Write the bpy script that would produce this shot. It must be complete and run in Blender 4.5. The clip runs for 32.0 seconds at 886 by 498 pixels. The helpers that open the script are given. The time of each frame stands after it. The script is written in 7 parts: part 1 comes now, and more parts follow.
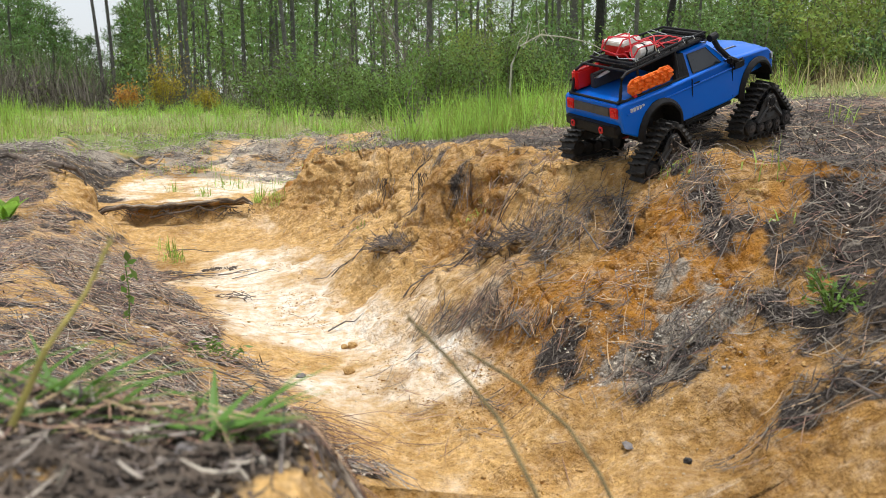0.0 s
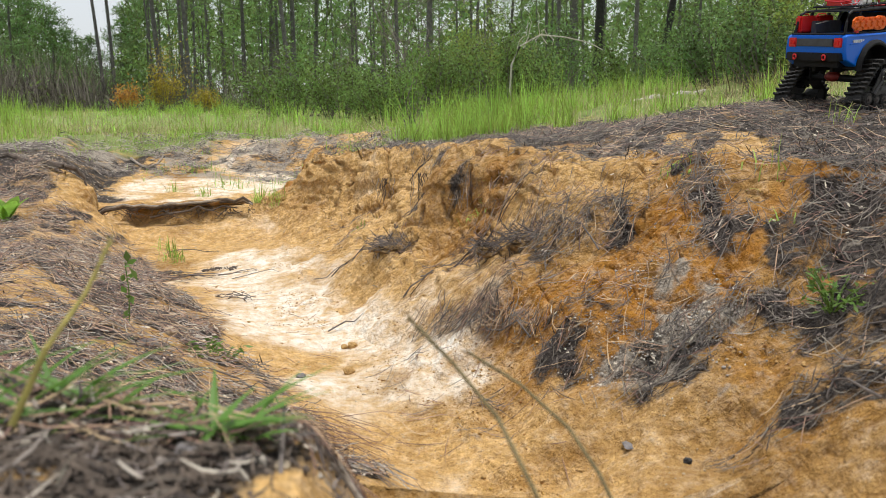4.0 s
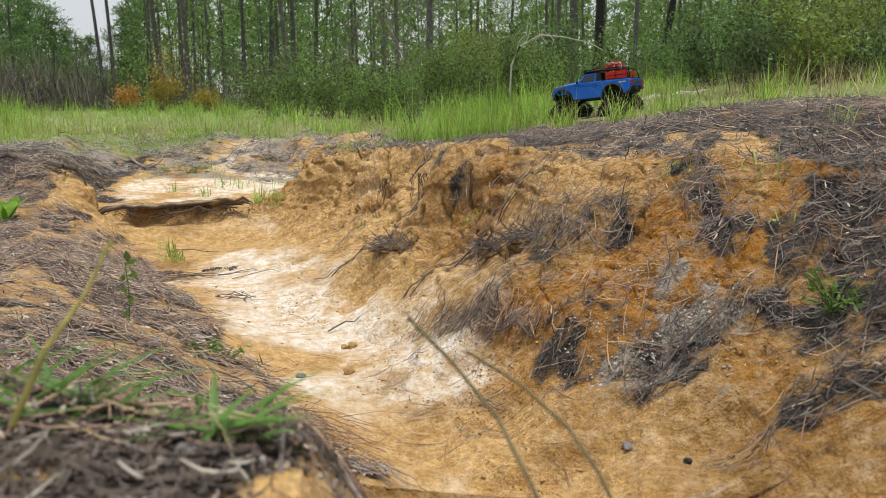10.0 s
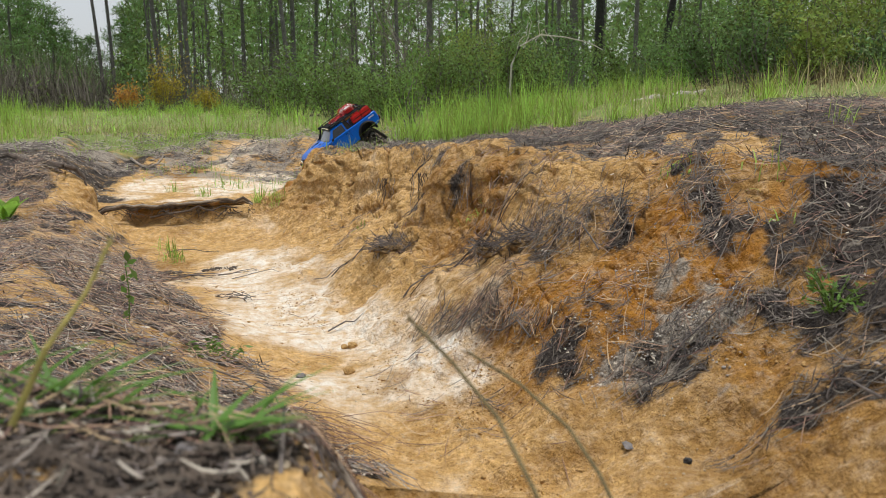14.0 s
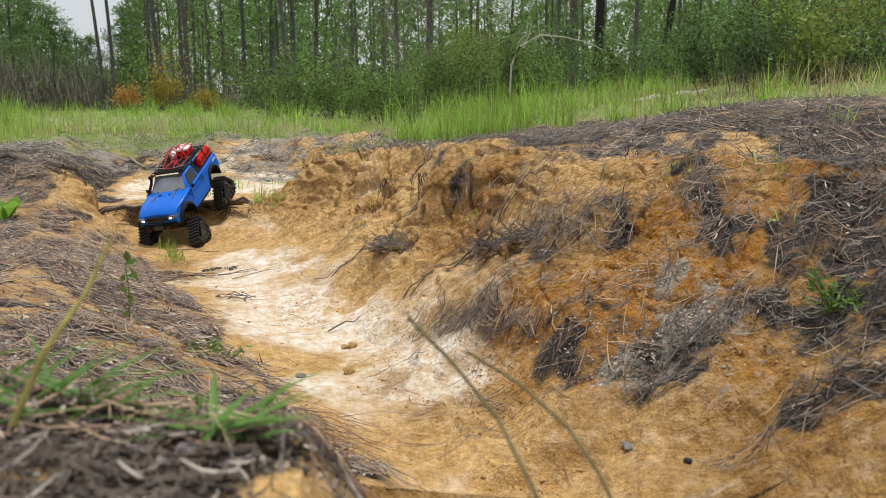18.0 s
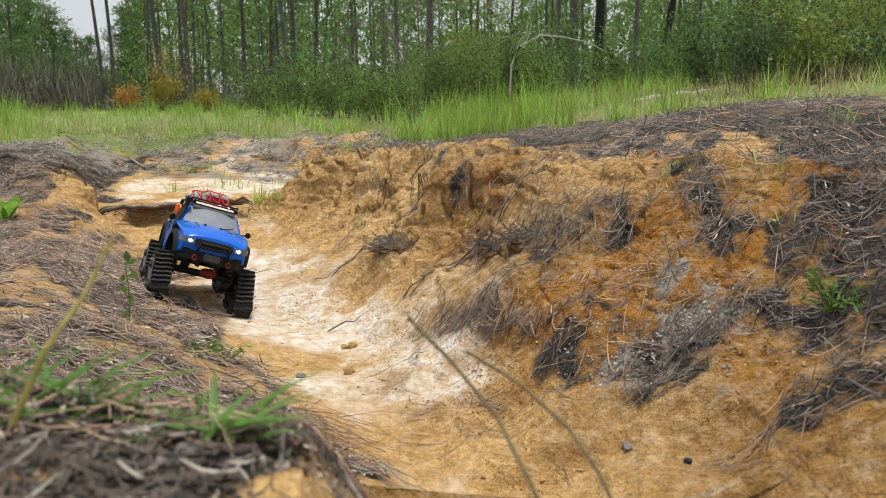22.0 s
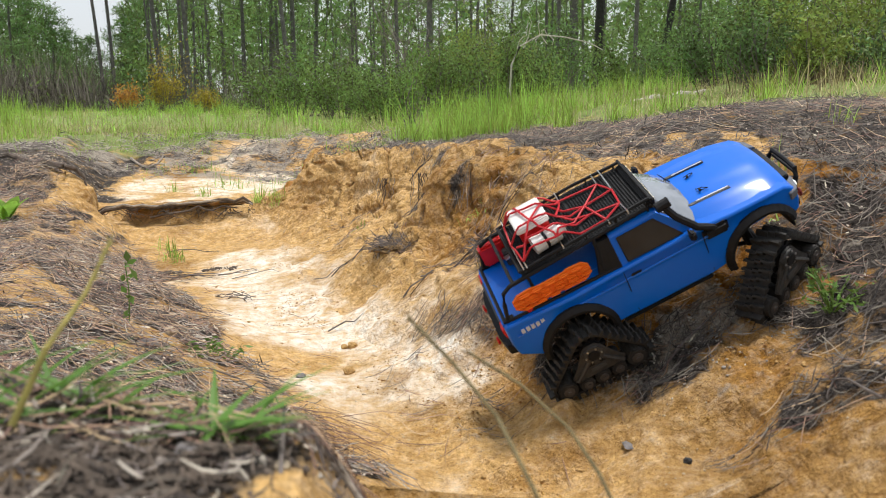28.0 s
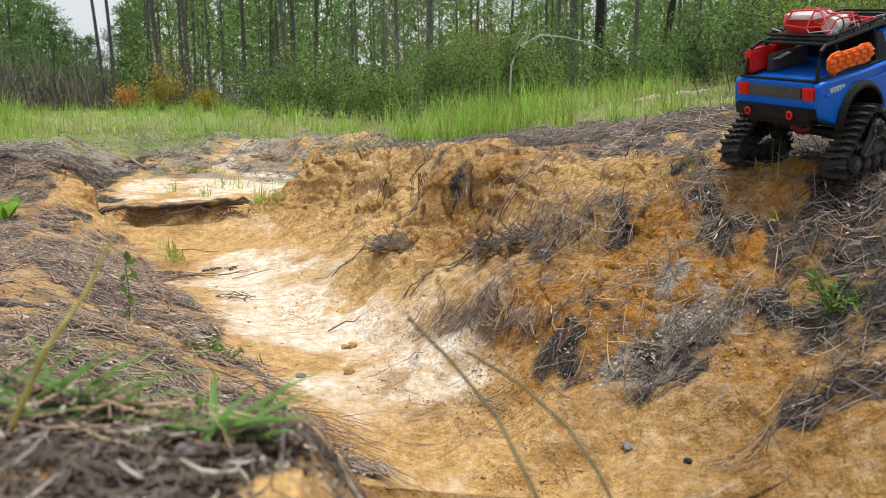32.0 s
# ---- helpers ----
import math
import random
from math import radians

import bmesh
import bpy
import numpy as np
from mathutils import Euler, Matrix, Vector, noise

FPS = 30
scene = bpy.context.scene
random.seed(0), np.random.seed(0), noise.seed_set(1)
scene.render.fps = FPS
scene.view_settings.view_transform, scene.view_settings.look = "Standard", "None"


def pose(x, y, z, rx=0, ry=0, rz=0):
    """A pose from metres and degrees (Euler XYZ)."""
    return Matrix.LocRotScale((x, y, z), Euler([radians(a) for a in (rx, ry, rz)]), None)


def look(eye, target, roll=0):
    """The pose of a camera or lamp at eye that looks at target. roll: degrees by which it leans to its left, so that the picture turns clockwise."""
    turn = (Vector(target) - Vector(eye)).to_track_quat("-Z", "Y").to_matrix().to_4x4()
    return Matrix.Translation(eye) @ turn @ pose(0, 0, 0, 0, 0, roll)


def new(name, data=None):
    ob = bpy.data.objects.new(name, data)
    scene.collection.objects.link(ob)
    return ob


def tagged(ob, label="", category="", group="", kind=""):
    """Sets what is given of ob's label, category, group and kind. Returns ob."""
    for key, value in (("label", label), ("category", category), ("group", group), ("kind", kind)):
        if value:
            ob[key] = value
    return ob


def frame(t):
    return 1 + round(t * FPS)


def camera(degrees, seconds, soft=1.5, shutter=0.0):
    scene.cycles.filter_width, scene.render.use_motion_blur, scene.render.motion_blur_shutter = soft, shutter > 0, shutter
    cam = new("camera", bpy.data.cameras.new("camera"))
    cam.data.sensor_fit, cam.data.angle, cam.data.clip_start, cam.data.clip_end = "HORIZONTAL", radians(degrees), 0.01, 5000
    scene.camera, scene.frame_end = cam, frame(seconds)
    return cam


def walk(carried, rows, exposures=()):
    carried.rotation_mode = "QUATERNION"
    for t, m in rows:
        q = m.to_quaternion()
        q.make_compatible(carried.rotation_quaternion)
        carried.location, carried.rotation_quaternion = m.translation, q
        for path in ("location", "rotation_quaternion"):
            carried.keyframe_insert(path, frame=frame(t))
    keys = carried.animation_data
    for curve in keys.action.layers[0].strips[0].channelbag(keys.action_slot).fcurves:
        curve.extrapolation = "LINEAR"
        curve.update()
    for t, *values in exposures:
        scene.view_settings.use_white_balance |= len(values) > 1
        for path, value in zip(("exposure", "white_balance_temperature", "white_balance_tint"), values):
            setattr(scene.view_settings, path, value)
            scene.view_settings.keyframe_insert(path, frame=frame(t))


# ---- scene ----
cam = camera(58.2, 32.0, 0.6)
cam.data.dof.use_dof = True
cam.data.dof.focus_distance = 2.4
cam.data.dof.aperture_fstop = 8.0
EYE = pose(0, 0, 0.65, 79.5, 0, 0)
walk(cam, [(0.0, EYE), (32.0, EYE)], exposures=[(0.0, -0.19), (3.0, -0.27), (6.0, -0.30), (9.0, -0.40), (13.0, -0.58), (18.0, -0.48), (20.0, -0.50), (22.0, -0.46), (23.0, -0.34), (25.0, -0.14), (28.0, -0.23), (32.0, -0.28)])

# ---------- light: bright broken cloud, a high soft sun ----------
SUN_UP, SUN_TURN = radians(82), radians(35)
world = bpy.data.worlds.new("sky")
scene.world = world
world.use_nodes = True
wn, wl = world.node_tree.nodes, world.node_tree.links
wn.clear()
sky = wn.new("ShaderNodeTexSky")
sky.sky_type = "NISHITA"
sky.sun_disc = False
sky.sun_elevation, sky.sun_rotation = SUN_UP, SUN_TURN
sky.air_density, sky.dust_density, sky.ozone_density = 1.0, 4.0, 1.0
soft_white = wn.new("ShaderNodeMixRGB")
soft_white.inputs[0].default_value = 0.55
soft_white.inputs[2].default_value = (13.4, 14.0, 14.6, 1)
back = wn.new("ShaderNodeBackground")
back.inputs[1].default_value = 0.106
wout = wn.new("ShaderNodeOutputWorld")
wl.new(sky.outputs[0], soft_white.inputs[1])
wl.new(soft_white.outputs[0], back.inputs[0])
wl.new(back.outputs[0], wout.inputs[0])
sun = new("sun", bpy.data.lights.new("sun", "SUN"))
sun.data.energy, sun.data.angle, sun.data.color = 4.1, radians(10), (1.0, 0.965, 0.91)
sun_way = Vector((math.sin(SUN_TURN) * math.cos(SUN_UP), math.cos(SUN_TURN) * math.cos(SUN_UP), math.sin(SUN_UP)))
sun.matrix_world = look(sun_way * 30, (0, 0, 0))


# ---------- materials ----------
def material(name, colour, rough=0.6, metal=0.0, vary=0.15, size=0.02, bump=0.0, second=None, coat=0.0, glow=None, per_island=0.0, clear=0.0, spec=0.5):
    """A surface with grain at two scales, an optional second colour in patches, and relief."""
    m = bpy.data.materials.new(name)
    m.use_nodes = True
    n, l = m.node_tree.nodes, m.node_tree.links
    b = n["Principled BSDF"]
    b.inputs["Roughness"].default_value, b.inputs["Metallic"].default_value = rough, metal
    b.inputs["Specular IOR Level"].default_value = spec
    b.inputs["Coat Weight"].default_value = coat
    b.inputs["Coat Roughness"].default_value = 0.06
    b.inputs["Transmission Weight"].default_value = clear
    co = n.new("ShaderNodeTexCoord")
    big, small = n.new("ShaderNodeTexNoise"), n.new("ShaderNodeTexNoise")
    big.inputs["Scale"].default_value, small.inputs["Scale"].default_value = 0.22 / size, 1.0 / size
    big.inputs["Detail"].default_value, small.inputs["Detail"].default_value = 4, 3
    for t in (big, small):
        l.new(co.outputs["Object"], t.inputs["Vector"])
    mix = n.new("ShaderNodeMixRGB")
    c = Vector(colour)
    mix.inputs[1].default_value = (*(c * (1 - vary)), 1)
    mix.inputs[2].default_value = (*(Vector(second) if second else c * (1 + vary)), 1)
    l.new(big.outputs[0], mix.inputs[0])
    grain = n.new("ShaderNodeMixRGB")
    grain.blend_type = "OVERLAY"
    grain.inputs[0].default_value = min(1.0, vary * 2)
    l.new(mix.outputs[0], grain.inputs[1])
    l.new(small.outputs[0], grain.inputs[2])
    last = grain.outputs[0]
    if per_island:
        geo = n.new("ShaderNodeNewGeometry")
        hsv = n.new("ShaderNodeHueSaturation")
        rng = n.new("ShaderNodeMapRange")
        rng.inputs[3].default_value, rng.inputs[4].default_value = 1 - per_island, 1 + per_island
        l.new(geo.outputs["Random Per Island"], rng.inputs[0])
        l.new(rng.outputs[0], hsv.inputs["Value"])
        hue = n.new("ShaderNodeMapRange")
        hue.inputs[3].default_value, hue.inputs[4].default_value = 0.5 - 0.05 * per_island, 0.5 + 0.04 * per_island
        l.new(geo.outputs["Random Per Island"], hue.inputs[0])
        l.new(hue.outputs[0], hsv.inputs["Hue"])
        l.new(last, hsv.inputs["Color"])
        last = hsv.outputs[0]
    l.new(last, b.inputs["Base Color"])
    if bump:
        bp = n.new("ShaderNodeBump")
        bp.inputs["Strength"].default_value, bp.inputs["Distance"].default_value = bump, size
        l.new(small.outputs[0], bp.inputs["Height"])
        l.new(bp.outputs[0], b.inputs["Normal"])
    if glow:
        b.inputs["Emission Color"].default_value = (*colour, 1)
        b.inputs["Emission Strength"].default_value = glow
    return m


def leafy(name, colour, second, per_island=0.35, rough=0.5, through_light=0.35):
    """Leaves and blades: light passes through them."""
    m = material(name, colour, rough, 0, 0.25, 0.6, 0, second, per_island=per_island, spec=0.25)
    n, l = m.node_tree.nodes, m.node_tree.links
    b, out = n["Principled BSDF"], n["Material Output"]
    tr = n.new("ShaderNodeBsdfTranslucent")
    l.new(b.inputs["Base Color"].links[0].from_socket, tr.inputs[0])
    mx = n.new("ShaderNodeMixShader")
    mx.inputs[0].default_value = through_light
    l.new(b.outputs[0], mx.inputs[1])
    l.new(tr.outputs[0], mx.inputs[2])
    l.new(mx.outputs[0], out.inputs[0])
    return m


def ground_material():
    m = bpy.data.materials.new("sandy_clay_ground")
    m.use_nodes = True
    n, l = m.node_tree.nodes, m.node_tree.links
    b = n["Principled BSDF"]
    b.inputs["Roughness"].default_value = 0.92
    b.inputs["Specular IOR Level"].default_value = 0.2
    co = n.new("ShaderNodeTexCoord")

    def tex(scale, detail=5.0, rough=0.6):
        t = n.new("ShaderNodeTexNoise")
        t.inputs["Scale"].default_value, t.inputs["Detail"].default_value, t.inputs["Roughness"].default_value = scale, detail, rough
        l.new(co.outputs["Object"], t.inputs["Vector"])
        return t.outputs[0]

    def mask(value, a, z):
        r = n.new("ShaderNodeMapRange")
        r.inputs[1].default_value, r.inputs[2].default_value = a, z
        l.new(value, r.inputs[0])
        return r.outputs[0]

    def mixed(fac, one, two, kind="MIX"):
        x = n.new("ShaderNodeMixRGB")
        x.blend_type = kind
        for s, v in ((0, fac), (1, one), (2, two)):
            if isinstance(v, tuple):
                x.inputs[s].default_value = (*v, 1)
            elif isinstance(v, float):
                x.inputs[s].default_value = v
            else:
                l.new(v, x.inputs[s])
        return x.outputs[0]

    fine, mid, wide = tex(160, 4), tex(28, 6, 0.7), tex(5, 5)
    ragged = tex(38, 8, 0.8)

    def layer(name, break_up=1.6, soft=0.38):
        """A painted cover, its edges broken up by grain."""
        a = n.new("ShaderNodeAttribute")
        a.attribute_name = name
        k = n.new("ShaderNodeMath")
        k.operation = "MULTIPLY_ADD"
        k.inputs[1].default_value = break_up
        l.new(ragged, k.inputs[0])
        l.new(a.outputs["Fac"], k.inputs[2])
        return mask(k.outputs[0], 0.5 * break_up + 0.5 - soft, 0.5 * break_up + 0.5 + soft)

    clay = mixed(mask(mid, 0.28, 0.66), CLAY_DARK, CLAY_LIGHT)
    clay = mixed(mask(wide, 0.42, 0.62), clay, mixed(mask(fine, 0.3, 0.7), CLAY_DEEP, CLAY_DARK))
    deep = mixed(mask(mid, 0.3, 0.7), CLAY_RUST, CLAY_DEEP)
    col = mixed(layer("rust"), clay, deep)
    ochre = mixed(mask(mid, 0.35, 0.7), CLAY_LIGHT, CLAY_PALE)
    col = mixed(layer("pale", 1.2, 0.5), col, ochre)
    specks = mixed(mask(tex(330, 3, 0.7), 0.57, 0.66), (1.06, 1.06, 1.06), (0.34, 0.27, 0.21))
    col = mixed(0.85, col, specks, "MULTIPLY")
    # darker and lighter mottling multiplied into the clay colour
    mottle = mixed(mask(tex(75, 7, 0.85), 0.38, 0.60), (0.66, 0.575, 0.48), (1.22, 1.22, 1.22))
    col = mixed(0.8, col, mottle, "MULTIPLY")
    sand = mixed(mask(mid, 0.36, 0.60), SAND_WARM, SAND_WHITE)
    sand = mixed(mask(tex(210, 3, 0.7), 0.60, 0.70), sand, CLAY_LIGHT)
    col = mixed(layer("white", 1.3, 0.55), col, sand)
    # needle duff, taken near black to paint the shade between the straws
    shaded_duff = mixed(mask(fine, 0.3, 0.7), (0.010, 0.0085, 0.0075), (0.10, 0.082, 0.070))
    col = mixed(layer("litter", 1.6, 0.20), col, shaded_duff)
    grey = mixed(mask(fine, 0.3, 0.7), (0.15, 0.126, 0.10), (0.52, 0.455, 0.37))
    col = mixed(layer("ash", 2.2, 0.3), col, grey)
    turf = mixed(mask(mid, 0.3, 0.7), (0.14, 0.205, 0.05), (0.28, 0.33, 0.115))
    col = mixed(layer("turf", 1.0), col, turf)
    l.new(col, b.inputs["Base Color"])
    h = n.new("ShaderNodeMath")
    h.operation = "MULTIPLY_ADD"
    h.inputs[1].default_value = 0.35
    l.new(fine, h.inputs[0])
    l.new(mid, h.inputs[2])
    bp = n.new("ShaderNodeBump")
    bp.inputs["Strength"].default_value, bp.inputs["Distance"].default_value = 1.0, 0.020
    crumbs = n.new("ShaderNodeTexVoronoi")
    crumbs.inputs["Scale"].default_value = 55
    l.new(co.outputs["Object"], crumbs.inputs["Vector"])
    h2 = n.new("ShaderNodeMath")
    h2.operation = "MULTIPLY_ADD"
    h2.inputs[1].default_value = -0.30
    l.new(crumbs.outputs["Distance"], h2.inputs[0])
    l.new(h.outputs[0], h2.inputs[2])
    l.new(h2.outputs[0], bp.inputs["Height"])
    l.new(bp.outputs[0], b.inputs["Normal"])
    return m


CLAY_DARK, CLAY_LIGHT, CLAY_DEEP, CLAY_RUST = (0.235, 0.128, 0.040), (0.44, 0.272, 0.098), (0.375, 0.185, 0.030), (0.33, 0.130, 0.011)
CLAY_PALE = (0.745, 0.485, 0.198)
SAND_WARM, SAND_WHITE = (0.70, 0.485, 0.255), (0.92, 0.865, 0.77)
GROUND = ground_material()
BLUE = material("blue_paint", (0.0005, 0.128, 0.62), 0.28, 0, 0.05, 0.08, coat=0.25, spec=0.25)
BLACK = material("black_plastic", (0.009, 0.009, 0.010), 0.6, 0, 0.3, 0.01, 0.15, spec=0.25)
RUBBER = material("dusty_black_rubber", (0.010, 0.010, 0.010), 0.7, 0, 0.4, 0.012, 0.25, (0.028, 0.025, 0.022))
GREY = material("dark_grey_plastic", (0.055, 0.057, 0.06), 0.5, 0, 0.25, 0.01, 0.1)
FRAME = material("grey_moulded_plastic", (0.028, 0.028, 0.028), 0.5, 0, 0.3, 0.01, 0.15, (0.06, 0.056, 0.053))
RIM = material("dusty_wheel_rim", (0.045, 0.038, 0.034), 0.6, 0, 0.3, 0.006, 0.2, (0.11, 0.09, 0.078))
GLASS = material("smoked_glass", (0.02, 0.023, 0.027), 0.07, 0, 0.3, 0.05)
# opaque; the second colour paints pale sky reflections in patches
SCREEN = material("windshield_painted_reflections", (0.07, 0.08, 0.09), 0.04, 0, 0.2, 0.045, 0, (0.32, 0.35, 0.39), coat=1.0)
ORANGE = material("orange_plastic", (0.85, 0.17, 0.012), 0.45, 0, 0.1, 0.02)
RED = material("red_plastic", (0.60, 0.012, 0.012), 0.35, 0, 0.1, 0.02)
DULLRED = material("dull_red_metal", (0.20, 0.018, 0.014), 0.6, 0, 0.3, 0.01)
REDCORD = material("red_elastic_cord", (0.50, 0.012, 0.02), 0.6, 0, 0.15, 0.004)
WHITE = material("white_plastic", (0.74, 0.73, 0.70), 0.45, 0, 0.06, 0.03)
STEEL = material("bright_steel", (0.62, 0.62, 0.62), 0.28, 1.0, 0.1, 0.01)
TAIL = material("lit_tail_lamp", (0.50, 0.008, 0.010), 0.2, 0, 0.4, 0.006, glow=0.22)
LAMP = material("lit_head_lamp", (0.72, 0.72, 0.69), 0.12, 0, 0.2, 0.006, glow=3.0)
LENS = material("clear_lens", (0.15, 0.16, 0.18), 0.12, 0, 0.1, 0.01)
LEDS = material("amber_white_led_strip", (0.95, 0.86, 0.62), 0.3, 0, 0.1, 0.004, glow=0.6)
SILVER = material("silver_lettering", (0.62, 0.64, 0.68), 0.35, 0.2, 0.08, 0.01)
BARK = material("grey_pine_bark", (0.055, 0.051, 0.050), 0.9, 0, 0.4, 0.05, 0.8, (0.18, 0.168, 0.164))
BURNT = material("charred_black_bark", (0.018, 0.016, 0.015), 0.9, 0, 0.4, 0.05, 0.8)
WOOD = material("weathered_grey_wood", (0.27, 0.22, 0.175), 0.85, 0, 0.35, 0.012, 0.7, (0.46, 0.40, 0.33))
ROOT = material("brown_root_bark", (0.06, 0.045, 0.034), 0.9, 0, 0.4, 0.012, 0.8, (0.17, 0.13, 0.10))
NEEDLE = material("dead_pine_needles", (0.034, 0.027, 0.022), 0.75, 0, 0.3, 0.05, 0, (0.185, 0.152, 0.128), per_island=0.98)
REDNEEDLE = material("rusty_pine_needles", (0.21, 0.105, 0.062), 0.75, 0, 0.3, 0.05, 0, (0.46, 0.31, 0.21), per_island=0.7)
STONE = material("pale_pebble", (0.42, 0.33, 0.21), 0.85, 0, 0.3, 0.01, 0.4, (0.6, 0.5, 0.36))
SOD = material("root_bound_soil", (0.16, 0.10, 0.045), 0.95, 0, 0.35, 0.008, 0.8, (0.34, 0.215, 0.09))
CRUMB = material("deep_orange_crumbs", (0.30, 0.145, 0.03), 0.95, 0, 0.3, 0.008, 0.6, (0.50, 0.28, 0.08), per_island=0.4)
CLOD = material("orange_clay_clod", (0.44, 0.25, 0.08), 0.95, 0, 0.3, 0.008, 0.8, (0.60, 0.39, 0.16))
BARKCHIP = material("grey_bark_chip", (0.16, 0.145, 0.14), 0.85, 0, 0.3, 0.01, 0.5)
CHAR = material("black_charcoal", (0.012, 0.012, 0.014), 0.6, 0, 0.3, 0.005, 0.5)
GRASS = leafy("fresh_grass", (0.19, 0.39, 0.05), (0.47, 0.60, 0.13), 0.55, 0.5, 0.58)
BLADE = leafy("broad_grass_blades", (0.085, 0.21, 0.03), (0.20, 0.36, 0.075), 0.4, 0.45, 0.4)
ASH = material("pale_grey_soil", (0.28, 0.25, 0.215), 0.95, 0, 0.3, 0.01, 0.5, (0.58, 0.53, 0.46), per_island=0.5)
LITTER = material("pale_dry_litter", (0.11, 0.088, 0.075), 0.85, 0, 0.35, 0.02, 0.2, (0.36, 0.31, 0.27), per_island=0.95)
YELLOWSTALK = material("yellowing_stalk", (0.21, 0.165, 0.035), 0.7, 0, 0.3, 0.02, 0, (0.30, 0.27, 0.06))
BRUSH = material("dead_brushwood", (0.07, 0.057, 0.046), 0.9, 0, 0.3, 0.3, 0, (0.20, 0.17, 0.145), per_island=0.7)
STALK = material("dry_olive_stalk", (0.115, 0.088, 0.038), 0.8, 0, 0.3, 0.02, 0, (0.21, 0.165, 0.07))
DRYGRASS = leafy("dry_grass", (0.42, 0.36, 0.18), (0.55, 0.48, 0.26), 0.35)
DRYFERN = leafy("dry_ferns", (0.10, 0.075, 0.04), (0.27, 0.21, 0.11), 0.6, 0.6, 0.3)
PINE = leafy("pine_needles", (0.065, 0.145, 0.05), (0.25, 0.37, 0.12), 0.65, 0.5, 0.45)
LEAF = leafy("shrub_leaves", (0.08, 0.155, 0.04), (0.29, 0.385, 0.11), 0.75, 0.55, 0.45)
YELLEAF = leafy("yellowing_leaves", (0.36, 0.33, 0.05), (0.52, 0.38, 0.06), 0.35)
RUSTLEAF = leafy("orange_leaves", (0.58, 0.28, 0.05), (0.62, 0.36, 0.09), 0.3)
DARKLEAF = leafy("dark_shrub_leaves", (0.07, 0.135, 0.045), (0.21, 0.30, 0.10), 0.7, 0.5, 0.35)
LIMELEAF = leafy("lime_shrub_leaves", (0.19, 0.27, 0.05), (0.36, 0.42, 0.11), 0.5, 0.5, 0.45)
HERB = leafy("bright_herb_leaves", (0.11, 0.22, 0.04), (0.22, 0.36, 0.085), 0.4)
FLAKE = material("pale_flakes", (0.30, 0.24, 0.185), 0.9, 0, 0.3, 0.01, 0, (0.58, 0.50, 0.41), per_island=0.7)
BLEACHED = material("bleached_dead_wood", (0.48, 0.43, 0.38), 0.85, 0, 0.3, 0.02, 0.4, (0.62, 0.57, 0.5))
TWIG = material("grey_twigs", (0.13, 0.108, 0.095), 0.9, 0, 0.3, 0.02, 0, (0.27, 0.235, 0.205), per_island=0.6)


# ---------- mesh helpers ----------
def part(name, bm, mat, parent=None, label="", smooth=False, bevel=0.0):
    """Links a bmesh as one mesh object under a thing or a part."""
    if bevel:
        bmesh.ops.bevel(bm, geom=bm.edges[:], offset=bevel, segments=2, affect="EDGES", clamp_overlap=True)
    bmesh.ops.recalc_face_normals(bm, faces=bm.faces[:])
    me = bpy.data.meshes.new(name)
    bm.to_mesh(me)
    bm.free()
    me.materials.append(mat)
    if smooth:
        me.shade_smooth()
        me.set_sharp_from_angle(angle=radians(32))
    ob = new(name, me)
    if parent:
        ob.parent = parent
    if label:
        ob["label"] = label
    return ob


def box(x0, x1, y0, y1, z0, z1, bm=None, turn=None):
    bm = bm or bmesh.new()
    m = Matrix.Translation(((x0 + x1) / 2, (y0 + y1) / 2, (z0 + z1) / 2))
    if turn:
        m = m @ turn
    bmesh.ops.create_cube(bm, size=1, matrix=m @ Matrix.Diagonal((x1 - x0, y1 - y0, z1 - z0, 1)))
    return bm


def tube(points, radius, sides=6, bm=None, tip=None):
    """A round bar through points; tip: the radius at its end."""
    bm = bm or bmesh.new()
    pts = [Vector(p) for p in points]
    rings = []
    for i, p in enumerate(pts):
        way = (pts[min(i + 1, len(pts) - 1)] - pts[max(i - 1, 0)]).normalized()
        side = way.cross(Vector((0, 0, 1)) if abs(way.z) < 0.9 else Vector((1, 0, 0))).normalized()
        up = side.cross(way)
        r = radius if tip is None else radius + (tip - radius) * i / (len(pts) - 1)
        rings.append([bm.verts.new(p + r * (math.cos(a) * side + math.sin(a) * up)) for a in [2 * math.pi * k / sides for k in range(sides)]])
    for a, b in zip(rings, rings[1:]):
        for k in range(sides):
            bm.faces.new((a[k], a[(k + 1) % sides], b[(k + 1) % sides], b[k]))
    bm.faces.new(rings[0][::-1])
    bm.faces.new(rings[-1])
    return bm


def disc(x, y0, y1, z, r, sides=20, bm=None):
    """A wheel-like cylinder along y."""
    bm = bm or bmesh.new()
    m = Matrix.Translation((x, (y0 + y1) / 2, z)) @ Matrix.Rotation(math.pi / 2, 4, "X")
    bmesh.ops.create_cone(bm, cap_ends=True, segments=sides, radius1=r, radius2=r, depth=abs(y1 - y0), matrix=m)
    return bm


def prism(outline, y0, y1, bm=None):
    """An outline in x and z, given thickness along y."""
    bm = bm or bmesh.new()
    a = [bm.verts.new((x, y0, z)) for x, z in outline]
    b = [bm.verts.new((x, y1, z)) for x, z in outline]
    bm.faces.new(a)
    bm.faces.new(b[::-1])
    for k in range(len(a)):
        j = (k + 1) % len(a)
        bm.faces.new((a[k], b[k], b[j], a[j]))
    return bm


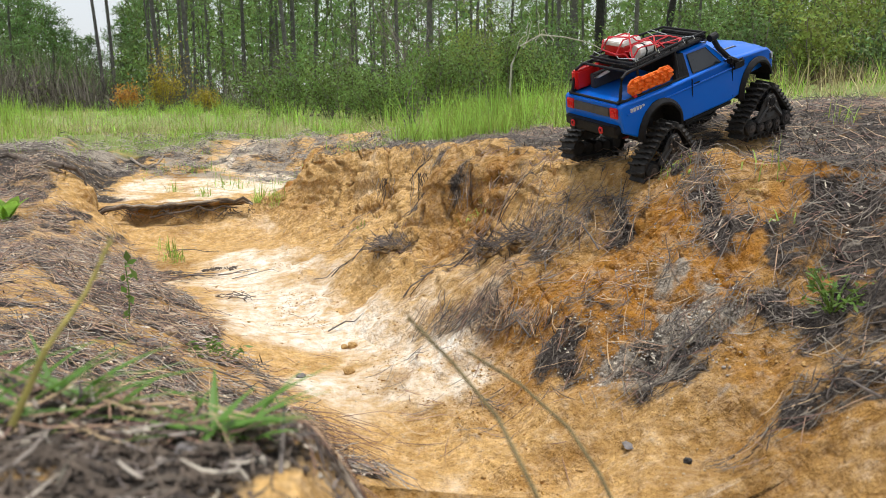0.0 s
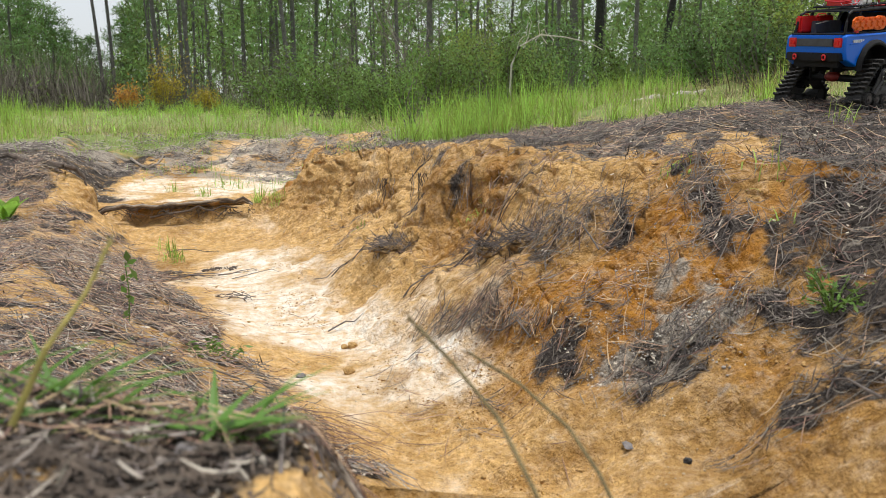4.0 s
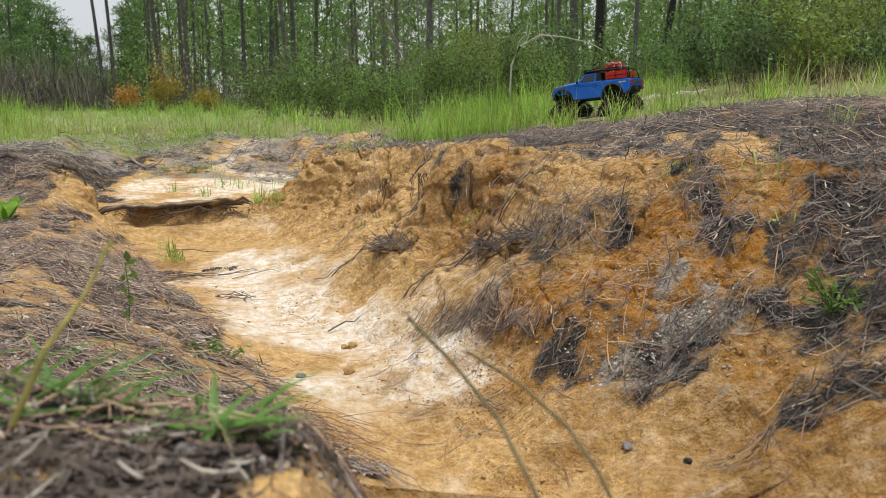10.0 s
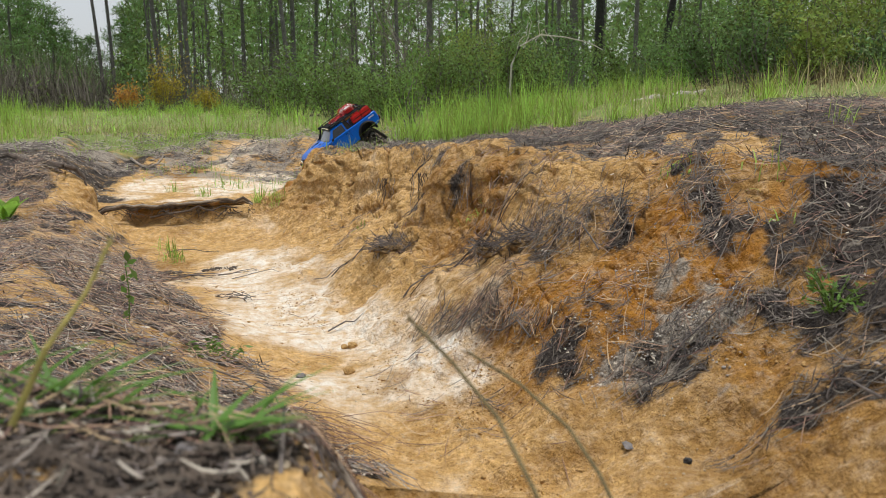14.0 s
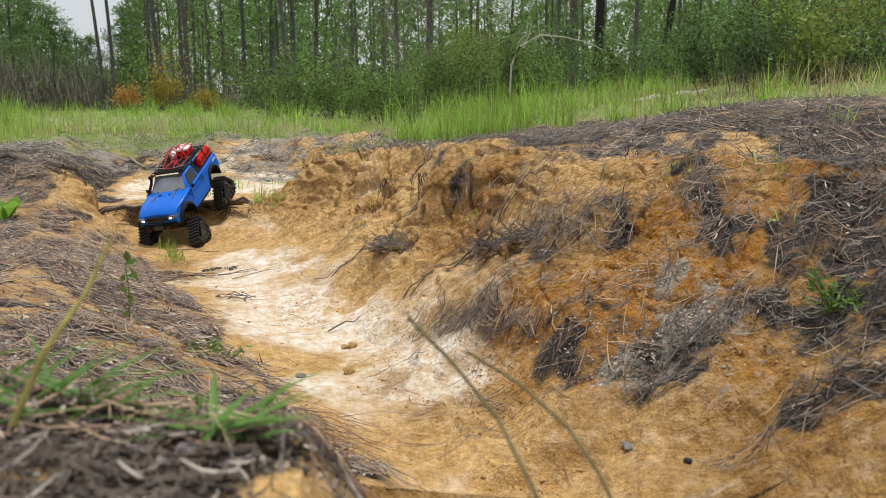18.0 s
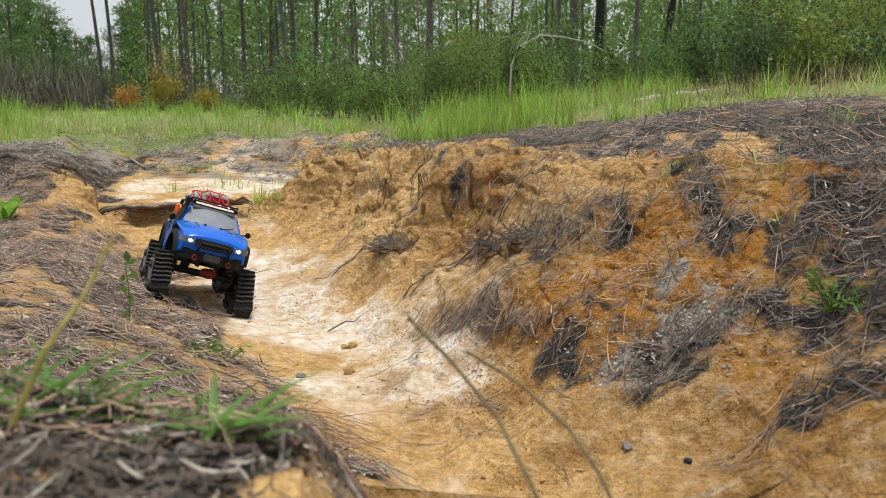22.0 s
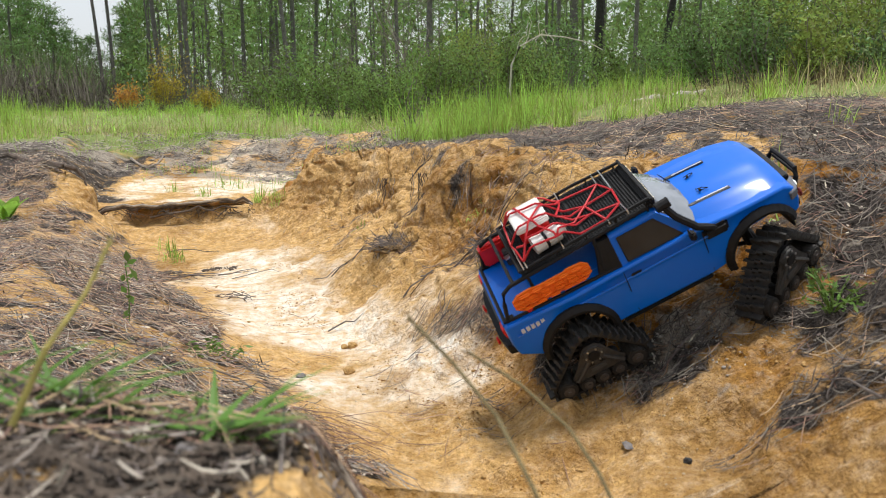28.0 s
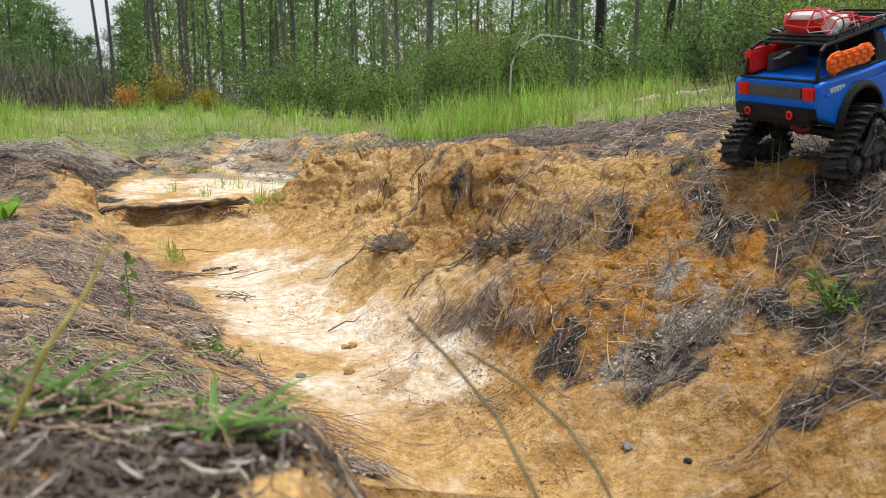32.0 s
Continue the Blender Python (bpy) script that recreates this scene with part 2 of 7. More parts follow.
def raw_mesh(name, verts, faces, mat, kind="", label="", category="", smooth=False):
    """A mesh from numpy arrays of equal-sided faces, quick for very many pieces."""
    me = bpy.data.meshes.new(name)
    verts, faces = np.asarray(verts, np.float32), np.asarray(faces, np.int32)
    n, k = faces.shape
    me.vertices.add(len(verts))
    me.vertices.foreach_set("co", verts.ravel())
    me.loops.add(n * k)
    me.loops.foreach_set("vertex_index", faces.ravel())
    me.polygons.add(n)
    me.polygons.foreach_set("loop_start", np.arange(n, dtype=np.int32) * k)
    me.update(calc_edges=True)
    me.materials.append(mat)
    if smooth:
        me.shade_smooth()
    ob = new(name, me)
    return tagged(ob, label, category, "", kind)


# ---------- ground shape: cross sections of the gully, lofted along y ----------
def lattice(x, y, seed):
    """Smooth value noise in -1..1 for arrays of places."""
    xi, yi = np.floor(x), np.floor(y)
    fx, fy = x - xi, y - yi
    fx, fy = fx * fx * (3 - 2 * fx), fy * fy * (3 - 2 * fy)

    def corner(a, b):
        v = np.sin(a * 127.1 + b * 311.7 + seed * 74.7) * 43758.5453
        return (v - np.floor(v)) * 2 - 1
    low = corner(xi, yi) * (1 - fx) + corner(xi + 1, yi) * fx
    high = corner(xi, yi + 1) * (1 - fx) + corner(xi + 1, yi + 1) * fx
    return low * (1 - fy) + high * fy


def fbm(x, y, size, seed, octaves=4):
    total, gain = 0 * x, 1.0
    for k in range(octaves):
        total = total + gain * lattice(x / size * 2 ** k + 17.3 * k, y / size * 2 ** k - 9.1 * k, seed + k)
        gain *= 0.5
    return total


def lattice3(p, seed):
    """Smooth value noise in -1..1 for an array of points in space."""
    i = np.floor(p)
    f = p - i
    f = f * f * (3 - 2 * f)
    total = 0.0
    for a in (0, 1):
        for b in (0, 1):
            for c in (0, 1):
                v = np.sin((i[:, 0] + a) * 127.1 + (i[:, 1] + b) * 311.7 + (i[:, 2] + c) * 191.9 + seed * 74.7) * 43758.5453
                w = (f[:, 0] if a else 1 - f[:, 0]) * (f[:, 1] if b else 1 - f[:, 1]) * (f[:, 2] if c else 1 - f[:, 2])
                total = total + w * ((v - np.floor(v)) * 2 - 1)
    return total


def fbm3(p, size, seed, octaves=3):
    return sum(0.5 ** k * lattice3(p / size * 2 ** k + 13.7 * k, seed + k) for k in range(octaves))


def cells(x, y, size, seed):
    """Distance to the nearest of scattered points, 0 at a point and about 1 between them."""
    x, y = x / size, y / size
    xi, yi = np.floor(x), np.floor(y)
    best = 9.0 + 0 * x
    for i in (-1, 0, 1):
        for j in (-1, 0, 1):
            a = np.sin((xi + i) * 127.1 + (yi + j) * 311.7 + seed) * 43758.5453
            b = np.sin((xi + i) * 269.5 + (yi + j) * 183.3 + seed) * 43758.5453
            best = np.minimum(best, np.hypot(xi + i + a - np.floor(a) - x, yi + j + b - np.floor(b) - y))
    return best


def ramp(v, a, b):
    u = np.clip((v - a) / (b - a), 0, 1)
    return u * u * (3 - 2 * u)


#            y     bench    edge of needles  right foot   wall       rim
SECTIONS = (
    (0.10, -0.80, 0.47, -0.08, 0.43, 0.24, 0.16, 0.45, 0.22, 0.85, 0.45),
    (0.58, -0.60, 0.46, -0.10, 0.395, 0.10, 0.12, 0.38, 0.18, 0.85, 0.45),
    (0.85, -0.60, 0.33, -0.12, 0.21, 0.09, 0.09, 0.38, 0.17, 0.85, 0.46),
    (1.10, -0.70, 0.27, -0.08, 0.10, 0.10, 0.08, 0.40, 0.19, 0.87, 0.48),
    (1.30, -0.80, 0.27, -0.20, 0.09, 0.03, 0.09, 0.40, 0.24, 0.86, 0.49),
    (1.55, -0.90, 0.26, -0.34, 0.085, -0.02, 0.09, 0.22, 0.25, 0.76, 0.535),
    (2.00, -1.05, 0.24, -0.57, 0.08, -0.22, 0.06, 0.02, 0.20, 0.36, 0.52),
    (2.50, -1.32, 0.20, -0.88, 0.06, -0.44, 0.07, -0.15, 0.18, 0.22, 0.51),
    (3.00, -1.55, 0.20, -1.18, 0.045, -0.60, 0.08, -0.30, 0.18, 0.08, 0.485),
    (3.50, -1.68, 0.26, -1.42, 0.045, -0.78, 0.06, -0.50, 0.18, -0.18, 0.45),
    (3.62, -1.72, 0.31, -1.52, 0.085, -0.84, 0.085, -0.62, 0.185, -0.28, 0.435),
    (3.70, -1.75, 0.345, -1.58, 0.10, -0.90, 0.10, -0.70, 0.19, -0.38, 0.425),
    (3.75, -1.76, 0.36, -1.60, 0.108, -0.92, 0.11, -0.72, 0.19, -0.40, 0.42),
    (3.82, -1.85, 0.37, -1.72, 0.175, -0.88, 0.18, -0.75, 0.22, -0.52, 0.405),
    (4.15, -2.00, 0.37, -1.80, 0.175, -0.86, 0.175, -0.77, 0.22, -0.60, 0.38),
    (4.40, -2.15, 0.37, -1.88, 0.19, -0.84, 0.172, -0.73, 0.21, -0.54, 0.385),
    (4.80, -2.40, 0.37, -2.00, 0.21, -0.82, 0.17, -0.63, 0.20, -0.38, 0.385),
    (5.15, -2.50, 0.37, -2.05, 0.23, -0.95, 0.20, -0.64, 0.31, -0.42, 0.385),
    (5.60, -2.60, 0.37, -2.10, 0.30, -1.00, 0.27, -0.75, 0.33, -0.45, 0.385),
    (6.00, -2.60, 0.37, -2.10, 0.37, -1.00, 0.37, -0.75, 0.37, -0.40, 0.385),
)


def upland(x, y):
    """The meadow: it climbs gently towards +x."""
    rise = 0.15 * np.log1p(np.exp((np.clip(x, -9, 2.2) + 0.55) * 3.0)) / 3.0
    hump = 0.045 * np.exp(-((y - 2.45) / 0.6) ** 2) * ramp(x, 0.1, 0.5) * (1 - ramp(x, 1.3, 1.9))
    hump = hump + 0.034 * np.exp(-((x - 0.80) / 0.32) ** 2 - ((y - 2.22) / 0.28) ** 2) - 0.012 * ramp(y, 3.6, 4.2) * ramp(x, 1.2, 1.6)
    hump = hump - 0.022 * ramp(x, 1.2, 1.6) * (1 - ramp(y, 2.8, 3.5))
    return 0.352 + rise - 0.020 * ramp(x, 0.3, 1.0) - 0.045 * ramp(-y, -2.2, -1.7) * ramp(x, 0.3, 0.9) + hump + 0.02 * fbm(x, y, 1.7, 3, 2) + 0.002 * np.clip(y - 8, 0, 60)


def section_at(y):
    rows = np.array(SECTIONS)
    return [np.interp(y, rows[:, 0], rows[:, k]) for k in range(1, 11)]


def ground_shape(x, y, fine=True):
    wob = 0.06 * fbm(x * 0 + y, y * 0 + 3.3, 0.55, 11, 3) * ramp(y, 1.3, 2.0)
    warp = 0.085 * fbm(x, x * 0 + 1.7, 0.4, 13, 4) * ramp(y, 3.3, 3.7) * (1 - ramp(y, 4.0, 4.5))
    bx, bz, ex, ez, fx, fz, wx, wz, rx, rz = section_at(y + warp)
    scallop = 0.075 * fbm(y, x * 0.3, 0.24, 5, 3) * ramp(y, 1.7, 2.3)
    wx, rx = wx + wob + scallop * 0.7, rx + wob * 0.6 + scallop
    up = upland(x, y)
    z = np.where(x < bx, bz + (0.34 - bz) * ramp(bx - x, 0.1, 1.4), 0)
    m = (x >= bx) & (x < ex)
    u = np.clip((x - bx) / (ex - bx), 0, 1)
    cut = ramp(y, 3.3, 3.8) * (1 - ramp(y, 4.1, 4.6))
    z = np.where(m, bz + (ez - bz) * (u ** (1.1 + 0.8 * cut)), z)
    m = (x >= ex) & (x < fx)
    u = np.clip((x - ex) / np.maximum(fx - ex, 0.02), 0, 1)
    z = np.where(m, ez + (fz - ez) * u - 0.018 * np.sin(np.pi * u), z)
    m = (x >= fx) & (x < wx)
    u = np.clip((x - fx) / np.maximum(wx - fx, 0.02), 0, 1)
    z = np.where(m, fz + (wz - fz) * u ** 1.6, z)
    m = (x >= wx) & (x < rx)
    u = np.clip((x - wx) / np.maximum(rx - wx, 0.02), 0, 1)
    steep = ramp(y, 1.6, 2.1)
    z = np.where(m, wz + (rz - wz) * ((1 - steep) * u + steep * (0.78 * ramp(u, 0.08, 0.80) + 0.22 * u)), z)
    m = x >= rx
    u = ramp(x - rx, 0.0, 0.35)
    z = np.where(m, rz + (up - rz) * u, z)
    far = np.maximum(ramp(y, 5.7, 6.4), np.maximum(ramp(-x, 2.6, 3.6), ramp(-y, 0.0, 0.8)))
    z = z + (up - z) * far
    if fine:
        near = 1 - ramp(np.hypot(x, y - 2), 5, 8)
        wall = ((x > fx) & (x < rx + 0.1)) * 1.0
        face = wall * ramp(np.clip((x - wx) / np.maximum(rx - wx, 0.02), 0, 1), 0.0, 0.3) * ramp(y, 1.4, 2.0)
        z = z + near * (0.012 * fbm(x, y, 0.35, 21, 3) + 0.004 * fbm(x, y, 0.07, 22, 3))
        rill = np.abs(fbm(y * 1.0 + 0.25 * x, x * 0.25, 0.17, 31, 3))
        face = face * (1 - ramp(np.clip((x - wx) / np.maximum(rx - wx, 0.02), 0, 2), 0.70, 0.98))
        z = z - near * face * (0.03 * (0.5 - rill)) + near * wall * (0.016 * fbm(x, y, 0.13, 41, 2) + 0.002 * fbm(x, y, 0.035, 43, 2))
        crack = ramp(0.11 - np.abs(fbm(y * 1.1 + 0.3 * x, x * 0.55, 0.24, 33, 3)), 0, 0.11)
        lumps = 0.085 * (0.42 - cells(x * 1.2 + 0.03 * fbm(x, y, 0.1, 35, 2), y + 0.03 * fbm(x, y, 0.09, 37, 2), 0.15, 7.0)) + 0.014 * (0.55 - cells(x, y, 0.05, 9.0))
        z = z + near * face * (0.2 * lumps - 0.03 * crack) + near * wall * (1 - face) * 0.35 * lumps
        shelf = fbm(x * 0.6, y * 0.6, 0.2, 47, 3) + z * 9.0
        z = z + near * face * 0.002 * np.sin(shelf * 6.283)
        clods = np.clip(fbm(x, y, 0.05, 51, 2) - 0.30, 0, 1)
        z = z + near * wall * 0.020 * clods
        flow = np.abs(fbm(x, y * 0.7, 0.14, 57, 3))
        z = z - near * (1 - wall) * 0.010 * np.clip(0.35 - flow, 0, 1) * (1 - ramp(y, 4.5, 5.5))
        yw = y + warp
        z = z + ramp(y, 4.9, 5.3) * (1 - ramp(y, 6.2, 6.8)) * (0.022 * fbm(x, y, 0.22, 61, 3) + 0.05 * (0.5 - cells(x, y, 0.3, 3.0)))
        notch = ramp(yw + 0.03 * fbm(x, x * 0 + 7.7, 0.09, 67, 2), 3.66, 3.73) * (1 - ramp(yw, 3.755, 3.785)) * ramp(x, -1.50, -1.40) * (1 - ramp(x, -1.12, -0.98))
        z = z - 0.022 * notch * np.clip(0.75 + 0.9 * fbm(x, x * 0 + 5.5, 0.11, 65, 3), 0.1, 1.6)
    return z


# ---------- the ground: one sheet from the gully to the horizon ----------
#   needle patches on the slope: x, y, radius
PATCHES = ((0.62, 1.16, 0.16), (0.68, 1.36, 0.15), (0.40, 1.38, 0.13), (0.30, 1.50, 0.07), (0.20, 1.82, 0.05), (0.24, 1.38, 0.06),
           (-0.15, 2.50, 0.06), (0.22, 1.42, 0.08), (0.50, 1.02, 0.08), (0.78, 1.55, 0.14), (0.92, 1.42, 0.2), (0.55, 1.75, 0.1), (0.68, 1.25, 0.1), (0.12, 2.35, 0.06), (0.0, 2.9, 0.07), (0.73, 1.46, 0.17), (0.72, 1.34, 0.15), (0.67, 1.21, 0.13), (0.60, 1.15, 0.10),
           (0.52, 1.25, 0.09), (0.57, 1.32, 0.10), (0.64, 1.05, 0.10), (0.70, 1.12, 0.12), (0.57, 0.98, 0.06), (0.55, 1.12, 0.08), (0.55, 1.03, 0.08), (0.56, 1.50, 0.08), (0.62, 1.42, 0.10), (0.46, 1.66, 0.08), (0.22, 1.52, 0.10), (0.30, 1.80, 0.07))


def litter_at(x, y):
    """How much of the ground needles cover."""
    bx, bz, ex, ez, fx, fz, wx, wz, rx, rz = section_at(y)
    rag = 0.10 * fbm(x, y, 0.22, 61, 3)
    cutface = ramp(y, 3.25, 3.5) * (1 - ramp(y, 3.85, 3.95))
    left = ramp(ex - x + rag * 0.8 + 0.12 * ramp(y, 3.8, 4.0), -0.02, 0.07) * (1 - cutface * (1 - ramp(bx - x, -0.05, 0.05)))
    top = ramp(x - rx + rag, 0.0, 0.10)
    back = ramp(y, 4.75, 5.2) * (1 - ramp(y, 6.2, 6.6)) * 0.8 * (x < -0.2)
    cover = np.maximum(np.maximum(left, top), back * ramp(fbm(x, y, 0.10, 63, 4), -0.2, 0.6))
    slope = ramp(x - wx, -0.05, 0.12) * (1 - ramp(y, 1.65, 1.95)) * ramp(y, 0.8, 1.0)
    cover = np.maximum(cover, 0.9 * slope * ramp(fbm(x, y, 0.26, 79, 4), 0.16, 0.42))
    broken = ramp(x - wx, -0.1, 0.05) * (1 - ramp(x - rx, -0.05, 0.05)) * (1 - 0.6 * ramp(y, 2.3, 2.8))
    brow = ramp(x - 0.55 + 0.25 * np.abs(y - 1.35), 0.0, 0.10) * (1 - ramp(y, 1.75, 1.95)) * ramp(y, 0.95, 1.1)
    cover = np.maximum(cover, 0.95 * brow * ramp(fbm(x, y, 0.17, 85, 4), -0.65, -0.1))
    for px, py, pr in PATCHES:
        d = np.hypot(x - px, y - py) / (pr * 1.15) + 0.8 * fbm(x, y, 0.12, 67, 3)
        cover = np.maximum(cover, (0.35 + 0.65 * ramp(fbm(x, y, 0.06, 69, 3), -0.45, 0.25)) * (1 - ramp(d, 0.35, 1.15)))
    cover = cover * (1 - broken * (0.75 - 0.65 * ramp(x, 0.45, 0.62)) * ramp(fbm(x, y, 0.075, 89, 3), -0.25, 0.30))
    bare = ramp(fbm(x, y, 0.26, 71, 3), 0.15, 0.6) * ramp(x, 0.3, 0.5) * (1 - ramp(y, 1.6, 1.85))
    sandy = 0.75 * ramp(fbm(x, y, 0.10, 77, 4), -0.1, 0.45) * (1 - ramp(x - ex, 0.0, 0.1)) * ramp(y, 0.9, 1.3) * (1 - 0.75 * ramp(y, 3.1, 3.5))
    for px, py, pr in ((0.60, 1.80, 0.11), (0.74, 1.92, 0.10), (0.48, 1.95, 0.09), (0.62, 2.08, 0.06), (0.30, 2.30, 0.07), (0.95, 1.75, 0.05)):
        d = np.hypot(x - px, (y - py) * 0.8) / pr + 0.6 * fbm(x, y, 0.09, 101, 3)
        cover = cover * (0.12 + 0.88 * ramp(d, 0.55, 1.1))
    cutbank = ramp(y, 2.75, 2.95) * (1 - ramp(y, 3.85, 3.95)) * ramp(x - bx, -0.10, -0.02) * ramp(ex - x, 0.02, 0.10)
    cover = cover * (1 - 0.85 * cutbank * ramp(fbm(x, y, 0.11, 115, 3), -0.6, 0.0))
    return np.clip(cover * (1 - 0.6 * bare) * (1 - sandy) * (1 - turf_at(x, y)), 0, 1)


def turf_at(x, y):
    """How much of the ground the meadow covers."""
    edge = np.interp(x, (-0.4, 0.4, 0.9, 1.1, 1.3, 1.6), (4.75, 4.5, 4.3, 3.7, 2.7, 2.35))
    edge = np.where(x < -0.4, 6.2 - 1.3 * ramp(-x, 1.75, 2.5), edge)
    around = np.maximum(ramp(-y, 0.5, 1.4), np.maximum(ramp(-x, 2.9, 3.7), ramp(x, 2.4, 3.2))) * ramp(fbm(x, y, 0.9, 75, 3), -0.9, 0.1)
    return np.maximum(around, ramp(y - edge + 0.55 * fbm(x, y, 0.5, 73, 4), -0.25, 0.6))


def row_of(y, n=600):
    """Places along x for one row of the sheet: close together on the wall, wide apart far aside."""
    u = np.linspace(-2.3, 1.75, 1600)
    bx, bz, ex, ez, fx, fz, wx, wz, rx, rz = section_at(np.array(y))
    dense = 0.12 + ramp(u, -0.75 * max(y, 0.6) - 0.35, -0.62 * max(y, 0.6) - 0.1) * (1 - ramp(u, 0.62 * max(y, 0.6) + 0.1, 0.75 * max(y, 0.6) + 0.35))
    dense = dense + 1.7 * ramp(u, wx - 0.12, wx) * (1 - ramp(u, rx + 0.02, rx + 0.14)) * (0.9 < y < 4.3)
    total = np.cumsum(dense)
    total = (total - total[0]) / (total[-1] - total[0])
    return np.interp(np.linspace(0, 1, n), total, u)


gy = np.concatenate([np.arange(0.35, 2.7, 0.0066), np.arange(2.7, 5.4, 0.0105)])
side_steps = np.cumsum(0.008 * 1.2 ** np.arange(56))
gy = np.concatenate([(0.35 - side_steps)[::-1], gy, gy[-1] + side_steps])
rows_x = []
for y in gy:
    row = row_of(min(max(y, 0.3), 5.5))
    rows_x.append(np.concatenate([(-2.3 - side_steps)[::-1], row, 1.75 + side_steps]))
GX = np.array(rows_x)
ny, nx = GX.shape
GY = np.repeat(gy, nx)
GX = GX.ravel()
GZ = ground_shape(GX, GY)


def weathered(gx_, gy_, gz_):
    """Crumbles the clay wall: blocks, cracks and small ledges pushed in and out along its normal."""
    shape = (ny, nx)
    grid = np.stack([gx_.reshape(shape), gy_.reshape(shape), gz_.reshape(shape)], -1)
    normal = np.cross(np.gradient(grid, axis=1), np.gradient(grid, axis=0)).reshape(-1, 3)
    normal /= np.linalg.norm(normal, axis=1, keepdims=True) + 1e-12
    bx, bz, ex, ez, fx, fz, wx, wz, rx, rz = section_at(gy_)
    mask = ramp(gx_ - fx, 0.02, 0.16) * (1 - ramp(gx_ - rx, 0.0, 0.10)) * ramp(gy_, 0.9, 1.1) * (1 - ramp(gy_, 4.4, 4.9))
    mask = mask * (0.40 + 0.60 * ramp(gy_, 1.75, 2.2)) * (0.45 + 0.55 * ramp(gx_ - wx, -0.08, 0.06))
    cutbank = ramp(gy_, 2.75, 3.0) * (1 - ramp(gy_, 3.8, 4.0)) * ramp(gx_ - bx, -0.12, 0.0) * (1 - ramp(gx_ - ex, -0.02, 0.06))
    mask = np.maximum(mask, cutbank)
    on = mask > 0.01
    p = np.stack([gx_, gy_, gz_], 1)[on]
    crack = np.abs(fbm3(p * (1, 1, 0.42), 0.15, 11))
    ledge = fbm3(p * (0.3, 0.3, 1.6), 0.075, 15)
    push = 0.024 * fbm3(p * (1, 1, 0.55), 0.20, 3) - 0.026 * ramp(0.07 - crack, 0, 0.07) + 0.013 * ramp(ledge, 0.05, 0.20)
    push = push - 0.009 * np.abs(fbm3(p, 0.06, 7)) + 0.004 * fbm3(p, 0.020, 9, 2)
    p = p + normal[on] * (push * mask[on])[:, None]
    out = np.stack([gx_, gy_, gz_], 1)
    out[on] = p
    return out


idx = np.arange(nx * ny).reshape(ny, nx)
quads = np.stack([idx[:-1, :-1], idx[:-1, 1:], idx[1:, 1:], idx[1:, :-1]], -1).reshape(-1, 4)
ground = raw_mesh("ground", weathered(GX, GY, GZ), quads, GROUND, "structure", "eroded orange and white sandy clay gully with a grassy rim", "ground", True)


def layer_of(name, values):
    a = ground.data.attributes.new(name, "FLOAT", "POINT")
    a.data.foreach_set("value", np.clip(values, 0, 1).astype(np.float32))


def white_at(x, y):
    bx, bz, ex, ez, fx, fz, wx, wz, rx, rz = section_at(y)
    tan = 0.45 * fbm(x, y, 0.34, 83, 3)
    fade = 1 - 0.42 * ramp(y, 2.55, 3.45) * (1 - ramp(y, 3.8, 3.85))
    mid = fade * np.exp(-((x - (0.35 * ex + 0.65 * fx)) / np.where(x > 0.35 * ex + 0.65 * fx, 0.24, 0.29)) ** 2) * ramp(y, 1.5, 2.0)
    shelf = (0.74 + tan) * ramp(y, 3.85, 4.0) * (1 - ramp(y, 5.0, 5.4)) * ramp(x - ex, 0, 0.2) * (1 - ramp(x - fx, 0.0, 0.2))
    bank = (0.48 + 0.8 * tan) * ramp(y, 4.9, 5.3) * (1 - ramp(y, 5.9, 6.4)) * (x < -0.2)
    near = 0.62 * (1 - ramp(y, 1.9, 2.3)) * ramp(x - ex, -0.05, 0.1) * (1 - ramp(x - wx, -0.16, 0.02))
    v = np.maximum.reduce([mid * 1.25 + 0.6 * tan * (mid > 0.1), shelf * 1.1, bank, near])
    v = v - 0.32 * ramp(fbm(x, y * 0.8, 0.14, 87, 3), -0.1, 0.5)
    return ramp(v + 0.55 * fbm(x, y, 0.26, 81, 4), 0.36, 1.15)


layer_of("litter", litter_at(GX, GY) * (0.85 + 0.35 * fbm(GX, GY, 0.05, 99, 2)))
back_bank = ramp(GY, 4.7, 5.0) * (1 - ramp(GY, 6.0, 6.5)) * (GX < 0.0)
layer_of("ash", 0.75 * back_bank * ramp(fbm(GX, GY, 0.12, 95, 4), -0.3, 0.5) + 0.9 * ramp(0.8 * np.exp(-((GX - 0.40) / 0.15) ** 2 - ((GY - 1.36) / 0.14) ** 2) + 0.4 * fbm(GX, GY, 0.07, 97, 3), 0.35, 0.75))
layer_of("turf", turf_at(GX, GY))
layer_of("white", white_at(GX, GY))
_, _, ex_, ez_, fx_, _, wx_, _, rx_, _ = section_at(GY)
layer_of("pale", np.maximum(ramp(GY, 1.55, 2.0) * ramp(fbm(GX, GY, 0.2, 191, 4), -1.1, 0.1), (1 - ramp(GX - wx_, -0.26, 0.02)) * ramp(fbm(GX, GY, 0.2, 191, 4), -1.1, 0.0)))
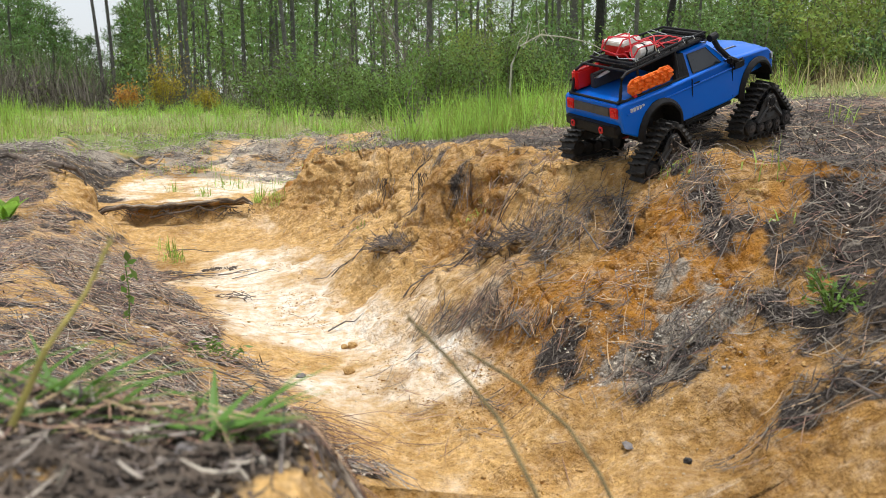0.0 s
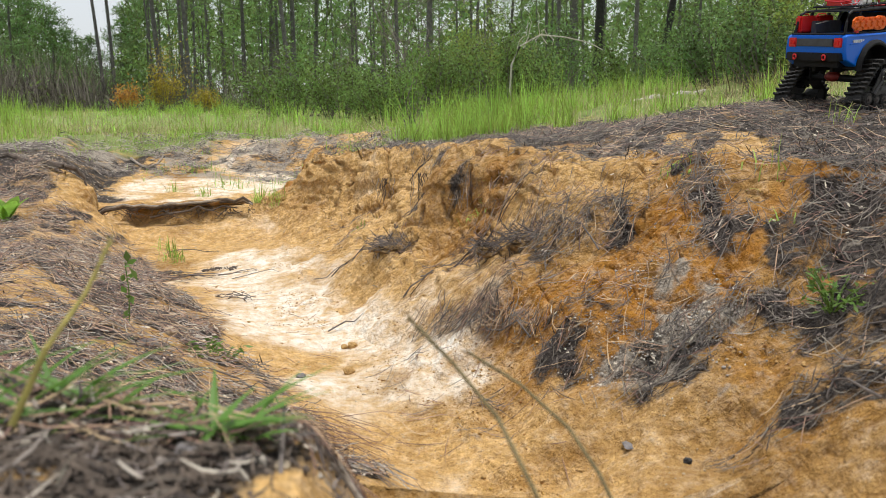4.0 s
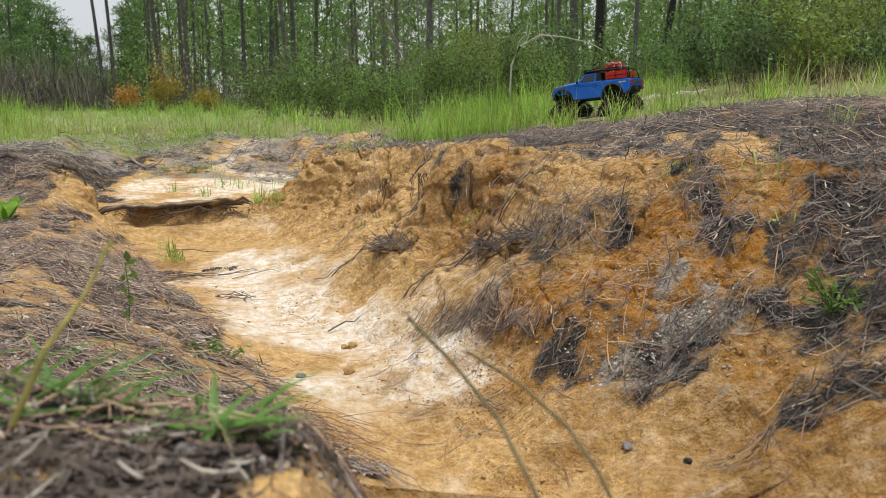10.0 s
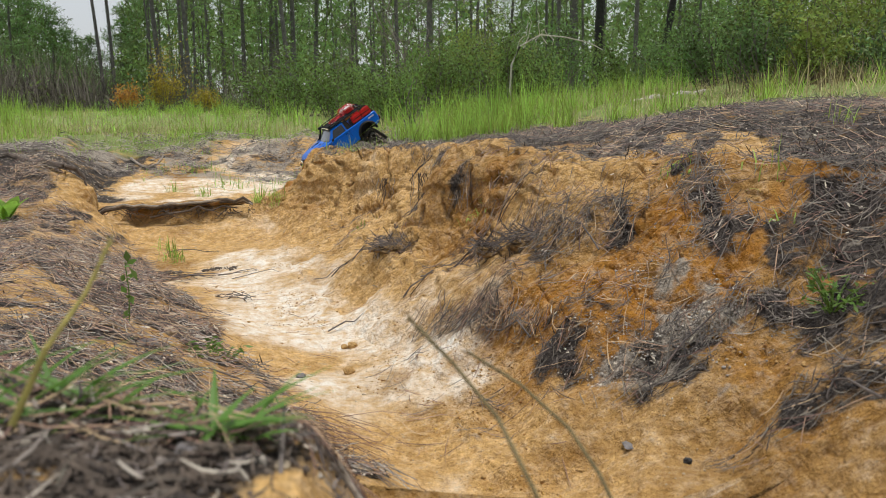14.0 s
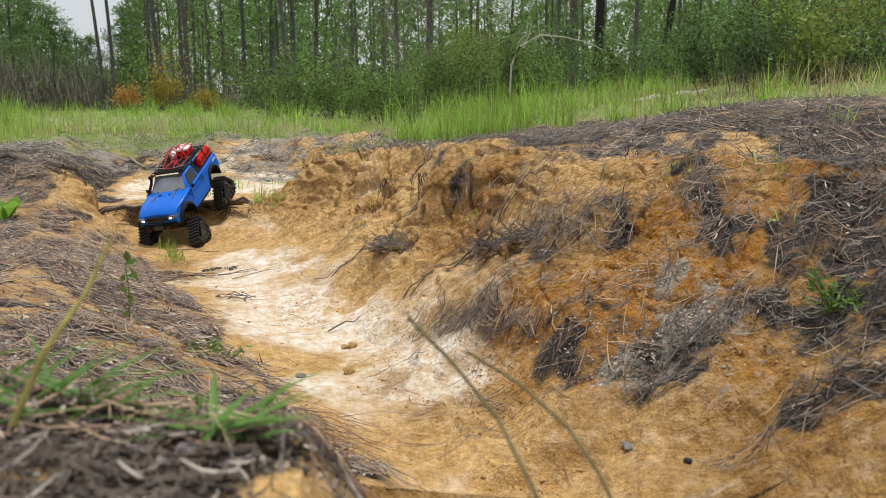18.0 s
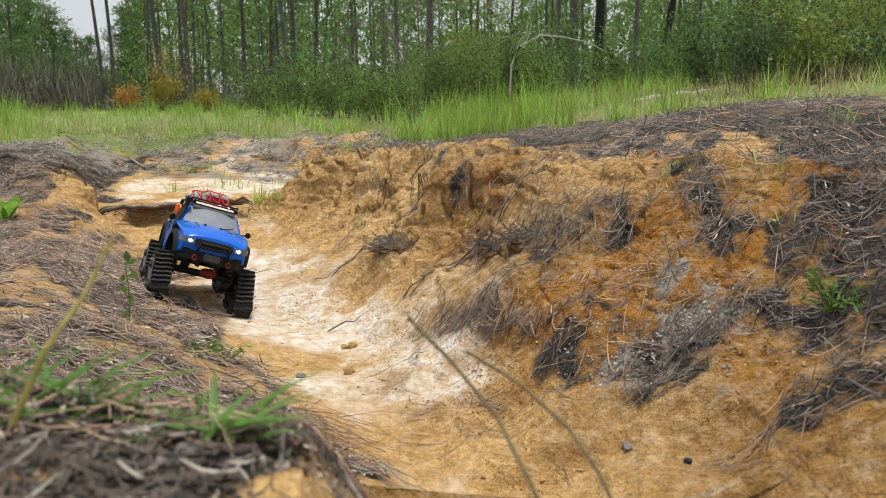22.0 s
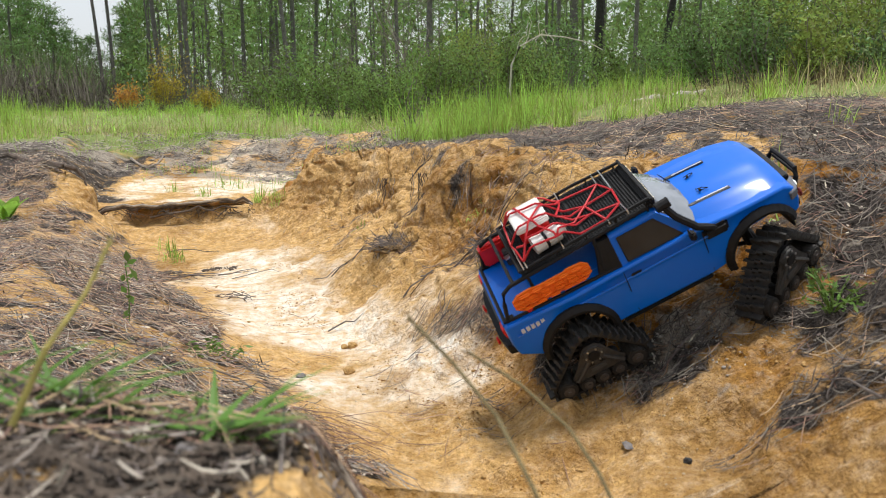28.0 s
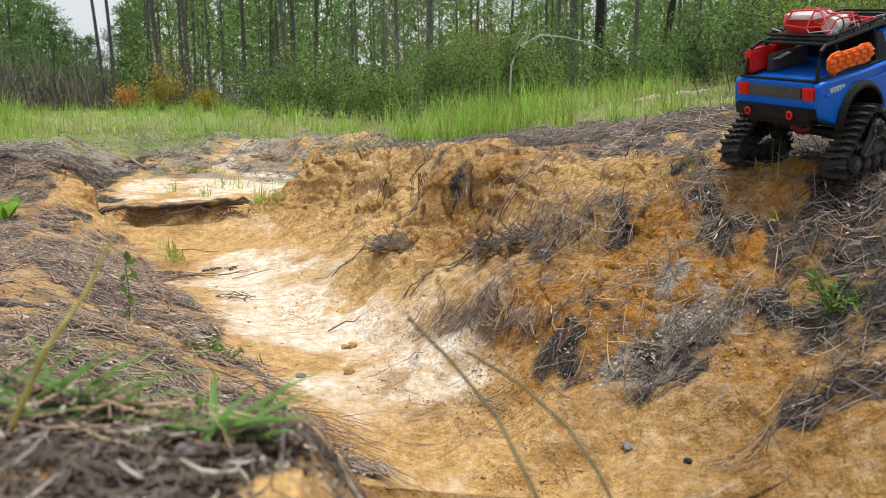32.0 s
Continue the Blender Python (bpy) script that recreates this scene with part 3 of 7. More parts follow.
layer_of("rust", ramp(fbm(GX, GY, 0.30, 91, 4), -0.5, 0.1) * np.maximum(ramp(GX - wx_, -0.04, 0.10), ramp(GX - fx_, 0.06, 0.2) * ramp(GY, 1.2, 1.4)) * ramp(GY, 1.0, 1.25) * (1 - 0.6 * ramp(GY, 1.9, 2.4)) + 0.8 * ramp(GY, 3.85, 4.0) * (GX < -0.5) * ramp(fbm(GX, GY * 2.0, 0.5, 93, 3), 0.1, 0.5))


# ---------- the radio-controlled truck: x forward, y to its left, z up from the ground ----------
def side_y(x, z):
    """Half width of the body: tumblehome above the waist, narrower at both ends."""
    w = 0.1035 - 0.10 * max(0.0, z - 0.150) ** 1.0 * 0.9 - 0.03 * max(0.0, 0.135 - z)
    w -= 0.016 * max(0.0, (x - 0.13) / 0.11) ** 2 + 0.010 * max(0.0, (-x - 0.17) / 0.1) ** 2
    return w


def arc(cx, cz, r, a0, a1, n):
    return [(cx + r * math.cos(radians(a0 + (a1 - a0) * k / n)), cz + r * math.sin(radians(a0 + (a1 - a0) * k / n))) for k in range(n + 1)]


HOOD = [(0.236, 0.186), (0.225, 0.194), (0.19, 0.200), (0.13, 0.205), (0.08, 0.209)]
REAR_ARCH, FRONT_ARCH = (-0.163, 0.120, 0.058), (0.166, 0.120, 0.058)


def body_outline():
    o = [(-0.266, 0.140), (-0.232, 0.122)]
    o += arc(*REAR_ARCH, 176, -4, 14)
    o += [(-0.098, 0.112), (0.072, 0.112), (0.096, 0.116)]
    o += arc(*FRONT_ARCH, 180, 16, 14)
    o += [(0.242, 0.138), (0.246, 0.160), (0.243, 0.178)]
    o += HOOD
    o += [(0.02, 0.208), (-0.05, 0.207), (-0.15, 0.204), (-0.262, 0.203), (-0.269, 0.198), (-0.270, 0.165)]
    return o


def shaped(bm):
    """Moves the outer skin to the body's half width."""
    for v in bm.verts:
        s = 1 if v.co.y > 0 else -1
        if abs(v.co.y) > 0.05:
            inset = 0.1 - abs(v.co.y)
            v.co.y = s * (side_y(v.co.x, v.co.z) - inset)
    return bm


def loft(rings, bm=None):
    """Skin through closed rings of equal length, capped."""
    bm = bm or bmesh.new()
    vs = [[bm.verts.new(p) for p in r] for r in rings]
    k = len(rings[0])
    for a, b in zip(vs, vs[1:]):
        for i in range(k):
            bm.faces.new((a[i], a[(i + 1) % k], b[(i + 1) % k], b[i]))
    bm.faces.new(vs[0][::-1])
    bm.faces.new(vs[-1])
    return bm


def panel(corners, thick, mat, name, parent, label="", bevel=0.0):
    """A plate on four corners, given thickness along its normal."""
    c = [Vector(p) for p in corners]
    nrm = (c[1] - c[0]).cross(c[-1] - c[0]).normalized() * thick
    return part(name, loft([[p - nrm for p in c], [p + nrm for p in c]]), mat, parent, label, bevel=bevel)


def circle_hull(circles, step=8):
    """The outline of a band stretched round circles in x and z."""
    pts = []
    for cx, cz, r in circles:
        pts += [(cx + r * math.cos(radians(a)), cz + r * math.sin(radians(a))) for a in range(0, 360, step)]
    pts = sorted(set((round(x, 6), round(z, 6)) for x, z in pts))

    def half(seq):
        out = []
        for p in seq:
            while len(out) > 1 and (out[-1][0] - out[-2][0]) * (p[1] - out[-2][1]) - (out[-1][1] - out[-2][1]) * (p[0] - out[-2][0]) <= 0:
                out.pop()
            out.append(p)
        return out
    return half(pts)[:-1] + half(pts[::-1])[:-1]


def resample(loop, n):
    pts = [Vector((x, 0, z)) for x, z in loop]
    pts.append(pts[0])
    lens = [0.0]
    for a, b in zip(pts, pts[1:]):
        lens.append(lens[-1] + (b - a).length)
    out = []
    for k in range(n):
        d = lens[-1] * k / n
        i = max(j for j in range(len(lens)) if lens[j] <= d)
        i = min(i, len(pts) - 2)
        u = (d - lens[i]) / max(1e-9, lens[i + 1] - lens[i])
        out.append(pts[i].lerp(pts[i + 1], u))
    return out


import functools


@functools.lru_cache(maxsize=None)
def lug_mesh(length):
    """One rubber tread bar, narrower at its top."""
    bm = box(-0.0032, 0.0032, -length / 2, length / 2, -0.0049, 0.0049)
    for v in bm.verts:
        if v.co.z > 0:
            v.co.x *= 0.66
            v.co.y *= 0.93
    me = bpy.data.meshes.new("lug")
    bm.to_mesh(me)
    bm.free()
    me.materials.append(RUBBER)
    return me


def make_track(parent, side, x):
    """One rubber track unit, its origin at the drive sprocket; side +1 is the truck's left."""
    hub = 0.088 if x > 0 else 0.100
    drive, ends = (0, 0.0, 0.031), [(-0.063, -0.053, 0.0195), (0.063, -0.053, 0.0195)]
    circles = [drive] + ends
    outer = circle_hull(circles)
    belt_pts = resample(outer, 60)
    y0, y1 = (-0.0215, 0.0205) if side > 0 else (-0.0205, 0.0215)
    frame_bm = prism([(-0.040, -0.047), (0.040, -0.047), (0.049, -0.036), (0.030, -0.014), (0.019, 0.010), (0.009, 0.020), (-0.009, 0.020), (-0.019, 0.010), (-0.030, -0.014), (-0.049, -0.036)], side * 0.0220, side * 0.0255)
    unit = part("track_unit", frame_bm, FRAME, parent, "black rubber track on a dark plastic frame", bevel=0.0015)
    unit.location = (x, side * 0.1125, hub)
    bm = bmesh.new()
    n = len(belt_pts)
    mid = Vector((0, 0, -0.03))
    normals = []
    for k in range(n):
        way = (belt_pts[(k + 1) % n] - belt_pts[k - 1]).normalized()
        nr = Vector((way.z, 0, -way.x))
        if nr.dot(belt_pts[k] - mid) < 0:
            nr = -nr
        normals.append(nr)
    rings = []
    for p, nr in zip(belt_pts, normals):
        q = p + nr * 0.005
        rings.append([bm.verts.new((a.x, y, a.z)) for a, y in ((p, y0), (p, y1), (q, y1), (q, y0))])
    for k in range(n):
        a, b = rings[k], rings[(k + 1) % n]
        for i in range(4):
            bm.faces.new((a[i], a[(i + 1) % 4], b[(i + 1) % 4], b[i]))
    # tread bars and side lugs
    for k in range(0, n, 2):
        p, nr = belt_pts[k] + normals[k] * 0.005, normals[k]
        way = Vector((nr.z, 0, -nr.x))
        for ya, yb, shift in ((y0 - 0.0035, -0.004, 0.0030), (0.004, y1 + 0.0035, -0.0030), (-0.006, 0.006, 0.0)):
            c = p + nr * 0.0036 + way * shift
            m = Matrix((( way.x, 0, nr.x, c.x), (0, 1, 0, (ya + yb) / 2), (way.z, 0, nr.z, c.z), (0, 0, 0, 1)))
            lug = new("lug", lug_mesh(round(yb - ya, 4)))
            lug.parent = unit
            lug.matrix_local = m
    part("belt", bm, RUBBER, unit, "dusty black rubber belt with tread bars")
    for k, (wx_c, wz_c, r) in enumerate([(-0.063, -0.053, 0.0175), (-0.029, -0.058, 0.0140), (0.0, -0.058, 0.0140), (0.029, -0.058, 0.0140), (0.063, -0.053, 0.0175)]):
        wheel = part("road_wheel", disc(0, -0.018, 0.028, 0, r) if side > 0 else disc(0, -0.028, 0.018, 0, r), RUBBER, unit, bevel=0.002)
        wheel.location = (wx_c, 0, wz_c)
        rim = disc(0, side * 0.0270, side * 0.0295, 0, r * 0.55, 16)
        disc(0, side * 0.0290, side * 0.0320, 0, r * 0.22, 8, rim)
        rim_ob = part("wheel_rim", rim, RIM, unit, "dusty grey-brown wheel disc with a bolt")
        rim_ob.location = (wx_c, 0, wz_c)
    sp = disc(0, -0.018, 0.018, 0, 0.019, 16)
    disc(0, side * 0.02, side * 0.0290, 0, 0.0145, 12, sp)
    for k in range(12):
        a = 2 * math.pi * k / 12
        tooth = part("sprocket_tooth", box(-0.003, 0.003, -0.014, 0.014, 0.018, 0.028), BLACK, unit)
        tooth.rotation_euler = (0, a, 0)
    part("drive_sprocket", sp, BLACK, unit)
    for sx in (-1, 1):
        strut = tube([(sx * 0.010, side * 0.0265, -0.010), (sx * 0.042, side * 0.0265, -0.042)], 0.004, 6)
        part("frame_strut", strut, FRAME, unit)
    ring = disc(0, side * 0.0250, side * 0.0295, 0, 0.0175, 24)
    part("hub_ring", ring, FRAME, unit, bevel=0.0008)
    part("hub_cap", disc(0, side * 0.0290, side * 0.0318, 0, 0.0100, 16), BLACK, unit, bevel=0.0006)
    for k in range(6):
        a = k * math.pi / 3
        part("hub_bolt", disc(0.0138 * math.cos(a), side * 0.0290, side * 0.0312, 0.0138 * math.sin(a), 0.0018, 6), STEEL, unit)
    for sx in (-1, 1):
        part("frame_slot", box(sx * 0.012 - 0.007, sx * 0.012 + 0.007, side * 0.0250, side * 0.0259, -0.024, -0.018), BLACK, unit)
    plate = box(-0.013, 0.013, side * 0.0255, side * 0.0275, -0.036, -0.027)
    part("badge_plate", plate, GREY, unit, "small grey badge plate")
    return unit


truck = tagged(new("rc_truck"), "blue radio-controlled pickup truck on black rubber tracks with loaded roof rack", "toy truck")

# body: two skinned sides and the inner shell
for s in (1, -1):
    bm = prism(body_outline(), s * 0.1, s * 0.062)
    shaped(bm)
    ob = part("body_side", bm, BLUE, truck, "glossy blue body side", smooth=True)
    mod = ob.modifiers.new("soft", "BEVEL")
    mod.width, mod.segments, mod.limit_method, mod.angle_limit = 0.004, 3, "ANGLE", radians(50)
    # crease along the flank
    part("flank_crease", tube([(-0.255, s * (side_y(-0.25, 0.182) + 0.0004), 0.180), (-0.08, s * (side_y(0, 0.188) + 0.0006), 0.186), (0.085, s * (side_y(0.08, 0.189) + 0.0006), 0.189)], 0.0018, 5), BLUE, truck)
    part("side_sill", box(-0.088, 0.072, s * 0.080, s * 0.104, 0.105, 0.1125), BLACK, truck, "black sill bar", bevel=0.002)
    part("door_seam", box(0.0755, 0.0767, s * (side_y(0.08, 0.16) - 0.002), s * (side_y(0.08, 0.16) + 0.0006), 0.120, 0.203), BLACK, truck)
    part("door_seam", box(-0.0606, -0.0594, s * (side_y(-0.06, 0.16) - 0.002), s * (side_y(-0.06, 0.16) + 0.0006), 0.115, 0.203), BLACK, truck)
    part("door_handle", box(-0.050, -0.032, s * 0.0975, s * 0.1015, 0.186, 0.191), BLACK, truck, bevel=0.001)
    # plain silver bars
    for k in range(5):
        part("silver_mark", box(-0.246 + k * 0.0088, -0.2400 + k * 0.0088, s * (side_y(-0.24, 0.187) - 0.0012), s * (side_y(-0.235, 0.187) + 0.0012), 0.1830, 0.1905), SILVER, truck)
    part("fender_mark", box(0.055, 0.070, s * 0.0975, s * 0.1015, 0.168, 0.1715), SILVER, truck)
    # flares
    for (cx, cz, r), a0, a1, nm in ((REAR_ARCH, 188, -14, "rear_flare"), (FRONT_ARCH, 196, 12, "front_flare")):
        bm = bmesh.new()
        rings = []
        for k in range(19):
            a = radians(a0 + (a1 - a0) * k / 18)
            c, sn = math.cos(a), math.sin(a)
            ring = []
            for rr, yy in ((r - 0.002, -0.010), (r - 0.002, 0.008), (r + 0.003, 0.009), (r + 0.0105, 0.003), (r + 0.0105, -0.002)):
                x, z = cx + rr * c, cz + rr * sn * 1.0
                ring.append((x, s * (side_y(x, z) + yy), z))
            rings.append(ring)
        part(nm, loft(rings), BLACK, truck, "matt black wheel-arch flare", smooth=False)
        liner = bmesh.new()
        lr = []
        for k in range(13):
            a = radians(185 - 190 * k / 12)
            x, z = cx + (r - 0.001) * math.cos(a), cz + (r - 0.001) * math.sin(a)
            lr.append([(x, s * 0.055, z), (x, s * 0.094, z), (x + 0.003 * math.cos(a), s * 0.094, z + 0.003 * math.sin(a)), (x + 0.003 * math.cos(a), s * 0.055, z + 0.003 * math.sin(a))])
        part("arch_liner", loft(lr, liner), BLACK, truck)

# hood, nose and scoops
rings = []
for x, z, w in ((0.066, 0.209, 0.084), (0.09, 0.2095, 0.085), (0.13, 0.2075, 0.085), (0.17, 0.2045, 0.083), (0.205, 0.2, 0.080), (0.228, 0.194, 0.076), (0.240, 0.184, 0.072), (0.243, 0.172, 0.070)):
    ring = [(x, w, 0.15)]
    for k in range(11):
        y = w * (1 - k / 5)
        bulge = 0.009 * (1 - (abs(y) / w) ** 2.5) - 0.0025 * math.exp(-((abs(y) - 0.034) / 0.006) ** 2) * (0.08 < x < 0.235) + 0.003 * math.exp(-((abs(y) - 0.045) / 0.012) ** 2) * (0.07 < x < 0.2)
        ring.append((x, y, z + bulge - 0.003))
    ring.append((x, -w, 0.15))
    rings.append(ring)
part("hood", loft(rings), BLUE, truck, "glossy blue hood with a raised centre", smooth=True)
for s in (1, -1):
    part("hood_vent", box(0.086, 0.158, s * 0.042, s * 0.049, 0.2105, 0.2146, turn=Matrix.Rotation(radians(3), 4, "Y")), GREY, truck, "dark hood vent with a silver strip", bevel=0.001)
    part("vent_strip", box(0.100, 0.155, s * 0.0432, s * 0.0455, 0.2147, 0.2153, turn=Matrix.Rotation(radians(3), 4, "Y")), STEEL, truck)
    pin = tube([(0.118, s * 0.022, 0.211), (0.118, s * 0.022, 0.218)], 0.0022, 6)
    tube([(0.112, s * 0.018, 0.2165), (0.122, s * 0.020, 0.2165), (0.130, s * 0.026, 0.215), (0.122, s * 0.0265, 0.2165), (0.112, s * 0.024, 0.2165)], 0.0008, 4, pin)
    part("body_clip", pin, BLACK, truck, "black wire body clip on its post")

# inner shell, bed floor and firewall
part("inner_shell", box(-0.262, 0.236, -0.064, 0.064, 0.135, 0.186), BLACK, truck)
part("bed_cover", loft([[(-0.262, -0.083, z), (-0.056, -0.092, z), (-0.056, 0.092, z), (-0.262, 0.083, z)] for z in (0.188, 0.2045)]), BLUE, truck, "flat blue bed cover")
for s in (1, -1):
    part("bed_rail", tube([(-0.262, s * 0.079, 0.2055), (-0.15, s * 0.084, 0.206), (-0.058, s * 0.088, 0.2085)], 0.0032, 6), BLACK, truck, "black bed rail")
part("tail_rail", tube([(-0.263, -0.079, 0.2055), (-0.263, 0.079, 0.2055)], 0.0028, 6), BLACK, truck)

# cab greenhouse
base = [(-0.057, 0.0915), (0.080, 0.0865)]
low = [(-0.058, -0.0905, 0.206), (0.072, -0.0885, 0.206), (0.085, -0.060, 0.209), (0.089, 0.0, 0.210), (0.085, 0.060, 0.209), (0.072, 0.0885, 0.206), (-0.058, 0.0905, 0.206)]
high = [(-0.056, -0.0725, 0.254), (0.028, -0.0685, 0.254), (0.036, -0.045, 0.256), (0.0385, 0.0, 0.257), (0.036, 0.045, 0.256), (0.028, 0.0685, 0.254), (-0.056, 0.0725, 0.254)]
crown = [(-0.054, -0.064, 0.2595), (0.018, -0.060, 0.2595), (0.024, -0.042, 0.261), (0.026, 0.0, 0.262), (0.024, 0.042, 0.261), (0.018, 0.060, 0.2595), (-0.054, 0.064, 0.2595)]
part("cab", loft([low, high, crown]), BLUE, truck, "glossy blue cab")


def on_face(a, b, c, d, u, v, out):
    """A place on the slanted face a b (bottom) d c (top), pushed out."""
    a, b, c, d = (Vector(p) for p in (a, b, c, d))
    p = a.lerp(b, u).lerp(d.lerp(c, u), v)
    nrm = (b - a).cross(d - a).normalized()
    return p + nrm * out


for s in (1, -1):
    a, b = Vector((-0.058, s * 0.0905, 0.206)), Vector((0.072, s * 0.0885, 0.206))
    d, c = Vector((-0.056, s * 0.0725, 0.254)), Vector((0.028, s * 0.0685, 0.254))
    sg = -s
    win = [on_face(a, b, c, d, u, v, sg * 0.0004) for u, v in ((0.11, 0.07), (0.86, 0.05), (0.84, 0.9), (0.12, 0.93))]
    panel(win, 0.0012, GLASS, "side_window", truck, "smoked side window")
    rim = [on_face(a, b, c, d, u, v, sg * 0.0016) for u, v in ((0.11, 0.07), (0.86, 0.05), (0.84, 0.9), (0.12, 0.93), (0.11, 0.07))]
    part("window_seal", tube(rim, 0.0013, 4), BLACK, truck)
    mir = tube([(0.060, s * 0.087, 0.207), (0.060, s * 0.104, 0.212)], 0.0022, 5)
    part("mirror_arm", mir, BLACK, truck)
    part("mirror", box(0.054, 0.064, s * 0.102, s * 0.117, 0.205, 0.221), BLACK, truck, "black door mirror", bevel=0.003)
    part("b_pillar_panel", loft([[(-0.094, s * 0.0865, 0.206), (-0.056, s * 0.0920, 0.206), (-0.056, s * 0.0735, 0.258), (-0.078, s * 0.0715, 0.258)], [(-0.094, s * 0.078, 0.206), (-0.056, s * 0.083, 0.206), (-0.056, s * 0.066, 0.258), (-0.078, s * 0.064, 0.258)]]), BLACK, truck, "black panel behind the cab")
part("cab_back", box(-0.066, -0.056, -0.068, 0.068, 0.204, 0.256), BLACK, truck, bevel=0.001)
wa = [(0.0765, -0.080, 0.2095), (0.0925, 0.0, 0.2125), (0.0765, 0.080, 0.2095)]
wb = [(0.0295, -0.0645, 0.2525), (0.0405, 0.0, 0.2555), (0.0295, 0.0645, 0.2525)]
glass_rows = []
for k in range(7):
    u = k / 6
    q = lambda p: Vector(p[0]) * (2 * (u - 0.5) * (u - 1)) + Vector(p[1]) * (4 * u * (1 - u)) + Vector(p[2]) * (2 * u * (u - 0.5))
    lo_, hi_ = q(wa), q(wb)
    n_ = Vector((0.72, 0, 0.69)) * 0.0022
    glass_rows.append([lo_, hi_, hi_ + n_, lo_ + n_])
# the reflections on this glass are colour patches in SCREEN
part("windshield", loft(glass_rows), SCREEN, truck, "windshield with pale reflections painted into its colour")
for s in (1, -1):
    part("wiper", tube([(0.091, s * 0.012 + 0.02, 0.2155), (0.082, s * 0.03 + 0.03, 0.2205)], 0.001, 4), BLACK, truck)

# nose: grille, head lamps, bumper with hoop
part("grille", box(0.236, 0.2525, -0.050, 0.050, 0.160, 0.181), BLACK, truck, "black mesh grille", bevel=0.002)
for k in range(4):
    part("grille_bar", box(0.252, 0.2535, -0.048, 0.048, 0.1628 + k * 0.0046, 0.1645 + k * 0.0046), GREY, truck)
for s in (1, -1):
    part("head_lamp", loft([[(0.2535, s * 0.052, z0), (0.2487, s * 0.078, z0), (0.2420, s * 0.0880, z0), (0.2300, s * 0.0925, z0), (0.228, s * 0.07, z0)] for z0 in (0.1655, 0.1795)]), LENS, truck, "clear head lamp", bevel=0.001)
    part("lit_bulb", box(0.2475, 0.2535, s * 0.056, s * 0.070, 0.1670, 0.1765), LAMP, truck, "glowing lamp", bevel=0.002)
    part("fog_recess", box(0.236, 0.2478, s * 0.058, s * 0.080, 0.139, 0.151), BLACK, truck, bevel=0.001)
part("nose_band", loft([[(0.22, -0.085, z), (0.2455, -0.070, z), (0.2485, 0, z), (0.2455, 0.070, z), (0.22, 0.085, z)] for z in (0.148, 0.161)]), BLUE, truck, "blue nose band", bevel=0.002)
part("front_bumper", loft([[(0.225, -0.088, z), (0.252, -0.066, z), (0.260, -0.03, z), (0.260, 0.03, z), (0.252, 0.066, z), (0.225, 0.088, z), (0.22, 0, z)] for z in (0.122, 0.147)]), BLACK, truck, "black front bumper", bevel=0.002)
part("winch", box(0.255, 0.268, -0.022, 0.022, 0.128, 0.146), GREY, truck, "dark winch", bevel=0.003)
part("bumper_hoop", tube([(0.260, -0.042, 0.140), (0.268, -0.040, 0.160), (0.272, -0.034, 0.172), (0.273, 0.0, 0.173), (0.272, 0.034, 0.172), (0.268, 0.040, 0.160), (0.260, 0.042, 0.140)], 0.0042, 8), BLACK, truck, "black bumper hoop")
part("hoop_bar", tube([(0.272, -0.035, 0.161), (0.272, 0.035, 0.161)], 0.003, 6), BLACK, truck)


def shackle(x, y, z, out):
    ring = [(x + out * 0.004, y + 0.0050 * math.cos(a), z - 0.003 + 0.0066 * math.sin(a)) for a in [2 * math.pi * k / 10 for k in range(11)]]
    return tube(ring, 0.0021, 5)


for s in (1, -1):
    part("tow_shackle", shackle(0.262, s * 0.045, 0.134, 1), DULLRED, truck, "red tow shackle")
    part("tow_shackle", shackle(-0.286, s * 0.045, 0.150, -1), RED, truck, "red tow shackle")

# tail: panel, lamps, bumper
part("tailgate_panel", box(-0.2735, -0.266, -0.056, 0.056, 0.174, 0.194), GREY, truck, "dark grey tailgate panel", bevel=0.0015)
part("tail_skin", box(-0.2695, -0.258, -0.078, 0.078, 0.148, 0.203), BLUE, truck, "blue tailgate", bevel=0.002)
for s in (1, -1):
    part("tail_lamp_housing", box(-0.2730, -0.255, s * 0.057, s * 0.081, 0.172, 0.196), RED, truck, "red tail lamp lens", bevel=0.002)
    part("lit_bulb", box(-0.2745, -0.271, s * 0.061, s * 0.075, 0.178, 0.190), TAIL, truck, "glowing red lamp", bevel=0.0015)
part("rear_bumper", loft([[(-0.262, -0.086, z), (-0.280, -0.080, z), (-0.286, -0.05, z), (-0.286, 0.05, z), (-0.280, 0.080, z), (-0.262, 0.086, z)] for z in (0.137, 0.158)]), BLACK, truck, "matt black rear bumper", bevel=0.002)
part("rear_valance", box(-0.262, -0.225, -0.070, 0.070, 0.120, 0.140), BLACK, truck, bevel=0.002)

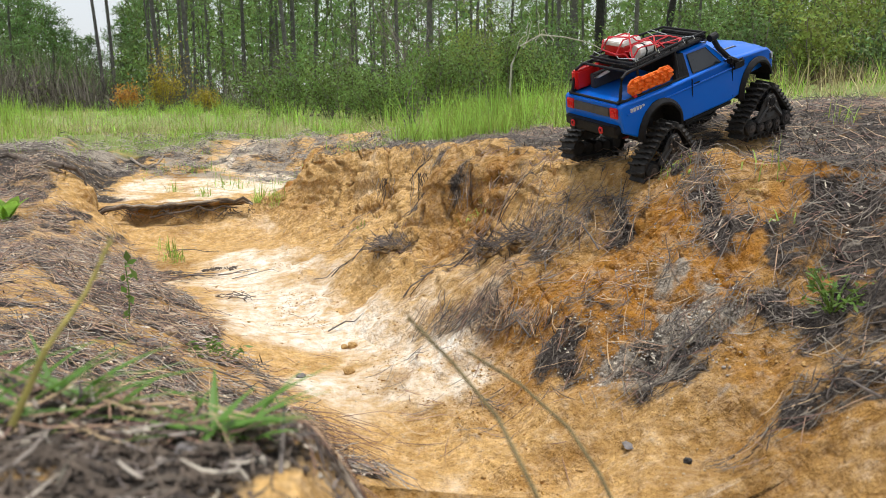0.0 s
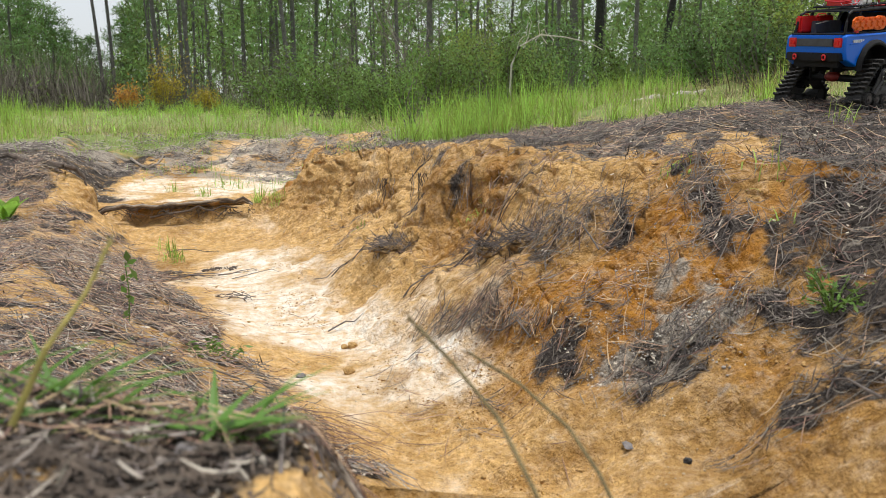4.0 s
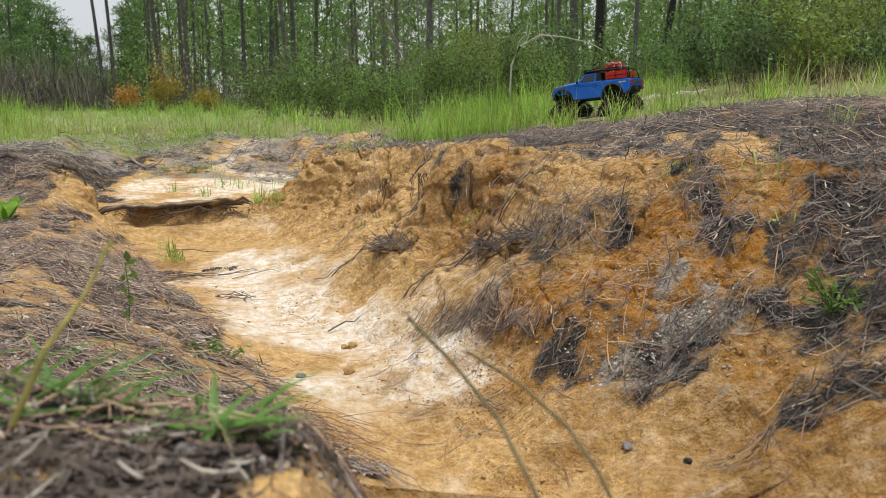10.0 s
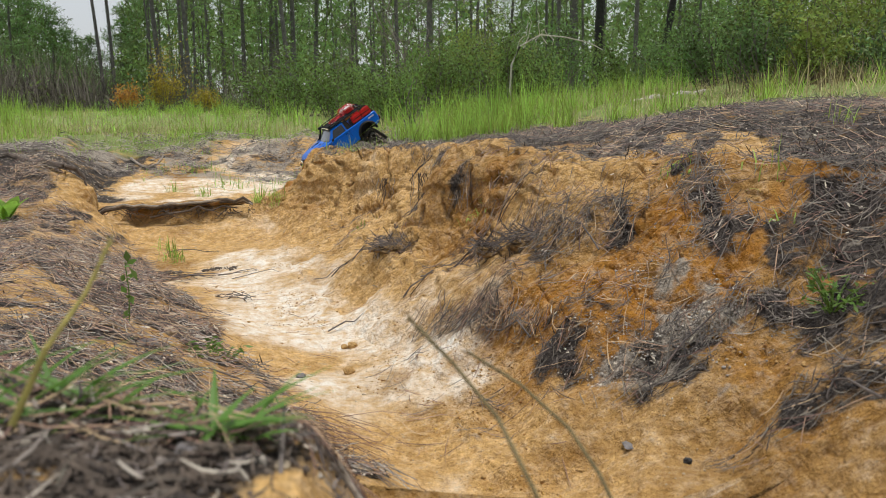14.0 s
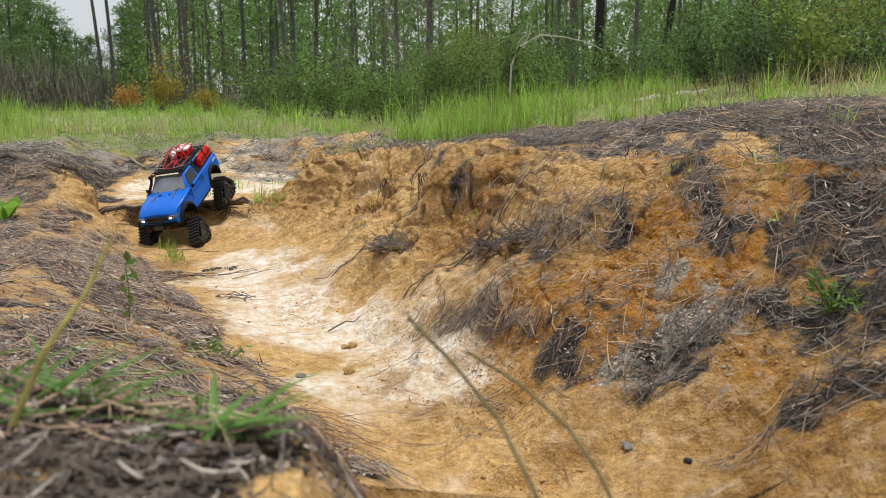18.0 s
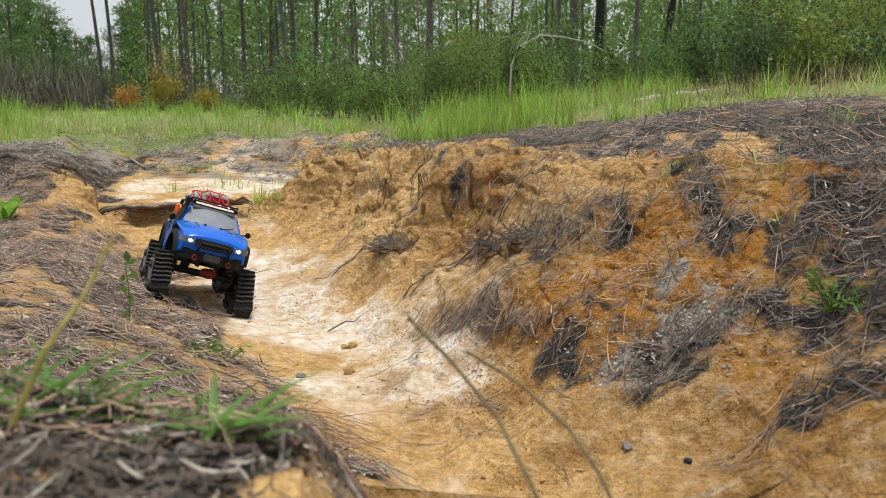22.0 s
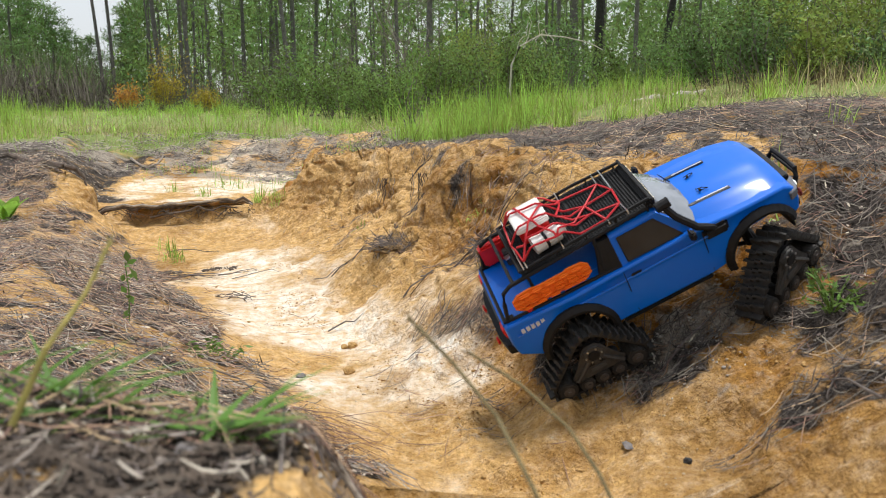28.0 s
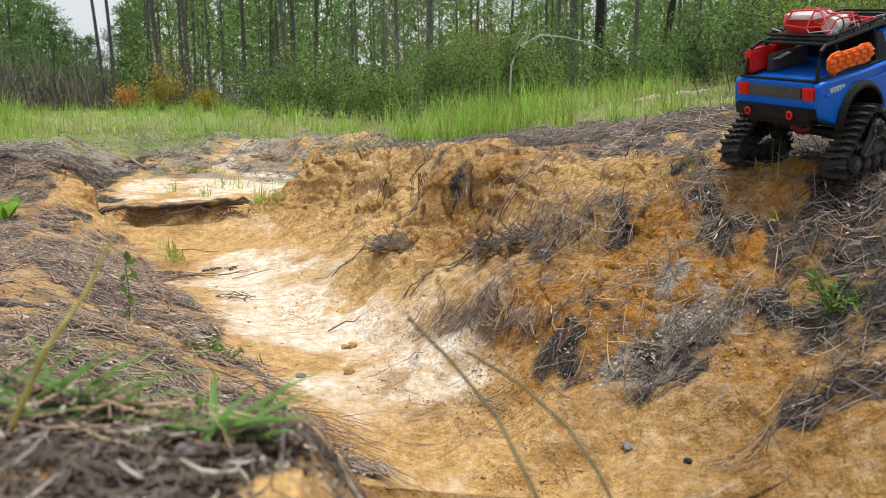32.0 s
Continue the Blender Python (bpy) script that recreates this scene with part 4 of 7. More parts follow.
# exo cage and roof basket
ZT = 0.2685
for s in (1, -1):
    part("cage_rail", tube([(-0.257, s * 0.076, 0.205), (-0.250, s * 0.074, 0.235), (-0.243, s * 0.072, 0.255), (-0.228, s * 0.070, 0.262), (-0.06, s * 0.068, ZT), (0.02, s * 0.064, ZT)], 0.0036, 7), BLACK, truck, "black cage tube")
    part("cage_post", tube([(-0.196, s * 0.079, 0.206), (-0.196, s * 0.070, 0.263)], 0.0030, 6), BLACK, truck)
    part("cage_post", tube([(-0.085, s * 0.085, 0.206), (-0.078, s * 0.069, ZT)], 0.0032, 6), BLACK, truck)
    part("basket_rail", tube([(-0.205, s * 0.0655, 0.274), (-0.06, s * 0.0655, 0.281), (0.030, s * 0.0610, 0.281)], 0.0028, 6), BLACK, truck)
    for k in range(5):
        x = -0.19 + 0.052 * k
        part("basket_post", tube([(x, s * 0.067, 0.264), (x, s * 0.0655, 0.279)], 0.0018, 5), BLACK, truck)
    part("cage_foot", box(-0.262, -0.246, s * 0.070, s * 0.082, 0.2045, 0.209), BLACK, truck, bevel=0.001)
for x, z in ((-0.222, 0.263), (-0.085, ZT), (0.028, 0.281), (0.024, ZT), (-0.203, 0.274)):
    part("cross_bar", tube([(x, -0.067, z), (x, 0.067, z)], 0.0028, 6), BLACK, truck)
bm = bmesh.new()
for k in range(46):
    x = -0.20 + 0.0049 * k
    z = 0.2645 + (0.0045 * min(1, (x + 0.2) / 0.14))
    box(x - 0.0012, x + 0.0012, -0.065, 0.065, z, z + 0.0018, bm)
for k in range(27):
    y = -0.062 + 0.00475 * k
    tube([(-0.202, y, 0.2655), (-0.06, y, 0.270), (0.02, y, 0.270)], 0.0011, 4, bm)
part("basket_plate", loft([[(-0.203, -0.064, z - 0.003), (-0.06, -0.064, z + 0.001), (0.02, -0.062, z + 0.001), (0.02, 0.062, z + 0.001), (-0.06, 0.064, z + 0.001), (-0.203, 0.064, z - 0.003)] for z in (0.2655, 0.2662)]), BLACK, truck)
part("basket_mesh", bm, BLACK, truck, "black wire basket floor")
part("light_bar", box(0.020, 0.0345, -0.062, 0.062, 0.2635, 0.2765), BLACK, truck, "black light bar", bevel=0.002)
part("led_strip", box(0.0335, 0.0355, -0.056, 0.056, 0.2665, 0.2735), GREY, truck, "lamp bar face")
for k in range(18):
    part("led", box(0.0345, 0.0362, -0.0545 + k * 0.0061, -0.0489 + k * 0.0061, 0.2672, 0.2728), LEDS, truck, "pale amber lamp", bevel=0.0005)
part("wind_fairing", loft([[(0.030, -0.062, 0.2595), (0.041, -0.060, 0.2555), (0.041, 0.060, 0.2555), (0.030, 0.062, 0.2595)], [(0.024, -0.062, 0.2655), (0.036, -0.060, 0.2635), (0.036, 0.060, 0.2635), (0.024, 0.062, 0.2655)]]), GREY, truck, "dark roof fairing")

# snorkel on the right
part("snorkel", tube([(0.108, -0.098, 0.186), (0.094, -0.0985, 0.201), (0.074, -0.095, 0.212), (0.050, -0.083, 0.242), (0.041, -0.0775, 0.262)], 0.0062, 8), BLACK, truck, "black snorkel pipe")
part("snorkel_head", tube([(0.028, -0.077, 0.268), (0.050, -0.077, 0.270)], 0.0085, 10), BLACK, truck)
part("snorkel_box", box(0.078, 0.120, -0.105, -0.090, 0.180, 0.203), BLACK, truck, bevel=0.005)

# cargo: traction board on the right, cans on the left
bm = prism([(-0.233, 0.219), (-0.222, 0.210), (-0.198, 0.208), (-0.190, 0.211), (-0.140, 0.211), (-0.132, 0.208), (-0.108, 0.210), (-0.098, 0.219), (-0.098, 0.235), (-0.108, 0.244), (-0.132, 0.246), (-0.140, 0.243), (-0.190, 0.243), (-0.198, 0.246), (-0.222, 0.244), (-0.233, 0.235)], -0.0935, -0.0895)
board = part("traction_board", bm, ORANGE, truck, "orange plastic traction board with knobs")
for row in range(4):
    for k in range(6 if row in (1, 2) else 5):
        x = -0.2235 + k * 0.0232 + (0 if row in (1, 2) else 0.0116)
        z = 0.2145 + row * 0.0083
        part("board_knob", box(x - 0.0098, x + 0.0098, -0.0992, -0.0925, z - 0.0031, z + 0.0031), ORANGE, board, bevel=0.0022)
board.location = (-0.004, 0.010, 0.003)
part("board_hook", box(-0.222, -0.212, -0.084, -0.076, 0.2055, 0.222), RED, truck, bevel=0.001)


def jerry_can(x):
    bm = bmesh.new()
    box(x - 0.033, x + 0.033, 0.064, 0.084, 0.2085, 0.2520, bm)
    bmesh.ops.bevel(bm, geom=bm.edges[:], offset=0.004, segments=2, affect="EDGES")
    for dx in (-0.016, 0.016):
        box(x + dx - 0.010, x + dx + 0.010, 0.0835, 0.0858, 0.214, 0.246, bm)
    can = part("jerry_can", bm, RED, truck, "red plastic jerry can")
    part("can_cap", tube([(x + 0.020, 0.074, 0.250), (x + 0.022, 0.074, 0.258)], 0.0045, 8), BLACK, can)
    part("can_handle", tube([(x - 0.026, 0.074, 0.251), (x - 0.022, 0.074, 0.256), (x + 0.006, 0.074, 0.256), (x + 0.010, 0.074, 0.251)], 0.002, 5), RED, can)


jerry_can(-0.218)
jerry_can(-0.147)
part("can_strap", box(-0.252, -0.112, 0.0862, 0.0872, 0.2275, 0.2315), BLACK, truck)
part("tool_rack", box(-0.215, -0.105, 0.045, 0.060, 0.2050, 0.238), GREY, truck, "dark grey tool rack", bevel=0.002)
part("shovel_blade", loft([[(-0.215, 0.030, 0.232), (-0.180, 0.030, 0.236), (-0.176, 0.044, 0.236), (-0.217, 0.044, 0.230)], [(-0.215, 0.030, 0.2335), (-0.180, 0.030, 0.2375), (-0.176, 0.044, 0.2375), (-0.217, 0.044, 0.2315)]]), STEEL, truck, "steel shovel blade")

# roof load under a red net
cooler = part("cooler_body", box(-0.176, -0.124, -0.010, 0.048, 0.272, 0.297), RED, truck, "red cooler box", bevel=0.002)
part("cooler_lid", box(-0.179, -0.121, -0.013, 0.051, 0.297, 0.307), WHITE, truck, "white cooler lid", bevel=0.002)
can_bm = tube([(-0.165, -0.036, 0.284), (-0.118, -0.030, 0.284)], 0.0155, 14)
part("canister", can_bm, WHITE, truck, "white round canister")
part("canister_band", tube([(-0.146, -0.0337, 0.284), (-0.141, -0.033, 0.284)], 0.0159, 14), BLACK, truck)
part("canister_neck", tube([(-0.118, -0.030, 0.284), (-0.107, -0.0285, 0.284)], 0.008, 10), WHITE, truck)


def net_height(x, y):
    h = 0.2745
    for cx, cy, rx_, ry_, top in ((-0.150, 0.016, 0.040, 0.046, 0.0365), (-0.142, -0.033, 0.038, 0.028, 0.0285)):
        d = max(abs(x - cx) / rx_, abs(y - cy) / ry_)
        h = max(h, 0.2745 + top * (1 - max(0.0, min(1.0, (d - 0.62) / 0.75))))
    return h


def cord(points):
    out = []
    for a, b in zip(points, points[1:]):
        for k in range(7):
            x, y = a[0] + (b[0] - a[0]) * k / 7, a[1] + (b[1] - a[1]) * k / 7
            out.append((x, y, net_height(x, y)))
    x, y = points[-1]
    out.append((x, y, net_height(x, y)))
    return tube(out, 0.0019, 5)


rim_pts = [(-0.190, -0.052), (-0.125, -0.056), (-0.045, -0.050), (-0.012, -0.030), (-0.008, 0.012), (-0.022, 0.044), (-0.09, 0.052), (-0.165, 0.054), (-0.192, 0.040), (-0.196, -0.01), (-0.190, -0.052)]
part("cargo_net", cord(rim_pts), REDCORD, truck, "red elastic cargo net")
for line in (((-0.190, -0.052), (-0.150, -0.005), (-0.09, 0.052)), ((-0.125, -0.056), (-0.150, -0.005), (-0.165, 0.054)), ((-0.196, -0.01), (-0.110, -0.004), (-0.06, 0.006), (-0.008, 0.012)),
             ((-0.192, 0.040), (-0.150, 0.03), (-0.1, 0.024), (-0.06, 0.006), (-0.045, -0.050)), ((-0.022, 0.044), (-0.06, 0.006), (-0.1, -0.03), (-0.125, -0.056)), ((-0.012, -0.030), (-0.06, -0.02), (-0.11, -0.004), (-0.1, 0.024), (-0.09, 0.052)),
             ((-0.19, -0.03), (-0.15, -0.036), (-0.1, -0.03), (-0.06, -0.02))):
    part("net_cord", cord(line), REDCORD, truck)
for x, y in rim_pts[:-1]:
    s = 1 if y > 0 else -1
    hook = tube([(x, y, net_height(x, y)), (x, y + s * 0.006, 0.2775), (x, s * 0.066, 0.2835), (x, s * 0.069, 0.277)], 0.0011, 4)
    part("net_hook", hook, STEEL, truck, "bright wire hook")

# chassis, axles, red diffs, shocks and links
for s in (1, -1):
    part("chassis_rail", box(-0.23, 0.225, s * 0.022, s * 0.032, 0.105, 0.135), BLACK, truck, bevel=0.001)
part("skid_plate", loft([[(-0.05, -0.035, 0.098), (0.05, -0.035, 0.098), (0.05, 0.035, 0.098), (-0.05, 0.035, 0.098)], [(-0.07, -0.045, 0.122), (0.07, -0.045, 0.122), (0.07, 0.045, 0.122), (-0.07, 0.045, 0.122)]]), BLACK, truck)
for x, nm in ((0.171, "front_axle"), (-0.162, "rear_axle")):
    sx = 1 if x > 0 else -1
    part(nm, tube([(x, -0.100, 0.084), (x, 0.100, 0.084)], 0.0095, 10), BLACK, truck)
    bm = bmesh.new()
    bmesh.ops.create_uvsphere(bm, u_segments=14, v_segments=8, radius=0.017, matrix=Matrix.Translation((x + sx * 0.004, 0.012, 0.088)) @ Matrix.Diagonal((1.0, 1.45, 0.85, 1.0)))
    part("differential_cover", bm, DULLRED, truck, "dull red differential cover", smooth=True)
    for s in (1, -1):
        part("shock_absorber", tube([(x - sx * 0.01, s * 0.058, 0.092), (x - sx * 0.022, s * 0.046, 0.165)], 0.0085, 10), BLACK, truck)
        part("suspension_link", tube([(x, s * 0.050, 0.082), (x - sx * 0.11, s * 0.030, 0.108)], 0.0038, 6), BLACK, truck)
        part("lift_bracket", box(x - 0.012, x + 0.012, s * 0.076, s * 0.085, 0.072, 0.112), BLACK, truck, bevel=0.002)
track_fl = make_track(truck, 1, 0.171)
track_fr = make_track(truck, -1, 0.171)
track_rl = make_track(truck, 1, -0.162)
track_rr = make_track(truck, -1, -0.162)


# ---------- strewn needles, grass and leaves ----------
rng = np.random.default_rng(7)


def height(x, y):
    return float(ground_shape(np.array([x], float), np.array([y], float))[0])


def sampled(n, x0, x1, y0, y1, cover):
    """About n places within a rectangle, kept by the cover's density."""
    x, y = rng.uniform(x0, x1, n), rng.uniform(y0, y1, n)
    keep = rng.uniform(0, 1, n) < cover(x, y)
    return x[keep], y[keep]


def straws(name, x, y, length, width, mat, label, lift=0.006, tilt=0.25, droop=0.0, segs=3, fall=0.0):
    """Thin three-sided straws that follow the ground, each bent a little."""
    n = len(x)
    a = rng.uniform(0, 2 * np.pi, n)
    if fall:
        e = 0.03
        sx = ground_shape(x + e, y, False) - ground_shape(x - e, y, False)
        sy = ground_shape(x, y + e, False) - ground_shape(x, y - e, False)
        a = np.where(rng.uniform(0, 1, n) < fall, np.arctan2(-sy, -sx) + rng.normal(0, 0.45, n), a)
    ln = length * rng.uniform(0.45, 1.2, n)
    bend = rng.normal(0, 0.16, n)
    z_lift = lift * rng.uniform(0.1, 1.6, n)
    slope = rng.normal(0, tilt, n) * 0.35
    t = np.linspace(-0.5, 0.5, segs + 1)
    px = x[:, None] + ln[:, None] * t * np.cos(a[:, None] + bend[:, None] * t)
    py = y[:, None] + ln[:, None] * t * np.sin(a[:, None] + bend[:, None] * t)
    g = ground_shape(px.ravel(), py.ravel()).reshape(px.shape)
    mid = g.mean(1, keepdims=True)
    stiff = mid + (g[:, -1:] - g[:, :1]) * t
    pz = np.maximum(g, 0.45 * g + 0.55 * stiff) + z_lift[:, None] + np.maximum(0, slope[:, None] * t * ln[:, None]) - droop * (t + 0.5) ** 2
    w = width * rng.uniform(0.6, 1.3, n)[:, None] * np.interp(np.linspace(0, 1, segs + 1), [0, 0.3, 0.8, 1], [0.6, 1, 0.9, 0.3])
    nx_, ny_ = -np.sin(a)[:, None], np.cos(a)[:, None]
    v = np.stack([np.stack([px + nx_ * w, py + ny_ * w, pz], -1), np.stack([px - nx_ * w, py - ny_ * w, pz], -1), np.stack([px, py, pz + 1.5 * w], -1)], 2)
    base = np.arange(n)[:, None, None] * (segs + 1) * 3 + np.arange(segs)[None, :, None] * 3
    faces = []
    for i, j in ((1, 2), (2, 0)):
        faces.append(np.stack([base + i, base + j, base + 3 + j, base + 3 + i], -1).reshape(-1, 4))
    return raw_mesh(name, v.reshape(-1, 3), np.concatenate(faces), mat, "stuff", label, "pine needles")


def blades(name, x, y, z, length, width, mat, label, lean=0.35, category="grass", segs=3, splay=None, azimuth=None, start=0.35, kind="stuff", parent=None, folded=True):
    """Curved grass blades, folded along the middle where they are near."""
    n = len(x)
    a = rng.uniform(0, 2 * np.pi, n) if azimuth is None else azimuth
    ln = length * rng.uniform(0.45, 1.15, n)
    th = np.abs(rng.normal(0, lean, n)) if splay is None else splay
    t = np.linspace(0, 1, segs + 1)
    ang = th[:, None] * (start + (1.65 - start) * t)
    step = ln[:, None] / segs
    dx = np.concatenate([np.zeros((n, 1)), np.cumsum(np.sin(ang[:, :-1]) * step, 1)], 1)
    dz = np.concatenate([np.zeros((n, 1)), np.cumsum(np.cos(ang[:, :-1]) * step, 1)], 1)
    w = width * rng.uniform(0.6, 1.3, n)[:, None] * np.interp(t, [0, 0.4, 1], [0.8, 1, 0.08])
    cx, cy, cz = x[:, None] + dx * np.cos(a)[:, None], y[:, None] + dx * np.sin(a)[:, None], z[:, None] + dz - 0.004
    fold = rng.uniform(-0.6, 0.6, n)
    sx, sy = -np.sin(a + fold)[:, None], np.cos(a + fold)[:, None]
    rails = [np.stack([cx + sx * w, cy + sy * w, cz], -1), np.stack([cx, cy, cz - 0.35 * w], -1), np.stack([cx - sx * w, cy - sy * w, cz], -1)]
    v = np.stack(rails if folded else rails[::2], 2)
    k = len(rails) if folded else 2
    base = np.arange(n)[:, None, None] * (segs + 1) * k + np.arange(segs)[None, :, None] * k
    f = np.concatenate([np.stack([base + i, base + i + 1, base + k + 1 + i, base + k + i], -1).reshape(-1, 4) for i in range(k - 1)])
    ob = raw_mesh(name, v.reshape(-1, 3), f, mat, kind, label, category)
    if parent:
        ob.parent = parent
        for key in ("kind", "category"):
            if key in ob:
                del ob[key]
    return ob


def leaves(name, centres, size, mat, parent, aspect=0.45, flat=0.0):
    """Many small folded leaves at the centres, as one crown."""
    c = np.asarray(centres, float)
    n = len(c)
    d = rng.normal(0, 1, (n, 3))
    d[:, 2] *= 1 - flat
    d /= np.linalg.norm(d, axis=1, keepdims=True)
    s = np.cross(d, rng.normal(0, 1, (n, 3)))
    s /= np.linalg.norm(s, axis=1, keepdims=True)
    u = np.cross(d, s)
    ln = size * rng.uniform(0.6, 1.3, n)[:, None]
    w = ln * aspect * 0.5
    v = np.stack([c, c + d * ln * 0.45 + s * w + u * w * 0.3, c + d * ln, c + d * ln * 0.45 - s * w + u * w * 0.3], 1)
    f = np.arange(n * 4).reshape(n, 4)
    ob = raw_mesh(name, v.reshape(-1, 3), f, mat)
    ob.parent = parent
    return ob


def bare_slope(a, b):
    """Where single needles lie on the slope, in loose drifts."""
    bx, bz, ex, ez, fx, fz, wx, wz, rx, rz = section_at(b)
    return ramp(a - fx, 0.05, 0.25) * (1 - ramp(a - rx, 0.0, 0.1)) * (0.12 + 0.88 * ramp(fbm(a, b, 0.13, 171, 3), -0.1, 0.5)) * (1 - 0.5 * ramp(b, 2.2, 2.8)) * ramp(b, 1.15, 1.35)


# needle mats: crumbled bits below, whole needles over them, drifts on the slope
def mat_cover(a, b):
    return np.where(a < -0.1, 0.6, 1.0) * (0.25 + 0.75 * ramp(fbm(a, b, 0.16, 143, 3), -0.5, 0.5)) * ramp(litter_at(a, b), 0.22, 0.62) * np.clip(1.5 - 0.28 * np.hypot(a, b), 0.18, 1) * (0.3 + 0.7 * ramp(b, 0.8, 1.0)) * (np.abs(a) < 0.62 * b + 0.25)


x, y = sampled(300000, -2.6, 2.4, 0.4, 5.2, mat_cover)
straws("crumbled_litter", x, y, 0.024, 0.0010, NEEDLE, "crumbled grey-brown needles and bark bits on the banks", 0.008, 1.6, segs=2)
x, y = sampled(130000, -2.6, 2.4, 0.4, 5.2, mat_cover)
straws("grey_needle_litter", x, y, 0.058, 0.0006, NEEDLE, "thick mat of grey-brown fallen pine needles on the banks", 0.012, 1.3)
x, y = sampled(16000, -2.7, -0.2, 4.65, 6.4, lambda a, b: (0.15 + 0.85 * litter_at(a, b)) * ramp(fbm(a, b, 0.25, 165, 3), -0.6, 0.3))
straws("bank_litter", x, y, 0.09, 0.0020, LITTER, "grey twigs and needles on the bank behind the gully", 0.025, 1.2, segs=2)
x, y = sampled(60000, -2.0, 1.6, 0.5, 3.8, lambda a, b: litter_at(a, b) * np.where(a < 0, 0.65, 0.20) * (np.abs(a) < 0.62 * b + 0.25))
straws("rusty_needle_litter", x, y, 0.075, 0.00075, REDNEEDLE, "reddish brown pine needles strewn over the banks", 0.012, 1.1)
x, y = sampled(2600, -1.9, 1.2, 0.9, 4.6, lambda a, b: 0.25 + 0.5 * ramp(fbm(a, b, 0.3, 131, 2), 0.0, 0.6))
straws("loose_needles", x, y, 0.08, 0.0007, REDNEEDLE, "single brown needles scattered on bare sand", 0.003, 0.2)
x, y = sampled(16000, -2.0, 0.1, 0.9, 3.8, lambda a, b: litter_at(a, b) * (np.abs(a) < 0.62 * b + 0.25))
straws("bleached_needles", x, y, 0.06, 0.0008, LITTER, "bleached straw-coloured needles and stalks on the bank", 0.014, 1.2)
x, y = sampled(24000, -2.2, 1.6, 0.5, 4.4, lambda a, b: litter_at(a, b) * np.where(a < 0, 0.9, 0.25) * (np.abs(a) < 0.62 * b + 0.25))
straws("pale_flakes", x, y, 0.011, 0.0019, FLAKE, "pale bits of bark, straw and sandy crust among the needles", 0.011, 1.5, segs=2)
x, y = sampled(3400, -2.2, 1.7, 0.6, 5.4, litter_at)
straws("dry_twigs", x, y, 0.070, 0.0008, TWIG, "thin grey dead twigs lying in the litter", 0.010, 1.2, segs=4)
x, y = sampled(14000, -0.4, 1.3, 0.95, 3.2, lambda a, b: 0.8 * ramp(litter_at(a, b), 0.15, 0.5) * ramp(fbm(a, b, 0.10, 137, 2), -0.1, 0.3))
straws("hanging_needles", x, y, 0.060, 0.0009, NEEDLE, "grey needles hanging in bunches down the slope", 0.016, 1.4, fall=0.12)
x, y = sampled(9000, -0.5, 1.1, 1.0, 3.4, lambda a, b: bare_slope(a, b))
straws("strewn_needles", x, y, 0.045, 0.0008, NEEDLE, "single dark needles strewn over the clay slope", 0.008, 0.8, fall=0.15)
x, y = sampled(5000, -0.5, 1.1, 1.0, 3.0, lambda a, b: bare_slope(a, b))
straws("strewn_rusty_needles", x, y, 0.05, 0.0008, REDNEEDLE, "single rusty needles strewn over the clay slope", 0.008, 0.8, fall=0.15)


def slope_tangle(a, b):
    """Thin drifts of needles that run aslant down the foot of the wall."""
    return np.exp(-((a - 0.15) / 0.14) ** 2 - ((b - 1.66) / 0.20) ** 2) * ramp(fbm(a + 0.8 * b, 0.45 * b, 0.07, 181, 3), -0.05, 0.35)


x, y = sampled(26000, -0.3, 0.55, 1.0, 2.0, slope_tangle)
straws("slope_needles", x, y, 0.055, 0.0007, NEEDLE, "thin drifts of dark needles on the foot of the wall", 0.012, 1.0, fall=0.15)
x, y = sampled(12000, -0.3, 0.55, 1.0, 2.0, slope_tangle)
straws("slope_rusty_needles", x, y, 0.06, 0.0007, REDNEEDLE, "rusty needles mixed into the drifts on the wall", 0.013, 1.0, fall=0.15)


def rim_fringe(a, b):
    rx = section_at(b)[8]
    return np.exp(-((a - rx + 0.0) / 0.055) ** 2) * ramp(fbm(a, b, 0.12, 151, 2), -0.35, 0.2) * ramp(b, 1.6, 2.0)


x, y = sampled(52000, -0.75, 0.9, 1.6, 4.3, rim_fringe)
straws("rim_needles", x, y, 0.034, 0.0011, NEEDLE, "dark needles and rootlets hanging over the rim", 0.012, 1.4, fall=0.12)
x, y = sampled(900, -0.62, 0.06, 0.36, 0.95, lambda a, b: 0.8 * litter_at(a, b))
straws("coarse_litter", x, y, 0.035, 0.0012, LITTER, "coarse pale bits of bark and straw on the near bank", 0.010, 1.0)
x, y = sampled(2600, -0.62, 0.10, 0.34, 0.95, lambda a, b: 0.15 + 0.8 * litter_at(a, b))
straws("dark_litter", x, y, 0.04, 0.0011, ROOT, "dark brown bits of bark and twig on the near bank", 0.008, 1.0)


